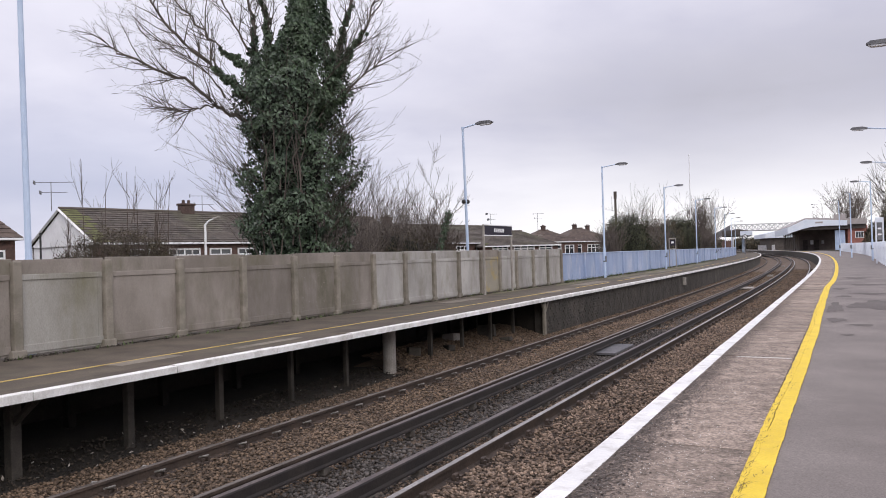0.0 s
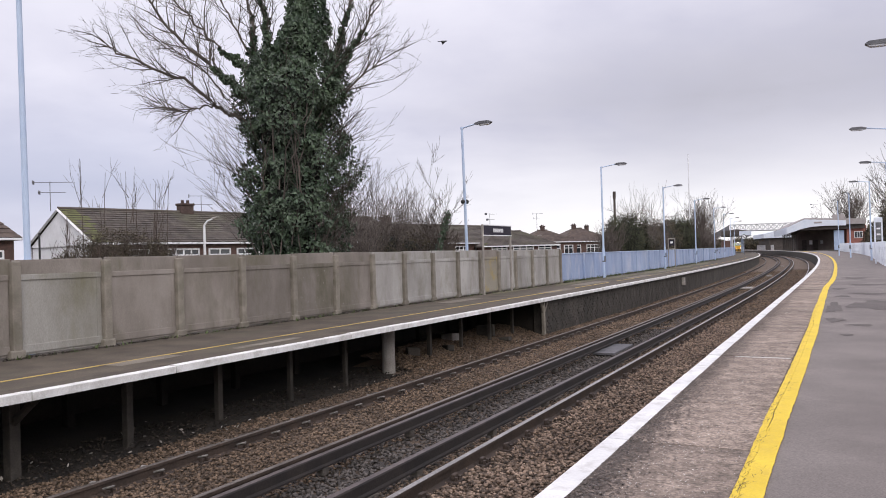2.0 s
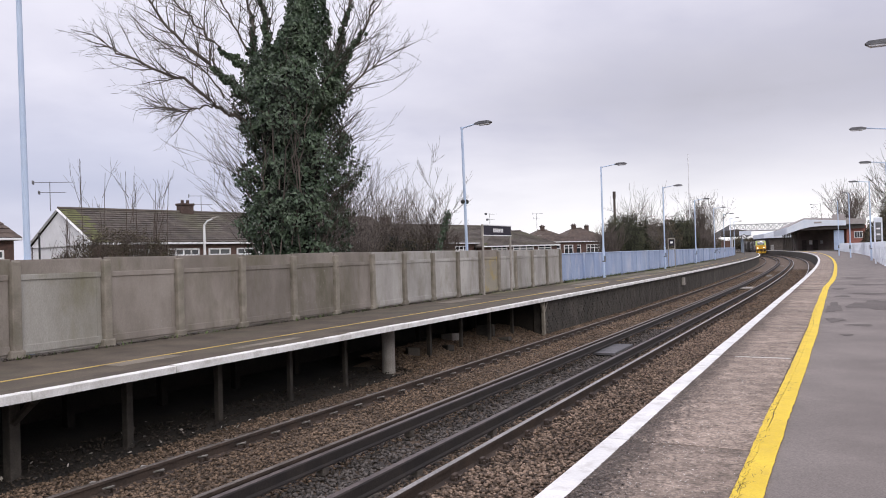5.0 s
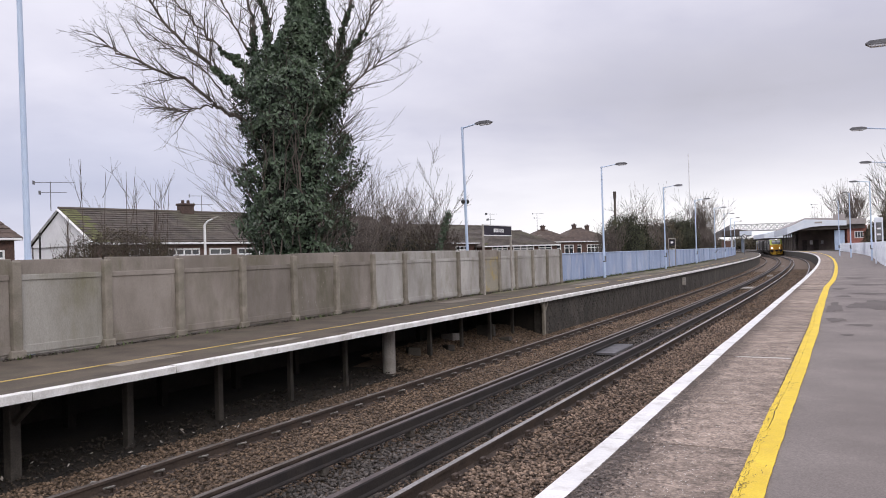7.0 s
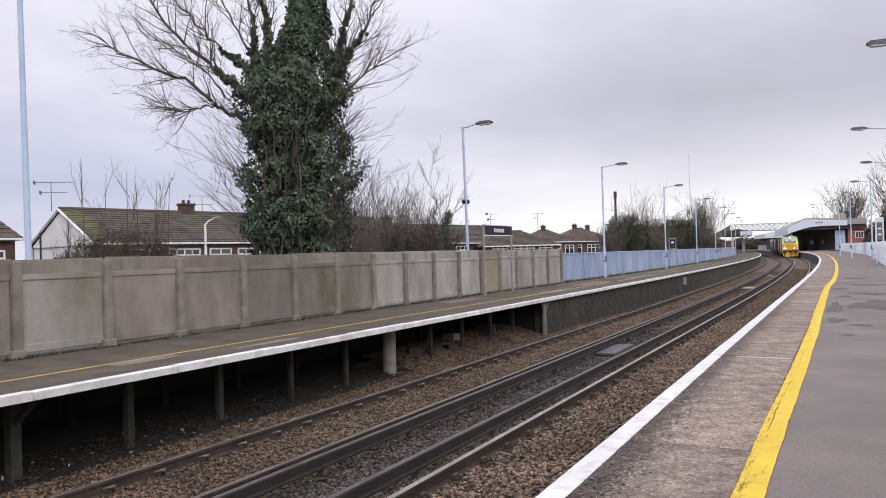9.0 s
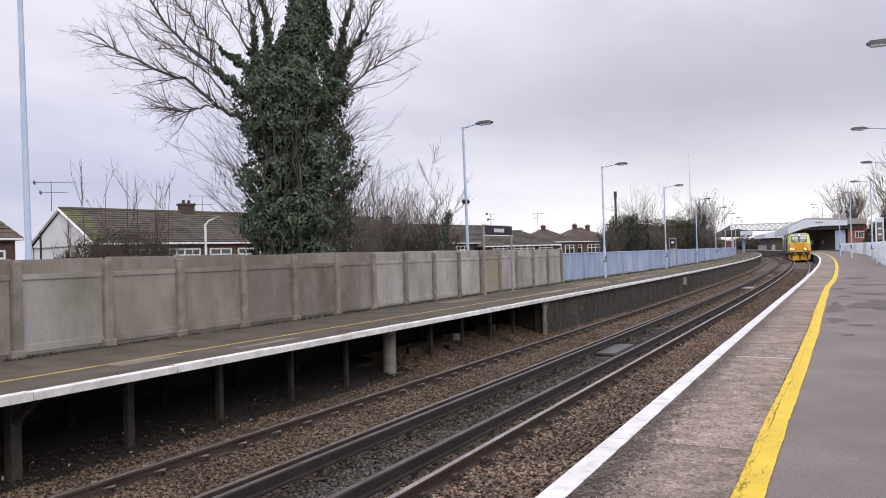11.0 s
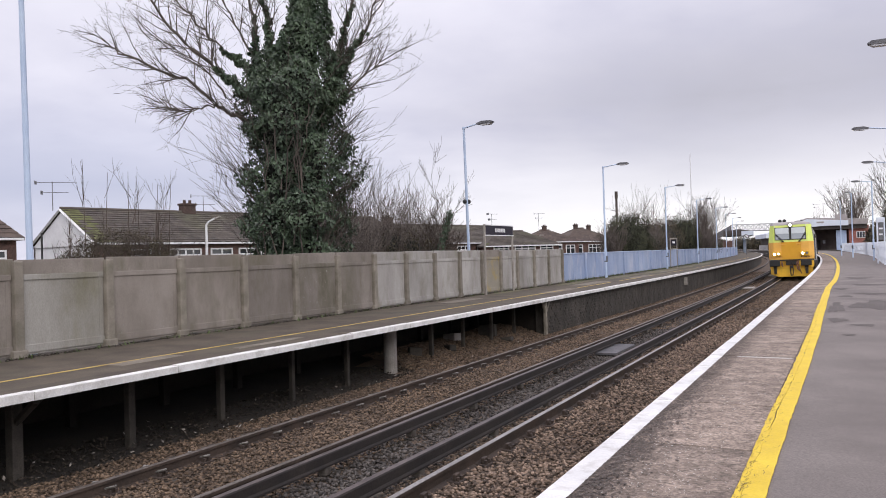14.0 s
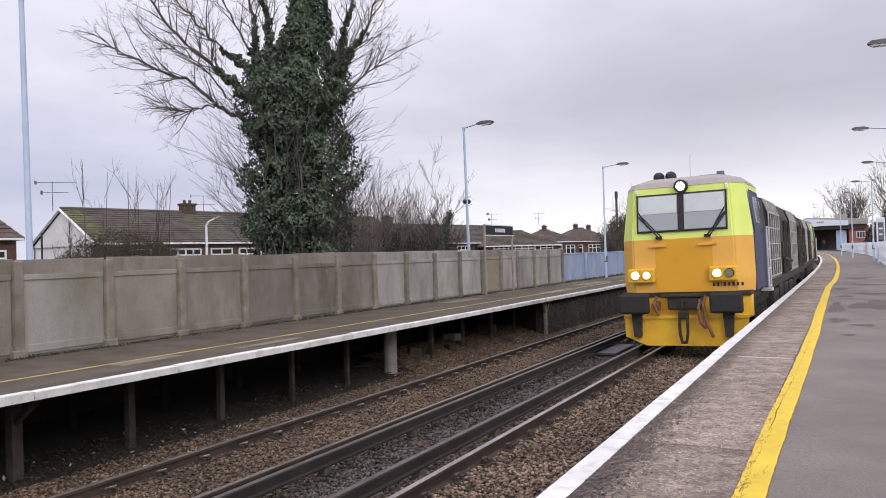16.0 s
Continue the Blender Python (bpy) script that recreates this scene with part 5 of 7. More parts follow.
    for k, (x, y, h, sp, st) in enumerate(((11.4, 52.5, 3.5, 0.7, 16), (13.9, 55.4, 5.6, 0.6, 12), (15.2, 60, 3.2, 1.2, 34), (17.2, 65, 3.2, 1.3, 34), (19.4, 70, 3.1, 1.3, 30), (24.4, 81, 3.4, 1.3, 30))):
        bare_tree("scrub", (x, y, G), h, sp, st, 110 + k, "leafless brown scrub behind the blue fence", levels=2, kids=8, r=0.028, lean=0.2, rmin=0.008)
    for k, (x, y, h, sp, st) in enumerate(((27.6, 85, 3.6, 1.2, 26), (30, 89, 3.9, 1.4, 28), (32.4, 96, 7.2, 1.0, 22), (34.6, 102, 4.2, 0.9, 20), (35.4, 108, 4.2, 0.8, 16))):
        bare_tree("winter_tree", (x, y, G), h, sp, st, 120 + k, "leafless brown trees crowding behind the blue fence", levels=2, kids=9, r=0.045, lean=0.12, rmin=0.012)
        leafy("scrub_mass", (x, y, G), (1.7, 1.5, h * 0.36 if h < 6 else 1.5), 3600, 0.075, 130 + k, "dense brown undergrowth behind the blue fence", "bramble", "shrub")
    for k, (x, y, w, h) in enumerate(((14.4, 58.8, 1.7, 1.7), (17.0, 64.3, 1.8, 1.75), (19.7, 70.8, 1.7, 1.85), (24.7, 81.2, 1.6, 2.3), (18.8, 69.6, 1.7, 2.25), (20.7, 72.4, 1.7, 2.3), (22.4, 76.0, 1.6, 2.2), (26.9, 86.2, 1.7, 2.4), (28.9, 90.0, 1.8, 2.5), (31.4, 97.0, 1.8, 2.5))):
        leafy("scrub_mass", (x, y, G), (w, 1.5, h), 3000, 0.07, 150 + k, "dense brown winter undergrowth behind the blue fence", "bramble", "shrub")
    # by the near platform
    bare_tree("winter_tree", (97.4, 184, G), 14.5, 0.8, 15, 140, "large leafless tree behind the station building", levels=2, kids=9, r=0.15, lean=0.3, rmin=0.026)
    bare_tree("winter_tree", (47.4, 78.5, G), 10.0, 0.8, 16, 141, "leafless tree beside the near platform", mat="bark", levels=2, kids=12, r=0.08, lean=0.14, rmin=0.014)
    leafy("ivy_mound", (45.9, 78.2, G), (1.5, 1.3, 2.9), 6000, 0.09, 142, "brown ivy-covered trunk beside the near platform", "bramble", "tree")


# ---- houses ----
def house(name, m, length, half, eave, ridge, label, wall="brick", roof="roof_tile", hip=0.0, windows=(), chimneys=(), moss=0.0, gable=None):
    """Local x along the ridge from 0 to length, front at -y."""
    h = thing(name, m, label, "house")
    T = 0.25
    for y in (-half + 0.4, half - 0.4):
        bm = bmesh.new()
        box(bm, (length / 2, y, eave / 2 - 0.02), (length, T, eave + 0.04 - 0.1))
        part("wall", bm, wall, h)
    for x in (T / 2, length - T / 2):
        bm = bmesh.new()
        hf = half - 0.28
        top = eave + (ridge - eave) * 0.93 if not hip else eave - 0.05
        prism(bm, [(-hf, 0), (hf, 0), (hf, eave - 0.05), (0, top), (-hf, eave - 0.05)], x - T / 2, x + T / 2, "x")
        part("gable_wall", bm, gable or wall, h, "white rendered gable end" if gable else "")
    # tiled slopes: overlapping courses of separate tiles over a solid deck
    deck = bmesh.new()
    r0, r1 = (hip, length - hip)
    a0, a1 = (-0.08 if gable else -0.3), length + 0.3
    ev = [Vector((a0, -half, eave)), Vector((a1, -half, eave)), Vector((a1, half, eave)), Vector((a0, half, eave))]
    rg = [Vector((r0 if hip else a0, 0, ridge)), Vector((r1 if hip else a1, 0, ridge))]
    vs = [deck.verts.new(v) for v in ev + rg] + [deck.verts.new(v - Vector((0, 0, 0.12))) for v in ev]
    for f in ((0, 1, 5, 4), (2, 3, 4, 5), *(((3, 0, 4), (1, 2, 5)) if hip else ()), (0, 6, 7, 1), (2, 8, 9, 3), *(((1, 7, 8, 2), (3, 9, 6, 0)) if hip else ()), (6, 9, 8, 7)):
        deck.faces.new([vs[i] for i in f])
    rf = part("roof", deck, roof, h)
    co, fs, moss_fs = [], [], []
    rng = random.Random(int(length * 10))
    slope = math.hypot(half, ridge - eave)
    rows = int(slope / 0.32)
    for side in (-1, 1):
        nrm = Vector((0, side * (ridge - eave), half)).normalized()
        for k in range(rows):
            f0, f1 = k / rows, (k + 1.12) / rows
            x0, x1 = (a0 + (r0 - a0) * f0, a1 + (r1 - a1) * f0) if hip else (a0, a1)
            cols = max(1, int((x1 - x0) / 0.34))
            for c in range(cols):
                xa, xb = x0 + (x1 - x0) * c / cols, x0 + (x1 - x0) * (c + 0.96) / cols
                g = min(1, f1)
                y0_, y1_ = (a0 + (r0 - a0) * g, a1 + (r1 - a1) * g) if hip else (a0, a1)
                xc, xd = y0_ + (y1_ - y0_) * c / cols, y0_ + (y1_ - y0_) * (c + 0.96) / cols
                lift0, lift1 = 0.055 + rng.uniform(0, 0.012), 0.02
                q = [Vector((xa, side * half * (1 - f0), eave + (ridge - eave) * f0)) + nrm * lift0, Vector((xb, side * half * (1 - f0), eave + (ridge - eave) * f0)) + nrm * lift0,
                     Vector((xd, side * half * max(0, 1 - f1), eave + (ridge - eave) * min(1, f1))) + nrm * lift1, Vector((xc, side * half * max(0, 1 - f1), eave + (ridge - eave) * min(1, f1))) + nrm * lift1]
                lowq = [q[0] - nrm * 0.05, q[1] - nrm * 0.05]
                i = len(co)
                co += q + lowq
                (moss_fs if (xa < moss * (0.4 + 0.6 * (1 - abs(0.7 - f0))) and rng.random() < 0.7) else fs).append((i, i + 1, i + 2, i + 3))
                fs.append((i + 4, i + 5, i + 1, i))
    me = quick("tiles", co, fs + moss_fs, roof)
    me.materials.append(M["roof_moss"])
    me.polygons.foreach_set("material_index", [0] * len(fs) + [1] * len(moss_fs))
    tagged(part("tiles", me, roof, rf), kind="stuff")
    bm = bmesh.new()
    rod(bm, rg[0] + Vector((0, 0, 0.03)), rg[1] + Vector((0, 0, 0.03)), 0.11, 0.11, 8)
    part("ridge_tiles", bm, roof, rf)
    for side in (-1, 1):
        bm = bmesh.new()
        box(bm, (length / 2, side * (half + 0.03), eave - 0.06), (length + 0.5, 0.10, 0.12), bevel=0.02)
        part("gutter", bm, "upvc", h, "white gutter and fascia")
    if gable:
        bm = bmesh.new()
        for sy in (-1, 1):
            rod(bm, (-0.1, sy * half, eave - 0.02), (-0.1, 0, ridge - 0.05), 0.09, 0.09, 4)
        part("barge_board", bm, "upvc", h, "white barge board")
    for x, y, w, d, hh in chimneys:
        zb = ridge - (ridge - eave) * abs(y) / half
        bm = bmesh.new()
        box(bm, (x, y, zb + hh / 2 - 0.3), (w, d, hh + 0.6), bevel=0.02)
        box(bm, (x, y, zb + hh), (w + 0.12, d + 0.12, 0.14), bevel=0.02)
        ck = part("chimney", bm, "chimney_brick", rf, "red brick chimney")
        for dx in (-w * 0.22, w * 0.22):
            bm = bmesh.new()
            pr = min(0.12, w * 0.17)
            rod(bm, (x + dx, y, zb + hh), (x + dx, y, zb + hh + 2.6 * pr), pr, pr * 0.8, 10)
            part("chimney_pot", bm, "chimney_brick", ck)
    for x, z, w, hh, n in windows:
        wn_ = new("window")
        wn_.parent = h
        yy = -half + 0.4 - T / 2
        bm = bmesh.new()
        for k in range(n + 1):
            box(bm, (x - w / 2 + w * k / n, yy - 0.03, z), (0.09, 0.12, hh))
        for zz in (z - hh / 2, z + hh / 2, z + hh * 0.2):
            box(bm, (x, yy - 0.03, zz), (w + 0.09, 0.115, 0.09))
        part("frame", bm, "upvc", wn_)
        bm = bmesh.new()
        box(bm, (x, yy - 0.02, z), (w, 0.05, hh))
        part("pane", bm, "window", wn_)
    return h


def aerial(place, h, turn, label="spiky television aerial on a roof pole", boom=1.4):
    t = thing("tv_aerial", Matrix.Translation(place) @ Matrix.Rotation(radians(turn), 4, "Z"), label, "aerial")
    bm = bmesh.new()
    rod(bm, (0, 0, 0), (0, 0, h), 0.025, 0.022, 6)
    part("mast", bm, "aerial", t)
    bm = bmesh.new()
    for zz, bl, n in ((h - 0.05, boom, 10), (h - 0.65, boom * 0.65, 5)):
        rod(bm, (-bl * 0.4, 0, zz), (bl * 0.6, 0, zz), 0.018, n=5)
        for k in range(n):
            x = -bl * 0.4 + bl * k / (n - 1)
            rod(bm, (x, -0.2, zz), (x, 0.2, zz), 0.008, n=4)
        box(bm, (-bl * 0.42, 0, zz), (0.03, 0.35, 0.22))
    part("array", bm, "aerial", t)


def houses():
    G = -0.35
    W = (lambda *xs: tuple((x, 1.78, w, 1.25, n) for x, w, n in xs))
    house("bungalow", pose(-22.85, 46.0, G, 0, 0, 52), 27, 4.0, 2.83, 4.98, "long bungalow terrace with brown tiled roof and white gable end", "brick", "roof_tile",
          windows=W((3.2, 1.8, 3), (5.9, 2.2, 4), (8.6, 1.6, 2), (11.2, 2.4, 4), (13.9, 1.4, 2), (16.2, 2.4, 4), (19, 1.4, 2), (23, 2.2, 4)), chimneys=((8.6, 0.0, 0.95, 0.6, 0.55),), moss=1.1, gable="render_white")
    t = thing("drain_pipe", Matrix.Translation((-24.35, 46.55, G)), "black drainpipe on the white gable", "drainpipe")
    bm = bmesh.new()
    rod(bm, (0, 0, 0), (0, 0, 3.6), 0.06, 0.06, 8)
    part("pipe", bm, "black", t)
    house("bungalow", pose(-28.4, 36.4, G, 0, 0, 52), 6.2, 3.9, 3.05, 7.0, "red-brick bungalow with hipped brown tiled roof", "brick", "roof_red", hip=3.0, windows=W((5.0, 1.3, 2), (2.0, 1.6, 3)))
    house("bungalow", pose(-11.5, 66.0, G, 0, 0, 52), 27, 4.0, 2.75, 4.65, "brown-roofed bungalow terrace seen over the fence", "brick", "roof_tile",
          windows=W((14, 1.6, 3), (17, 2.0, 3), (20.5, 2.0, 3), (24, 1.6, 2)), chimneys=((10, 0, 0.9, 0.6, 0.6),))
    house("bungalow", pose(3.2, 80.0, G, 0, 0, 18), 8.0, 3.6, 2.35, 3.85, "small hipped bungalow with white window frames", "brick", "roof_tile", hip=2.5, windows=W((1.6, 1.6, 3), (4.2, 2.2, 3), (6.6, 1.4, 2)))
    house("house", pose(10.4, 103, G, 0, 0, 14), 6.6, 4.0, 2.9, 4.5, "brown-roofed house with chimney among neighbours", "brick", "roof_red", hip=2.6, windows=W((3.0, 2.4, 4), (5.4, 1.2, 2)), chimneys=((3.3, 0, 0.5, 0.5, 0.55),))
    house("house", pose(15.4, 107, G, 0, 0, 14), 7.4, 4.2, 2.9, 4.75, "brown-roofed house with two brick chimneys", "brick", "roof_red", hip=3.0, windows=W((1.6, 1.6, 2), (4.4, 2.2, 4), (6.4, 1.0, 2)), chimneys=((3.2, 0, 0.5, 0.5, 0.5), (5.8, 1.4, 0.5, 0.5, 1.0)))
    aerial((-23.2, 45.7, 4.5), 1.75, 10, boom=2.2)
    aerial((-17.2, 55.2, 4.4), 1.6, 25, boom=2.0)
    aerial((5.3, 84.0, 3.0), 2.6, 40)
    aerial((12.9, 104, 3.9), 2.6, 0)
    aerial((77.6, 160, 5.0), 4.6, 15, boom=1.6)
    # pale street lamp on the road behind
    t = thing("street_lamp", Matrix.Translation((-10.55, 34.2, G)), "pale concrete street lamp with a short bent arm", "street lamp")
    bm = bmesh.new()
    rod(bm, (0, 0, 0), (0, 0, 3.2), 0.07, 0.05, 10)
    rod(bm, (0, 0, 3.2), (0.12, 0, 3.36), 0.045, 0.04, 8)
    rod(bm, (0.12, 0, 3.36), (0.42, 0, 3.5), 0.04, 0.035, 8)
    part("pole", bm, "upvc", t)
    bm = bmesh.new()
    box(bm, (0.52, 0, 3.52), (0.3, 0.12, 0.07), pose(0, 0, 0, 0, -20, 0), bevel=0.02)
    part("lantern", bm, "pipe", t)
    t = thing("street_lamp", Matrix.Translation((9.9, 84, G)), "pale street lamp with a short bent arm between houses", "street lamp")
    bm = bmesh.new()
    rod(bm, (0, 0, 0), (0, 0, 3.0), 0.08, 0.06, 10)
    rod(bm, (0, 0, 3.0), (0.6, 0, 3.4), 0.05, 0.04, 8)
    part("pole", bm, "pipe", t)
    bm = bmesh.new()
    box(bm, (0.8, 0, 3.45), (0.5, 0.16, 0.1), bevel=0.02)
    part("lantern", bm, "pipe", t)
    t = thing("telegraph_pole", Matrix.Translation((13.55, 60, G)), "dark wooden telegraph pole behind the bushes", "telegraph pole")
    bm = bmesh.new()
    rod(bm, (0, 0, 0), (0, 0, 6.1), 0.11, 0.085, 10)
    rod(bm, (0, 0, 5.6), (0, 0, 6.15), 0.12, 0.12, 10)
    part("pole", bm, "bark", t)
    t = thing("radio_mast", Matrix.Translation((29.1, 90, G)), "tall thin pale radio mast", "mast")
    bm = bmesh.new()
    rod(bm, (0, 0, 0), (0, 0, 12.6), 0.08, 0.05, 8)
    part("pole", bm, "sign_white", t)


# ---- platform furniture and the station ----
def name_board():
    t = thing("station_sign", stand(24.85, 9.42, Z_PLAT), "dark station name board on two pale legs", "sign")
    for y in (-1.2, 1.2):
        bm = bmesh.new()
        rod(bm, (0, y, -0.1), (0, y, 2.38), 0.04, 0.04, 10)
        part("leg", bm, "pipe", t)
    bm = bmesh.new()
    box(bm, (0.02, 0, 2.185), (0.05, 2.36, 0.33), bevel=0.008)
    bd = part("board", bm, "sign_dark", t)
    bm = bmesh.new()
    for zz in (2.36, 2.01):
        box(bm, (0.02, 0, zz), (0.06, 2.44, 0.03))
    part("frame", bm, "sign_white", bd)
    bm = bmesh.new()
    x = -0.42
    for w in (0.12, 0.07, 0.05, 0.09, 0.06, 0.08, 0.05, 0.07, 0.08):
        box(bm, (0.048, x + w / 2, 2.185), (0.008, w * 0.8, 0.13))
        x += w + 0.025
    part("lettering_bar", bm, "sign_white", bd, "short white bars where letters stand")
    # small framed notice further along
    t = thing("notice_stand", stand(57.2, 9.45, Z_PLAT, -62), "small dark notice in a white frame on two legs", "sign")
    bm = bmesh.new()
    for y in (-0.24, 0.24):
        rod(bm, (0, y, 0), (0, y, 2.1), 0.035, 0.035, 8)
    for zz in (2.1, 1.35):
        rod(bm, (0, -0.24, zz), (0, 0.24, zz), 0.03, 0.03, 8)
    part("frame", bm, "pipe", t)
    bm = bmesh.new()
    box(bm, (0.0, 0, 1.8), (0.04, 0.44, 0.42))
    pn = part("panel", bm, "sign_dark", t)
    bm = bmesh.new()
    box(bm, (0.025, 0, 1.82), (0.01, 0.18, 0.14))
    part("lettering_bar", bm, "sign_white", pn)
    # round banner signal at the far platform's end
    t = thing("banner_signal", stand(139.7, 9.0, Z_PLAT, 0), "round white banner signal with a dark slanting bar", "railway signal")
    bm = bmesh.new()
    rod(bm, (0, 0, 0), (0, 0, 2.6), 0.07, 0.07, 8)
    part("pole", bm, "lamp_grey", t)
    bm = bmesh.new()
    rod(bm, (0, 0.0, 2.97), (0, 0.2, 2.97), 0.45, 0.45, 20)
    part("case", bm, "black", t)
    bm = bmesh.new()
    rod(bm, (0, -0.03, 2.97), (0, 0.02, 2.97), 0.34, 0.34, 20)
    part("disc", bm, "sign_white", t)
    bm = bmesh.new()
    box(bm, (0, -0.04, 2.97), (0.62, 0.02, 0.14), pose(0, 0, 0, 0, 45, 0))
    part("bar", bm, "black", t)


def near_fence():
    f = thing("pale_blue_fence", label="pale blue picket fence along the back of the near platform", category="fence", kind="structure")
    offset = lambda s: float(np.interp(s, (30, 52, 59, 81, 106, 121, 155), (-3.2, -3.55, -3.75, -4.5, -5.0, -5.3, -6.6)))
    bm = bmesh.new()
    box(bm, (0, 0, 0.60), (0.022, 0.14, 1.2), bevel=0.005)
    pk = bpy.data.meshes.new("picket")
    bm.to_mesh(pk)
    bm.free()
    bm = bmesh.new()
    box(bm, (0, 0, 0.66), (0.15, 0.15, 1.34), bevel=0.012)
    ps = bpy.data.meshes.new("post")
    bm.to_mesh(ps)
    bm.free()
    s, i = 44.0, 0
    while s < 150:
        part("picket", pk, "fence_white_blue", f, pose_=stand(s, offset(s), -0.02))
        if i % 8 == 0:
            part("post", ps, "pale_blue" if i % 24 else "fence_white_blue", f, pose_=stand(s, offset(s) + 0.09, -0.03))
        s += 0.36
        i += 1
    for zz in (0.3, 0.95):
        bm = bmesh.new()
        co = []
        for k in range(54):
            s = 43.8 + 2 * k
            for o, z in ((0.02, zz), (0.06, zz), (0.06, zz + 0.08), (0.02, zz + 0.08)):
                co.append(bm.verts.new(on(s, offset(s) + o, z)))
        for k in range(53):
            for j in range(4):
                bm.faces.new((co[4 * k + j], co[4 * k + (j + 1) % 4], co[4 * k + 4 + (j + 1) % 4], co[4 * k + 4 + j]))
        part("rail", bm, "fence_white_blue", f)
    # framed notice on two legs by the fence
    t = thing("notice_stand", stand(53, -3.4, -0.02, 8), "tall white-framed notice board on two legs by the pale fence", "sign")
    for x in (-0.19, 0.19):
        bm = bmesh.new()
        box(bm, (x, 0, 1.38), (0.08, 0.09, 2.76), bevel=0.01)
        part("leg", bm, "fence_white_blue", t)
    bm = bmesh.new()
    box(bm, (0, 0, 1.95), (0.31, 0.05, 1.05))
    pn = part("panel", bm, "lamp_grey", t)
    bm = bmesh.new()
    box(bm, (0, 0, 2.62), (0.46, 0.1, 0.3), bevel=0.015)
    part("header", bm, "fence_white_blue", t)
    bm = bmesh.new()
    for zz in (1.75, 2.1):
        box(bm, (0, -0.03, zz), (0.2, 0.012, 0.1))
    part("lettering_bar", bm, "sign_white", pn)


def station():
    b = thing("station_building", stand(166.5, 0, 0), "station building with pale blue canopy fascia over a dark platform", "station")
    L = 46
    roof = [(-0.95, 4.85), (2.2, 6.45), (12.9, 5.95), (12.9, 5.45), (2.2, 6.0), (-0.95, 4.45)]
    bm = bmesh.new()
    prism(bm, roof, 0.1, L)
    part("canopy_roof", bm, "roof_grey", b, "grey canopy roof")
    bm = bmesh.new()
    prism(bm, [(-0.95, 4.7), (2.2, 6.2), (9.5, 5.72), (9.5, 4.75), (6.0, 4.8), (3.4, 4.7), (1.6, 4.3), (-0.95, 3.45)], -0.12, 0.1)
    fa = part("fascia", bm, "fascia_white", b, "white boarded fascia with a blue cast")
    bm = bmesh.new()
    box(bm, (11.2, -0.02, 5.35), (3.4, 0.14, 0.8))
    part("wing_fascia", bm, "roof_grey", fa, "pale grey boarding over the brick wing")
    bm = bmesh.new()
    box(bm, (-0.95, L / 2, 4.1), (0.12, L, 1.35))
    part("side_fascia", bm, "fascia_white", fa)
    bm = bmesh.new()
    box(bm, (4.6, -0.14, 5.5), (1.3, 0.05, 0.3))
    part("sign", bm, "roof_grey", fa)
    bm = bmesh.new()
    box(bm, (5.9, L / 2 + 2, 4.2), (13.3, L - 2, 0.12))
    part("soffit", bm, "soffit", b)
    bm = bmesh.new()
    box(bm, (7.0, 16, 2.1), (9.5, 0.3, 4.2))
    box(bm, (3.2, 30, 2.1), (0.3, 28, 4.2))
    part("inner_wall", bm, "canopy_brown", b, "dark brown walls under the canopy")
    for x, w, hh, mat in ((3.4, 0.9, 2.1, "soffit"), (4.7, 0.6, 0.9, "sign_white"), (5.6, 1.0, 2.1, "soffit"), (6.8, 0.5, 0.7, "galv")):
        bm = bmesh.new()
        box(bm, (x, 15.8, 1.15 if hh > 2 else 1.7), (w, 0.1, hh), bevel=0.02)
        part("door" if hh > 2 else "poster", bm, mat, b)
    # added panel hides the sky between fascia and soffit, dark like the shade there
    bm = bmesh.new()
    prism(bm, [(-0.85, 4.5), (2.2, 5.95), (12.8, 5.4), (12.8, 4.1), (2.0, 4.1)], 0.5, 0.7)
    part("end_boarding", bm, "soffit", b, "dark panel added for the shaded gap behind the fascia")
    for k in range(7):
        bm = bmesh.new()
        rod(bm, (0.6 + 0.05 * k, 4 + 6.5 * k, 0), (0.6 + 0.05 * k, 4 + 6.5 * k, 4.2), 0.10, 0.09, 8)
        rod(bm, (0.6 + 0.05 * k, 4 + 6.5 * k, 3.3), (2.0, 4 + 6.5 * k, 4.2), 0.06, 0.06, 6)
        part("canopy_post", bm, "soffit", b)
    bm = bmesh.new()
    box(bm, (8.4, 1.5, 1.95), (1.8, 0.2, 3.9), bevel=0.03)
    for k in range(4):
        box(bm, (7.8 + 0.4 * k, 1.36, 2.0), (0.08, 0.08, 3.6))
    part("blue_screen", bm, "pale_blue", b, "pale blue panelled screen")
    bm = bmesh.new()
    box(bm, (11.4, 6, 2.4), (3.4, 10, 4.7))
    bw = part("brick_wing", bm, "brick_red", b, "red brick wing")
    bm = bmesh.new()
    box(bm, (11.7, 0.98, 2.9), (1.5, 0.1, 1.3))
    part("window_frame", bm, "upvc", bw)
    bm = bmesh.new()
    for k in range(3):
        box(bm, (11.25 + 0.45 * k, 0.93, 2.9), (0.36, 0.06, 1.1))
    part("pane", bm, "window", bw)
    bm = bmesh.new()
    box(bm, (9.9, 14, 6.3), (2.2, 1.2, 2.2), bevel=0.03)
    part("roof_turret", bm, "roof_grey", b, "small pale roof turret")
    # far platform canopy and the shelter under it
    c = thing("far_canopy", stand(178, 9.6, 0), "dark timber platform canopy with pale blue fascia end", "canopy")
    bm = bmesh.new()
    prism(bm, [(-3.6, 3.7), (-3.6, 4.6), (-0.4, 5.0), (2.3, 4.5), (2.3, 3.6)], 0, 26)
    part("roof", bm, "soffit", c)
    bm = bmesh.new()
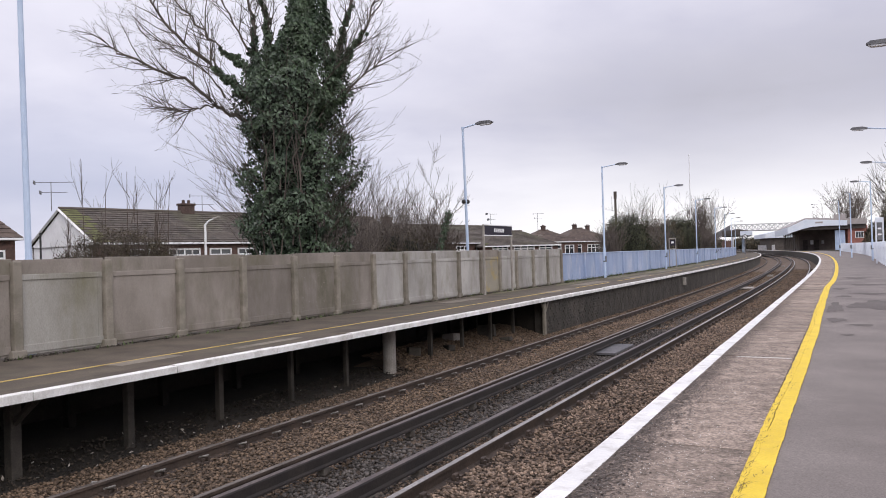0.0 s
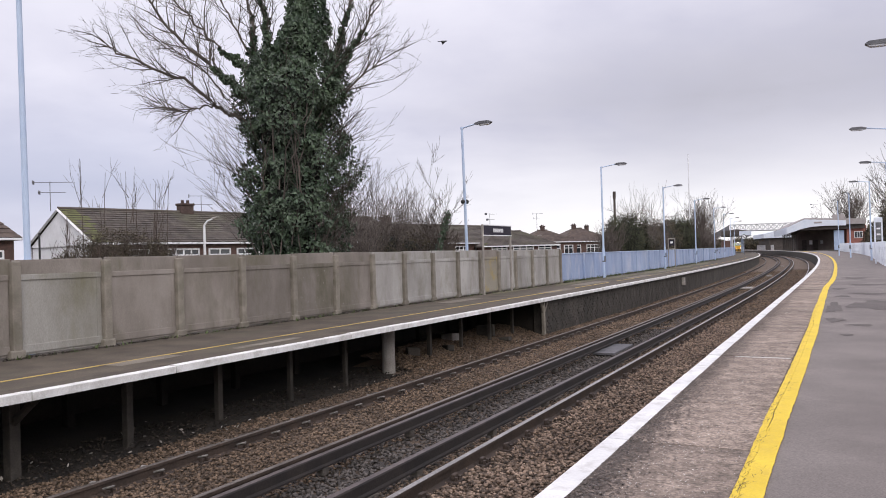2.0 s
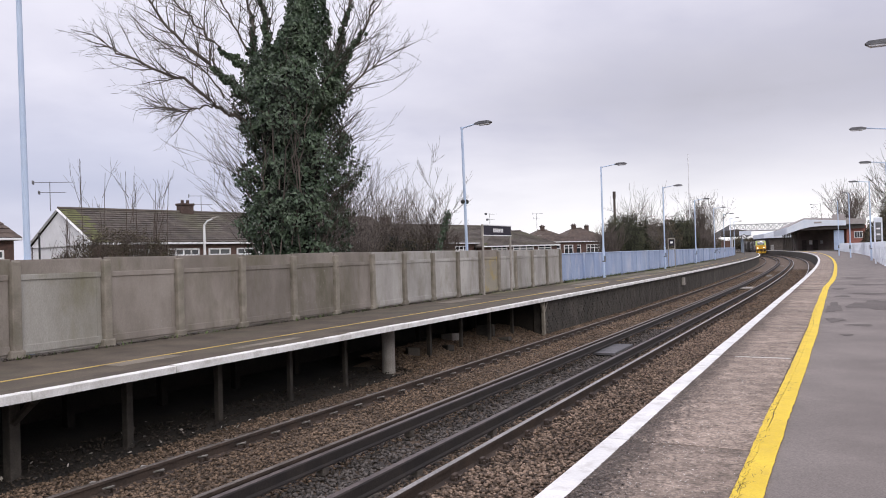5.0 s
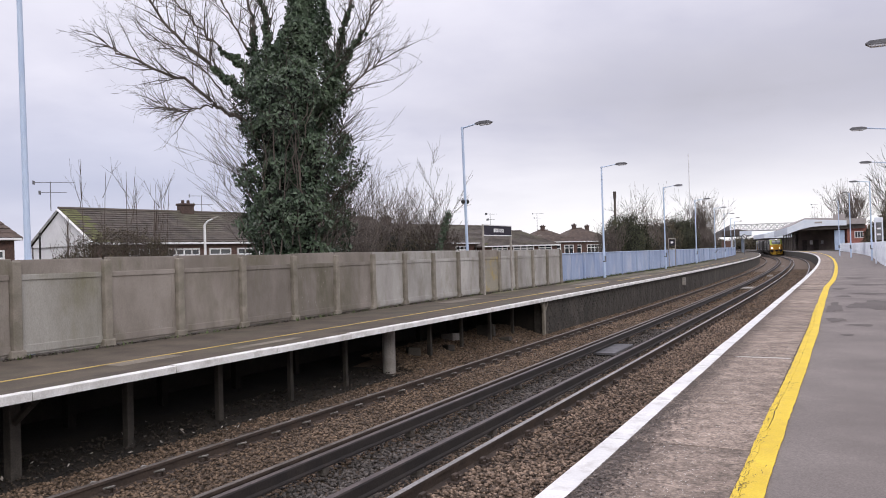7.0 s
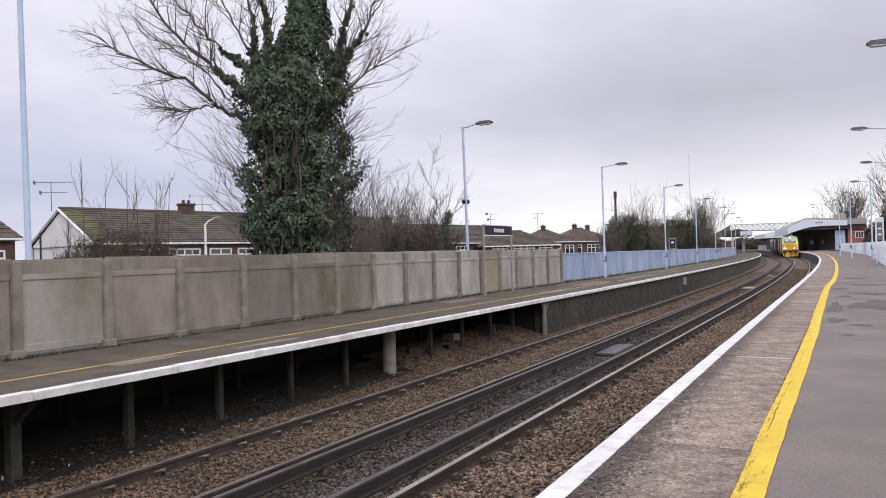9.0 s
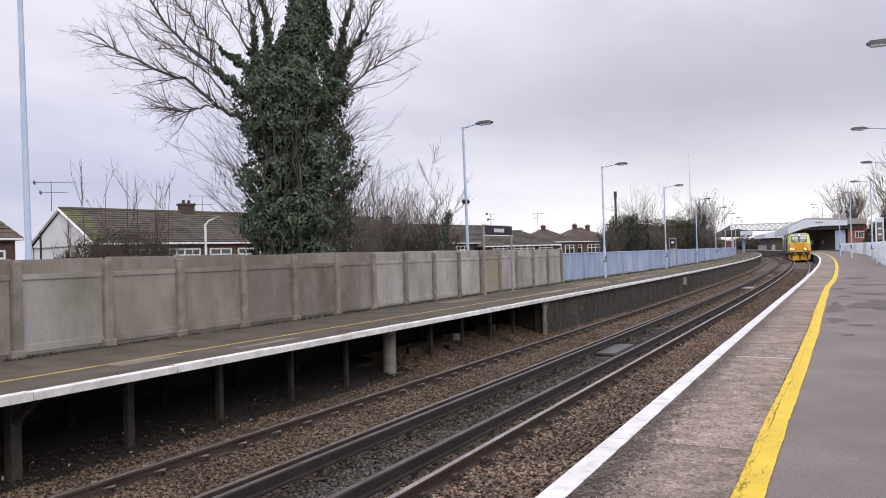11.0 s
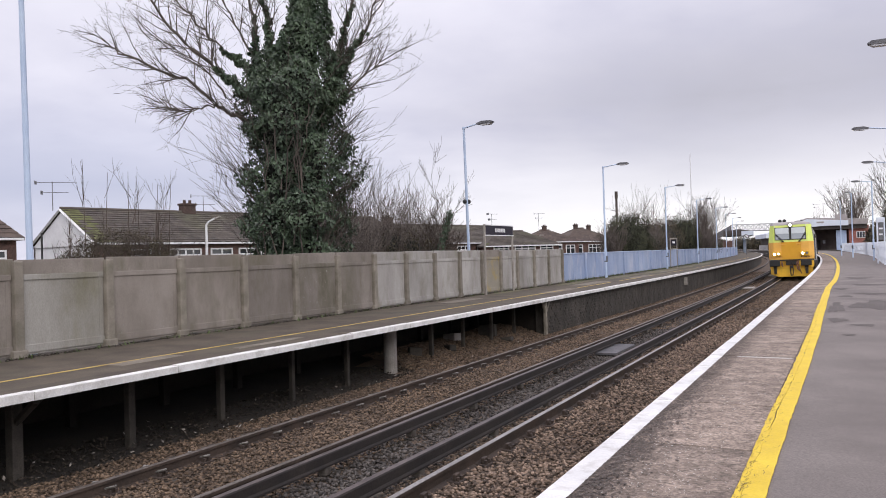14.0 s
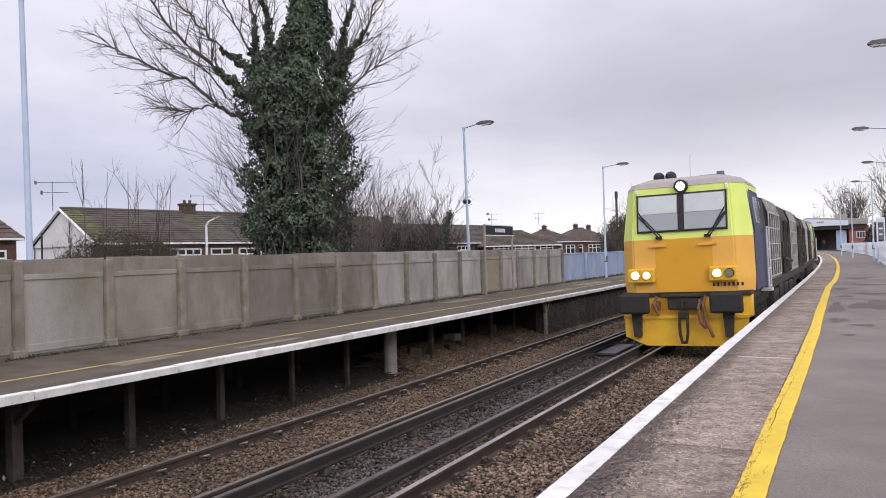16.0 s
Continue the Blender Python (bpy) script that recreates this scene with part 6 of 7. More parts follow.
    box(bm, (2.4, 13, 4.0), (0.14, 27, 1.0))
    part("fascia", bm, "fascia_white", c, "white fascia board")
    bm = bmesh.new()
    box(bm, (1.2, -0.1, 4.05), (2.3, 0.12, 0.95))
    part("end_fascia", bm, "fascia_white", c, "whitish blue end board")
    for k in range(4):
        bm = bmesh.new()
        rod(bm, (1.0, 2 + 7 * k, -0.15), (1.0, 2 + 7 * k, 3.7), 0.09, 0.09, 8)
        part("post", bm, "pale_blue", c)
    bm = bmesh.new()
    box(bm, (-2.6, 13, 1.2), (2.0, 26, 2.7))
    part("shelter", bm, "brick", c, "brown brick waiting shelter")
    # lattice footbridge across the line
    f = thing("footbridge", stand(212, 0, 0), "pale grey lattice girder footbridge across the tracks", "footbridge")
    x0, x1, z0, z1 = -10.5, 5.5, 5.25, 6.85
    for y in (0, 2.0):
        bm = bmesh.new()
        for zz in (z0, z1):
            box(bm, ((x0 + x1) / 2, y, zz), (x1 - x0, 0.18, 0.2))
        n = 12
        for k in range(n):
            a, c2 = x0 + (x1 - x0) * k / n, x0 + (x1 - x0) * (k + 1) / n
            rod(bm, (a, y, z0), (c2, y, z1), 0.06, n=5)
            rod(bm, (a, y, z1), (c2, y, z0), 0.06, n=5)
            rod(bm, (a, y, z0), (a, y, z1), 0.05, n=5)
        part("girder", bm, "galv", f, "pale lattice girder")
    bm = bmesh.new()
    box(bm, ((x0 + x1) / 2, 1.0, z0 - 0.1), (x1 - x0, 2.2, 0.12))
    part("deck", bm, "lamp_grey", f)
    for x in (x0 + 0.6, x1 - 0.6):
        bm = bmesh.new()
        for y in (0, 2.0):
            rod(bm, (x, y, -0.2), (x, y, z0), 0.16, 0.16, 8)
        part("column", bm, "galv", f)
    bm = bmesh.new()
    prism(bm, [(x0, z1), (x0 - 6.5, z0 - 2.0), (x0 - 6.5, z0 - 3.4), (x0, z0 - 0.2)], 0, 2.0)
    part("stair", bm, "lamp_grey", f, "grey stair flight")
    # second building beyond the footbridge
    c = thing("far_building", stand(236, -1.5, 0), "further station building with long pale canopy fascia", "station")
    bm = bmesh.new()
    prism(bm, [(-1.5, 3.4), (-1.5, 4.6), (3.0, 5.6), (9.0, 5.2), (9.0, 3.4)], 0, 30)
    part("roof", bm, "fascia_white", c, "pale canopy fascia and roof")
    # wall colour includes the shade below the canopy
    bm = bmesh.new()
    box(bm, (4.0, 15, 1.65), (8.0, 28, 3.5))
    part("wall", bm, "soffit", c, "walls coloured dark brown for their shade")
    for k, (s, o) in enumerate(((292, -7), (308, -9), (326, -12), (300, 16))):
        leafy("distant_scrub", on(s, o, -0.4), (5.0, 4.0, 2.7), 2200, 0.22, 170 + k, "brown winter scrub beyond the station", "bramble", "shrub")
    for k, (s, o, w, h) in enumerate(((246, 11.5, 2.6, 1.9), (258, 11, 3.0, 2.1), (272, 10.5, 3.0, 2.3), (340, -8.5, 4.5, 2.7), (355, -10, 4.5, 2.8), (372, -12, 5.0, 3.0), (352, -15, 5.0, 2.8), (112, -8.2, 1.7, 2.1), (125, -9.4, 2.0, 2.5), (133, -9.8, 2.0, 2.4))):
        leafy("distant_scrub", on(s, o, -0.4), (w, w * 0.7, h), 2600, 0.17, 190 + k, "brown winter scrub closing the view beyond the platform", "bramble", "shrub")
    # low walls and fences beyond
    t = thing("low_wall", stand(262, 6, -0.3), "red brick wall beside the line in the distance", "wall", kind="structure")
    bm = bmesh.new()
    box(bm, (-4.5, 0, 1.5), (7, 0.3, 3.0))
    part("wall", bm, "brick", t)
    t = thing("distant_fence", stand(232, -2.0, -0.05), "pale fence along the end of the near platform", "fence", kind="structure")
    for k in range(24):
        bm = bmesh.new()
        box(bm, (-0.05 * k, 1.4 * k, 0.75), (0.06, 1.25, 1.5))
        part("panel", bm, "galv", t)


# ---- the works train ----
def cab(v, flip=False):
    """Driving cab at local y 0 (front) to 2.7; for the rear cab it is mirrored to the other end."""
    E = (lambda y: 20.4 - y) if flip else (lambda y: y)

    def shell(name, lv, mat, label):
        """Lofted rings: each level is z, half width, half flat front, setback of front, setback of corner."""
        bm = bmesh.new()
        rings = []
        for z, w, fl, f0, f1 in lv:
            pts = [(-w, 2.7), (-w, f1), (-fl, f0), (fl, f0), (w, f1), (w, 2.7)]
            rings.append([bm.verts.new((x, E(y), z)) for x, y in pts])
        for a, b in zip(rings, rings[1:]):
            for i in range(6):
                bm.faces.new((a[i], a[(i + 1) % 6], b[(i + 1) % 6], b[i]))
        bm.faces.new(rings[0]), bm.faces.new(rings[-1])
        bmesh.ops.recalc_face_normals(bm, faces=bm.faces)
        bmesh.ops.bevel(bm, geom=[e for e in bm.edges if abs(e.verts[0].co.z - e.verts[1].co.z) > 0.05], offset=0.03, segments=2, affect="EDGES")
        return part(name, bm, mat, v, label)
    shell("cab_front", [(1.22, 1.33, 1.03, 0.02, 0.46), (1.5, 1.35, 1.04, 0.0, 0.44), (2.36, 1.34, 1.03, 0.0, 0.44)], "amber", "amber lower cab front")
    shell("cab_upper", [(2.36, 1.34, 1.03, 0.0, 0.44), (3.46, 1.22, 0.96, 0.15, 0.55)], "lime", "lime green upper cab")
    shell("cab_roof", [(3.46, 1.23, 0.97, 0.14, 0.55), (3.58, 1.14, 0.9, 0.25, 0.6), (3.67, 0.85, 0.68, 0.45, 0.8)], "roof_grey", "grey domed cab roof")
    if flip:
        return
    # darker centre panel and its fold lines
    bm = bmesh.new()
    box(bm, (0.02, 0.0, 1.79), (1.16, 0.012, 1.1))
    part("centre_panel", bm, "amber_deep", v, "deeper amber centre panel")
    lean = math.degrees(math.atan2(0.15, 1.10))
    ws = thing("windscreen")
    ws.parent = v
    bm = bmesh.new()
    box(bm, (0, 0.06, 2.91), (1.84, 0.06, 0.82), pose(0, 0, 0, -lean), bevel=0.012)
    part("surround", bm, "rubber", ws, "black rubber windscreen surround")
    for x in (-0.475, 0.475):
        bm = bmesh.new()
        box(bm, (x, 0.036, 2.91), (0.82, 0.04, 0.75), pose(0, 0, 0, -lean), bevel=0.01)
        part("pane", bm, "windscreen", ws, "windscreen glass with sky reflection in its grey-blue colour")
        # added pale strip: sky reflection painted on the upper half of the pane
        bm = bmesh.new()
        box(bm, (x, 0.054, 3.08), (0.78, 0.046, 0.37), pose(0, 0, 0, -lean), bevel=0.005)
        part("blind", bm, "blind", ws, "pale strip painting the sky reflection on the upper glass")
    for sx, tip in ((-0.46, -0.88), (0.52, 0.88)):
        bm = bmesh.new()
        rod(bm, (sx, -0.07, 2.40), (tip, -0.01, 2.86), 0.016, 0.014, 6)
        rod(bm, (sx + 0.06, -0.07, 2.40), (tip + 0.05, -0.01, 2.88), 0.014, 0.012, 6)
        rod(bm, (tip - 0.2 * (1 if tip > 0 else -1), -0.04, 2.62), (tip, 0.0, 2.96), 0.016, 0.014, 6)
        box(bm, (sx, -0.04, 2.39), (0.12, 0.07, 0.06))
        part("wiper", bm, "rubber", v)
        bm = bmesh.new()
        prism(bm, [(sx - 0.20, 2.24), (sx + 0.16, 2.26), (sx + 0.15, 2.20), (sx - 0.19, 2.19)], -0.05, 0.02)
        part("step", bm, "amber", v)
    # lamp clusters
    for x0, lit in ((-0.86, (True, True)), (0.80, (True, False))):
        cl = thing("headlamp_cluster")
        cl.parent = v
        bm = bmesh.new()
        box(bm, (x0, -0.05, 1.60), (0.56, 0.12, 0.30), bevel=0.03)
        part("housing", bm, "yellow_veh", cl)
        for dx, on_ in zip((-0.12, 0.12), lit):
            bm = bmesh.new()
            rod(bm, (x0 + dx, -0.135, 1.61), (x0 + dx, -0.09, 1.61), 0.075, 0.085, 18)
            part("headlamp", bm, ("lamp_warm" if x0 + dx < -0.6 and dx > 0 else "lamp_lit") if on_ else "lamp_off", cl, "lit white headlamp" if on_ else "unlit lamp lens")
            bm = bmesh.new()
            bmesh.ops.create_cone(bm, cap_ends=False, segments=18, radius1=0.10, radius2=0.09, depth=0.05, matrix=pose(x0 + dx, -0.115, 1.61, 90))
            part("lamp_rim", bm, "black", cl)
    bm = bmesh.new()
    x = 0.56
    for w in (0.07, 0.06, 0.02, 0.07, 0.06, 0.07, 0.06, 0.07):
        box(bm, (x + w / 2, -0.006, 1.38), (w * 0.62, 0.012, 0.072))
        x += w + 0.02
    part("number_bar", bm, "black", v, "row of small dark bars")
    tl = thing("top_lamp")
    tl.parent = v
    bm = bmesh.new()
    rod(bm, (0.02, 0.04, 3.45), (0.02, 0.3, 3.45), 0.14, 0.145, 22)
    part("case", bm, "black", tl)
    bm = bmesh.new()
    rod(bm, (0.02, 0.02, 3.45), (0.02, 0.06, 3.45), 0.08, 0.10, 22)
    part("lens", bm, "lamp_lit", tl, "lit round roof lamp")
    for x in (-0.92, 0.92):
        bm = bmesh.new()
        box(bm, (x, 0.12, 3.38), (0.05, 0.05, 0.10), bevel=0.01)
        part("clearance_lamp", bm, "sign_white", v)
    # horns, domes and vents on the roof
    for x in (-0.60, -0.34):
        bm = bmesh.new()
        ball(bm, (x, 0.95, 3.75), (0.12, 0.2, 0.12), 14, 9)
        rod(bm, (x, 0.95, 3.4), (x, 0.95, 3.78), 0.08, 0.08, 8)
        part("roof_dome", bm, "rubber", v, "black rounded roof unit")
    bm = bmesh.new()
    rod(bm, (0.70, 1.0, 3.4), (0.70, 1.0, 3.78), 0.10, 0.08, 10)
    box(bm, (0.52, 1.0, 3.70), (0.5, 0.1, 0.05))
    part("roof_vent", bm, "lamp_grey", v)
    # underframe beam, buffers, coupling, plough
    # solid dark box in place of the shadow gap below the cab
    bm = bmesh.new()
    box(bm, (0, 0.26, 1.19), (2.6, 0.5, 0.10), bevel=0.015)
    part("headstock_shadow_gap", bm, "chassis", v, "dark box drawn for the shadow gap below the cab")
    bm = bmesh.new()
    box(bm, (0, 0.22, 0.94), (2.60, 0.35, 0.46), bevel=0.02)
    part("buffer_beam", bm, "yellow_veh", v, "yellow buffer beam")
    for x in (-0.98, 0.86):
        bf = thing("buffer")
        bf.parent = v
        bm = bmesh.new()
        rod(bm, (x, -0.30, 1.02), (x, 0.1, 1.02), 0.13, 0.17, 14)
        part("shank", bm, "chassis", bf)
        bm = bmesh.new()
        box(bm, (x, -0.33, 1.02), (0.64, 0.09, 0.42), bevel=0.05)
        part("pad", bm, "rubber", bf, "wide black buffer pad")
        bm = bmesh.new()
        prism(bm, [(x - 0.1, 0.85), (x + 0.12, 0.85), (x + 0.09, 0.32), (x - 0.06, 0.32)], -0.22, -0.02)
        part("bracket", bm, "chassis", bf)
    cp = thing("coupling")
    cp.parent = v
    bm = bmesh.new()
    box(bm, (-0.02, -0.05, 1.02), (0.62, 0.22, 0.28), bevel=0.03)
    box(bm, (-0.02, -0.12, 1.17), (0.86, 0.16, 0.07), bevel=0.02)
    part("draw_box", bm, "chassis", cp)
    bm = bmesh.new()
    rod(bm, (0, -0.1, 1.05), (0, -0.38, 1.05), 0.05, 0.045, 8)
    rod(bm, (0, -0.38, 1.08), (0, -0.40, 0.92), 0.05, 0.03, 8)
    box(bm, (0.0, -0.22, 0.78), (0.20, 0.12, 0.16), bevel=0.02)
    part("hook", bm, "rubber", cp, "black coupling hook")
    bm = bmesh.new()
    for k, (dx, dy) in enumerate(((-0.07, 0), (0.07, 0))):
        pts = [(dx, -0.24, 0.8), (dx * 1.15, -0.26, 0.6), (dx * 1.1, -0.27, 0.4), (dx * 0.6, -0.27, 0.22)]
        for a, b in zip(pts, pts[1:]):
            rod(bm, a, b, 0.032, 0.03, 8)
    rod(bm, (-0.06, -0.27, 0.22), (0.06, -0.27, 0.22), 0.03, 0.03, 8)
    part("link_chain", bm, "rubber", cp)
    for pts in ([(0.42, -0.1, 1.15), (0.40, -0.22, 0.95), (0.46, -0.25, 0.6), (0.56, -0.24, 0.35)], [(-0.56, -0.1, 1.15), (-0.60, -0.2, 1.0), (-0.52, -0.22, 0.80)], [(0.33, -0.1, 1.12), (0.30, -0.24, 0.9), (0.34, -0.26, 0.62), (0.42, -0.22, 0.52)]):
        bm = bmesh.new()
        for a, b in zip(pts, pts[1:]):
            rod(bm, a, b, 0.034, 0.032, 8)
            ball(bm, b, (0.038, 0.038, 0.038), 8, 6)
        part("brake_hose", bm, "rust", v, "rusty brown brake hose")
    for x, w, z0, h in ((-0.56, 0.1, 0.96, 0.2), (0.34, 0.12, 1.0, 0.22)):
        bm = bmesh.new()
        box(bm, (x, -0.03, z0), (w, 0.16, h), bevel=0.02)
        rod(bm, (x, -0.12, z0 + 0.02), (x, -0.2, z0 + 0.02), 0.04, 0.035, 8)
        part("hose_cock", bm, "rust", v, "rusty pipe cock")
    bm = bmesh.new()
    prism(bm, [(-1.24, 0.72), (1.24, 0.72), (1.24, 0.30), (0.95, 0.13), (-0.80, 0.13), (-1.24, 0.32)], -0.12, -0.04)
    prism(bm, [(-1.26, 0.76), (1.26, 0.76), (1.26, 0.70), (-1.26, 0.70)], -0.15, 0.15)
    part("snow_plough", bm, "yellow_veh", v, "yellow plough plate with dirty streaks")


def bogie(v, y):
    b = thing("bogie")
    b.parent = v
    for dy in (-0.95, 0.95):
        bm = bmesh.new()
        for x in (-0.7525, 0.7525):
            rod(bm, (x - 0.065, y + dy, 0.42), (x + 0.065, y + dy, 0.42), 0.42, 0.42, 24)
        rod(bm, (-0.95, y + dy, 0.42), (0.95, y + dy, 0.42), 0.09, 0.09, 10)
        part("wheelset", bm, "chassis", b)
    bm = bmesh.new()
    for x in (-1.0, 1.0):
        prism(bm, [(y - 1.5, 0.5), (y - 1.35, 0.72), (y + 1.35, 0.72), (y + 1.5, 0.5), (y + 0.5, 0.42), (y - 0.5, 0.42)], x - 0.07, x + 0.07, "x")
        for dy in (-0.95, 0.95):
            box(bm, (x, y + dy, 0.46), (0.2, 0.3, 0.28), bevel=0.03)
        for k in (-0.25, 0.25):
            rod(bm, (x, y + k, 0.4), (x, y + k, 0.8), 0.09, 0.09, 10)
    part("frame", bm, "chassis", b)


def works_vehicle(front):
    v = thing("works_rail_vehicle", label="amber and lime railway maintenance vehicle with black tanks, headlamps lit" if front else "trailing railway maintenance vehicle with black tanks and lime cab", category="train")
    cab(v, flip=not front)
    Y = (lambda y: y) if front else (lambda y: 20.4 - y)
    # cab sides in navy with door and window
    sd = thing("cab_side")
    sd.parent = v
    for x in (-1.0, 1.0):
        bm = bmesh.new()
        box(bm, (x * 1.345, Y(1.68), 1.82), (0.04, 2.2, 1.2), bevel=0.01)
        part("panel", bm, "navy", sd, "navy blue cab side")
        bm = bmesh.new()
        box(bm, (x * 1.265, Y(1.82), 2.88), (0.05, 1.72, 0.94), pose(0, 0, 0, 0, -6.4 * x, 0), bevel=0.01)
        part("upper_panel", bm, "navy", sd)
        bm = bmesh.new()
        box(bm, (x * 1.272, Y(0.80), 2.84), (0.05, 0.24, 0.94), pose(0, 0, 0, 0, -6.4 * x, 0), bevel=0.02)
        part("quarter_window", bm, "window", sd, "dark side window")
        bm = bmesh.new()
        box(bm, (x * 1.285, Y(1.75), 2.92), (0.05, 0.62, 0.58), pose(0, 0, 0, 0, -6.4 * x, 0), bevel=0.02)
        part("door_window", bm, "windscreen", sd)
        bm = bmesh.new()
        for yy in (2.45, 2.95):
            rod(bm, (x * 1.42, Y(yy), 1.15), (x * 1.42, Y(yy), 2.55), 0.025, n=6)
        for zz in (1.2, 1.6, 2.05, 2.55):
            rod(bm, (x * 1.42, Y(2.45), zz), (x * 1.42, Y(2.95), zz), 0.022, n=6)
        box(bm, (x * 1.36, Y(2.7), 1.12), (0.22, 0.6, 0.05))
        part("handrail_gate", bm, "galv", sd, "white tubular handrail gate")
    # flat deck and modules
    bm = bmesh.new()
    box(bm, (0, 10.2, 1.12), (2.5, 19.2, 0.22), bevel=0.02)
    for x in (-1.05, 1.05):
        box(bm, (x, 10.2, 0.92), (0.16, 18.6, 0.3))
    part("underframe", bm, "chassis", v, "grimy black underframe")
    for yy, ln, hh in ((6.3, 1.6, 0.45), (8.2, 1.3, 0.55), (10.0, 1.4, 0.5), (12.2, 1.8, 0.45), (14.0, 1.0, 0.5)):
        for x in (-1.0, 1.0):
            bm = bmesh.new()
            box(bm, (x, yy, 0.72), (0.5, ln, hh), bevel=0.03)
            part("equipment_box", bm, "chassis", v)
    bm = bmesh.new()
    prism(bm, [(-1.18, 1.25), (1.18, 1.25), (1.22, 2.5), (1.14, 3.3), (0.8, 3.55), (-0.8, 3.55), (-1.14, 3.3), (-1.22, 2.5)], min(Y(2.75), Y(4.75)), max(Y(2.75), Y(4.75)))
    em = part("engine_module", bm, "tank", v, "grimy dark engine compartment")
    for x in (-1, 1):
        for k in range(7):
            bm = bmesh.new()
            box(bm, (x * 1.225, Y(4.2), 1.55 + 0.13 * k), (0.05, 0.9, 0.05), pose(0, 0, 0, 0, 25 * x, 0))
            part("louvre", bm, "chassis", em)
        bm = bmesh.new()
        ball(bm, (x * 1.02, Y(3.35), 3.05), (0.2, 0.3, 0.32), 12, 8)
        rod(bm, (x * 1.12, Y(3.75), 2.3), (x * 1.0, Y(3.75), 3.45), 0.11, 0.1, 10)
        rod(bm, (x * 1.12, Y(3.75), 2.3), (x * 1.2, Y(3.1), 1.9), 0.09, 0.09, 10)
        part("exhaust_lagging", bm, "galv", em, "pale lagged exhaust pipe")
    for y0, ln, caged in ((6.7, 3.2, True), (10.6, 3.4, False), (14.6, 3.2, True), (17.9, 2.2, False)):
        tk = thing("tank_module")
        tk.parent = v
        yc = Y(y0)
        bm = bmesh.new()
        prism(bm, [(-1.12, 1.28), (1.12, 1.28), (1.22, 1.6), (1.22, 3.0), (1.08, 3.38), (0.75, 3.54), (-0.75, 3.54), (-1.08, 3.38), (-1.22, 3.0), (-1.22, 1.6)], yc - ln / 2 + 0.12, yc + ln / 2 - 0.12)
        part("tank", bm, "tank", tk, "black treatment fluid tank")
        for x in (-1, 1) if caged else ():
            bm = bmesh.new()
            n = int(ln / 0.55)
            for k in range(n + 1):
                yy = yc - ln / 2 + ln * k / n
                rod(bm, (x * 1.25, yy, 1.3), (x * 1.25, yy, 3.0), 0.02, n=6)
                rod(bm, (x * 1.25, yy, 3.0), (x * 1.12, yy, 3.38), 0.02, n=6)
                rod(bm, (x * 1.25, yy, 1.3), (x * 1.1, yy, 1.02), 0.02, n=6)
            for zz in (1.32, 1.75, 2.18, 2.6, 3.0):
                box(bm, (x * 1.25, yc, zz), (0.03, ln, 0.035))
            part("cage", bm, "cage", tk, "pale tubular cage frame")
        if not caged:
            bm = bmesh.new()
            for k in range(4):
                yy = yc - ln / 2 + ln * (k + 0.5) / 4
                rod(bm, (1.26, yy, 1.3), (1.26, yy, 1.3 + 1.6 * (0.5 + 0.5 * (k % 2))), 0.05 + 0.02 * (k % 3), n=8)
                box(bm, (1.2, yy, 2.0 + 0.3 * (k % 2)), (0.16, 0.4, 0.5), bevel=0.03)
            rod(bm, (1.29, yc - ln / 2, 1.75), (1.29, yc + ln / 2, 1.6), 0.05, n=8)
            part("pipework", bm, "chassis", tk, "dark pipes, valves and cabinets")
    for yy in (4.0, 16.4):
        bogie(v, yy)
    for x in (-0.98, 0.98):
        bm = bmesh.new()
        yb = 20.4 if front else 0.0
        rod(bm, (x, yb - 0.2, 1.02), (x, yb + (0.25 if front else -0.2), 1.02), 0.15, 0.2, 12)
        part("rear_buffer", bm, "rubber", v)
    return v


def bird():
    b = thing("bird", label="small dark bird in flight", category="bird")
    bm = bmesh.new()
    ball(bm, (0, 0, 0), (0.045, 0.13, 0.045), 10, 8)
    ball(bm, (0, 0.13, 0.02), (0.032, 0.042, 0.032), 8, 6)
    rod(bm, (0, 0.16, 0.018), (0, 0.20, 0.014), 0.009, 0.002, 6)
    bmesh.ops.scale(bm, vec=(0.62, 0.62, 0.62), verts=bm.verts)
    part("body", bm, "bird", b, smooth=True)
    bm = bmesh.new()
    prism(bm, [(-0.02, -0.10), (0.02, -0.10), (0.05, -0.25), (-0.05, -0.25)], -0.004, 0.004, "z")
    bmesh.ops.scale(bm, vec=(0.62, 0.62, 0.62), verts=bm.verts)
    part("tail", bm, "bird", b)
    wings = []
    for x in (-1, 1):
        bm = bmesh.new()
        prism(bm, [(0, 0.07), (x * 0.12, 0.09), (x * 0.26, -0.02), (x * 0.14, -0.06), (0, -0.07)], -0.005, 0.005, "z")
        bmesh.ops.scale(bm, vec=(0.62, 0.62, 0.62), verts=bm.verts)
        wings.append(part("wing", bm, "bird", b))
    return b, wings


# ---- build ----
ground()
trackbed()
railway_track("railway_track_near", 0.765, ZR + CANT, ZR, 2.64, ZR + 0.07, "railway track on timber sleepers with a conductor rail")
railway_track("railway_track_far", U, ZL + CANL, ZL, U - 0.37, ZL + CANL + 0.076, "railway track on timber sleepers with a conductor rail beyond the first")
cable_cover()
lamps()
houses()
plants()
name_board()
station()
lead, trail = works_vehicle(True), works_vehicle(False)
birds = [bird(), bird()]
near_fence()
blue_fence()
fence_tufts()
concrete_fence()
far_platform()
near_platform()


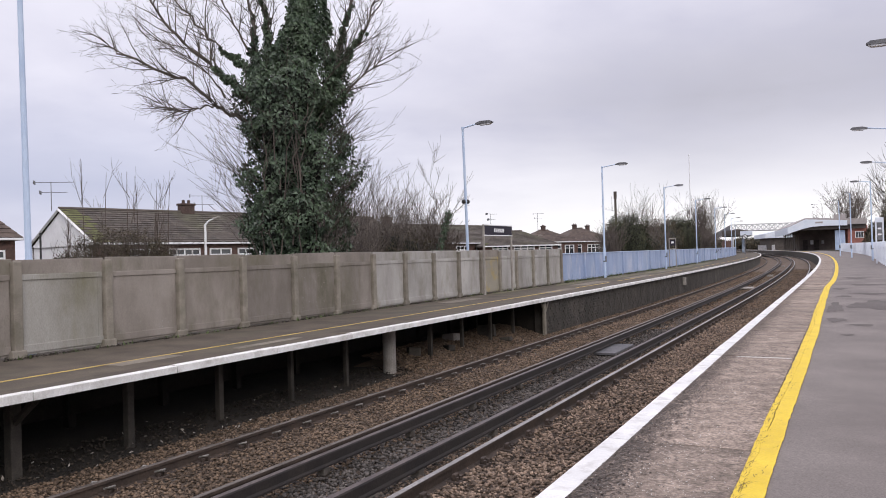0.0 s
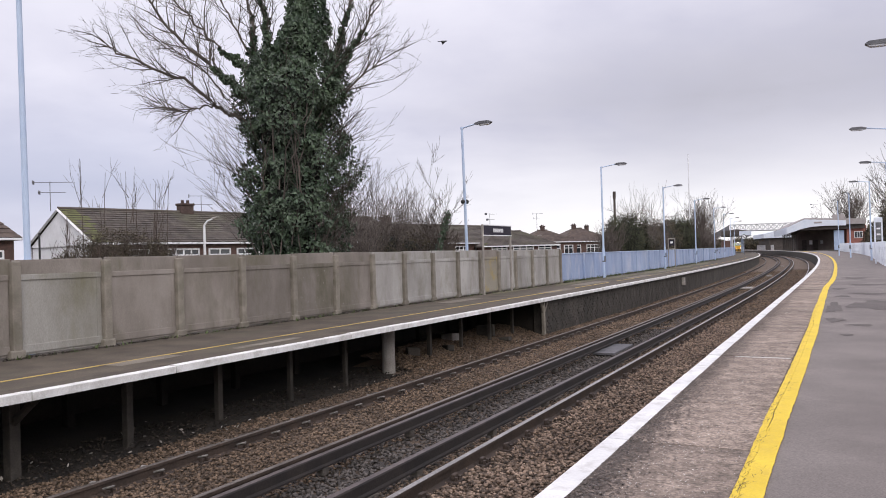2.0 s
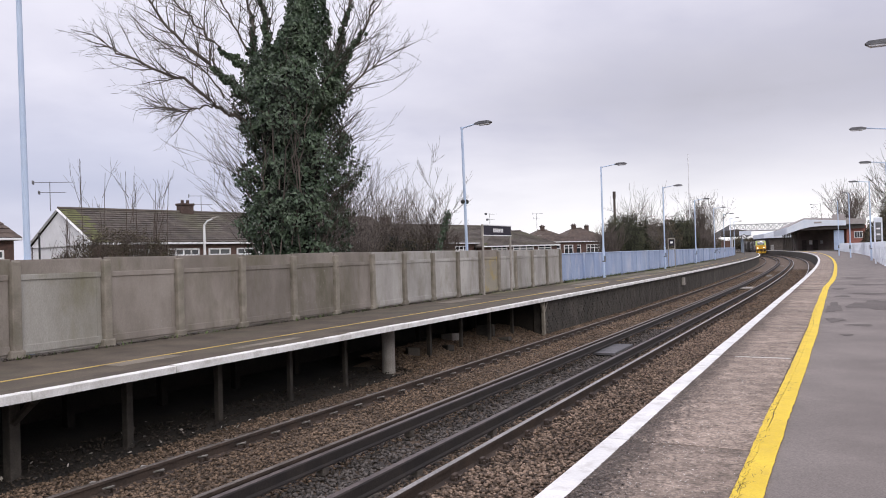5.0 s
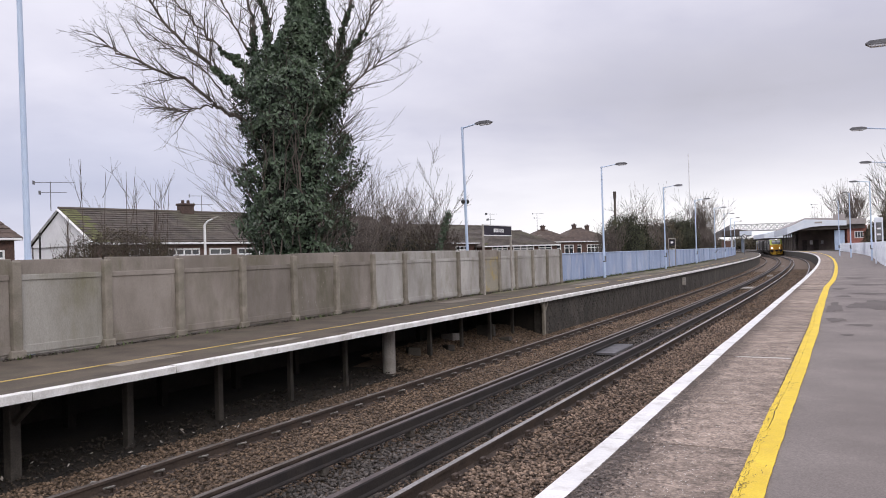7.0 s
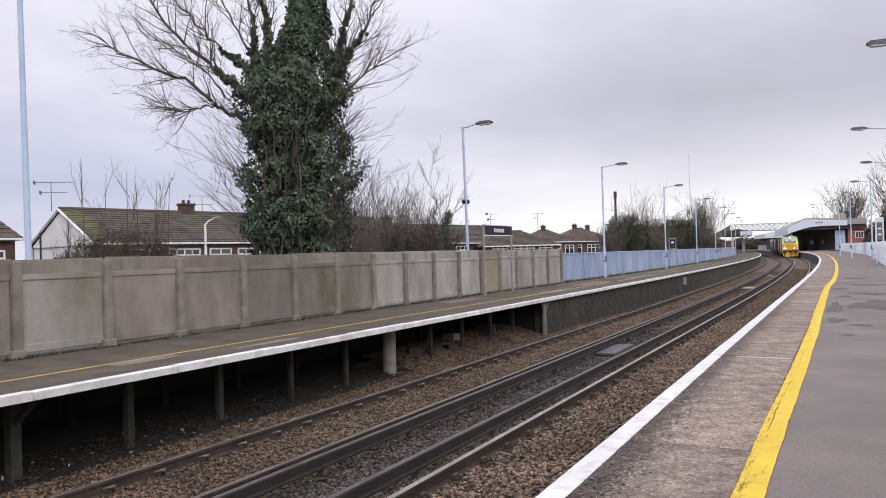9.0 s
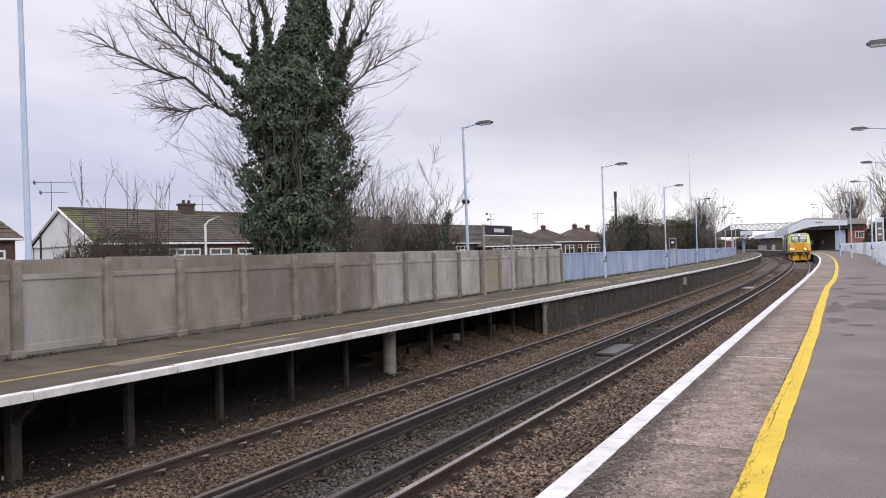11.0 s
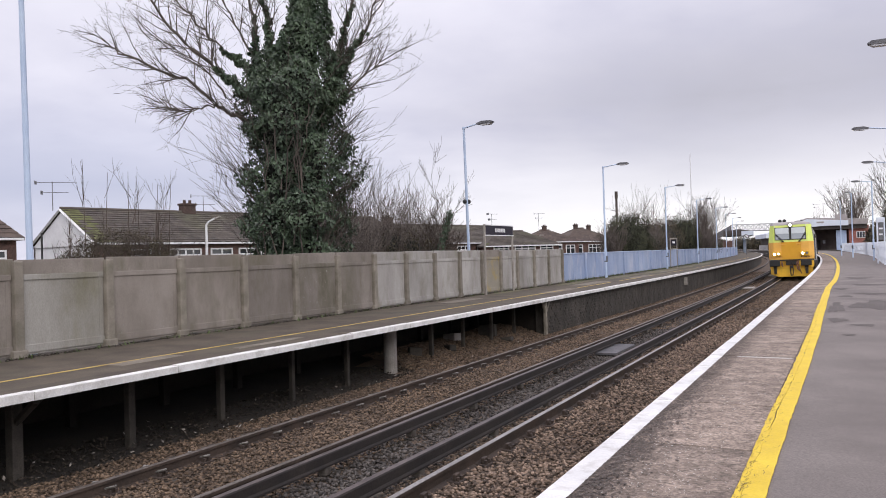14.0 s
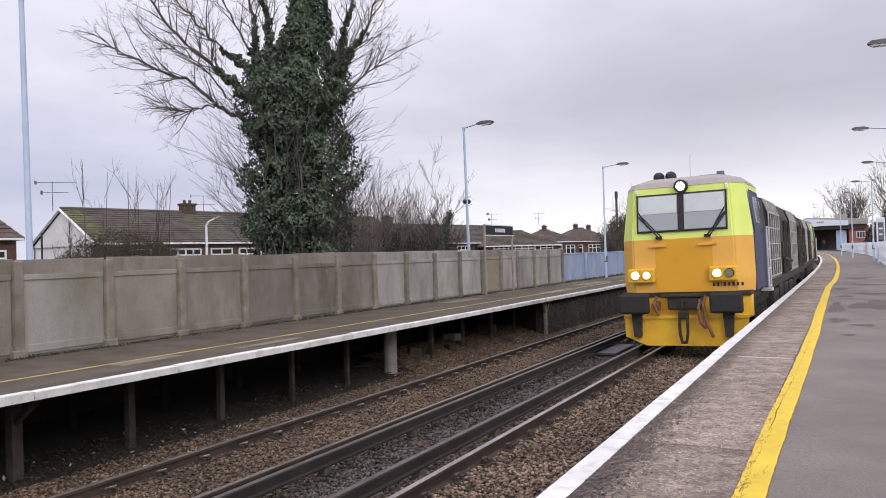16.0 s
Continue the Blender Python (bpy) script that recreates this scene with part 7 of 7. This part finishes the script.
def rail_pose(s):
    """Pose of a vehicle whose front stands at s, from its two bogies."""
    z = ZR + CANT / 2
    a, b = on(s + 4.0, 1.57, z), on(s + 16.4, 1.5175, z)
    d = (b - a).normalized()
    side = Vector((d.y, -d.x, 0)).normalized()
    side = (side + Vector((0, 0, CANT / 1.505))).normalized()
    upv = side.cross(d).normalized()
    m = Matrix((side, d, upv)).transposed().to_4x4()
    return Matrix.Translation(a - d * 4.0) @ m


def motions():
    times = [0.5 * i for i in range(33)]
    dist = lambda t: 16.53 + 18.80 * (16 - t) + 0.0413 * (16 - t) ** 2
    walk(lead, [(t, rail_pose(dist(t))) for t in times])
    walk(trail, [(t, rail_pose(dist(t) + 20.75)) for t in times])
    # two birds leave the ivy tree one after the other
    paths = ([(0, -2.9, 21.6, 5.6), (1.2, -2.75, 21.6, 5.8), (1.3, -2.65, 21.9, 6.35), (1.7, -1.3, 22.2, 6.97), (2.0, 0.2, 22.4, 7.46), (2.5, 2.78, 22.6, 8.4), (3.0, 6.0, 23, 9.6), (4.5, 18, 25, 14), (8, 60, 40, 25), (16, 160, 60, 45)],
             [(0, -2.6, 21.2, 5.4), (13.9, -2.6, 21.2, 5.5), (14.1, -2.55, 21.3, 5.8), (14.3, -1.36, 21.9, 5.2), (14.5, 0.41, 22.7, 4.38), (14.8, 4.35, 25.0, 2.85), (15.2, 9.5, 40.0, 2.9), (15.6, 12.6, 51.8, 2.9), (16, 12.7, 52.0, 2.9)])
    spans = ((1.2, 4.4), (14.0, 15.5))
    for (b, wings), rows, span in zip(birds, paths, spans):
        keyed = []
        for i, (t, x, y, z) in enumerate(rows):
            q, p = rows[min(i + 1, len(rows) - 1)], rows[max(i - 1, 0)]
            d = Vector((q[1] - p[1], q[2] - p[2], 0))
            d = d if d.length > 0.2 else Vector((1, 0.3, 0))
            keyed.append((t, Matrix.Translation((x, y, z)) @ Matrix.Rotation(math.atan2(-d.x, d.y), 4, "Z")))
        walk(b, keyed)
        for sgn, w in zip((-1, 1), wings):
            flap = [(0, pose(0, 0, 0.02, 0, 20 * sgn))]
            t, k = span[0], 0
            while t < span[1]:
                flap.append((t, pose(0, 0, 0.02, 0, (-38 if k % 2 else 28) * sgn)))
                t, k = t + 0.1, k + 1
            flap.append((16, pose(0, 0, 0.02, 0, 10 * sgn)))
            walk(w, flap)


motions()
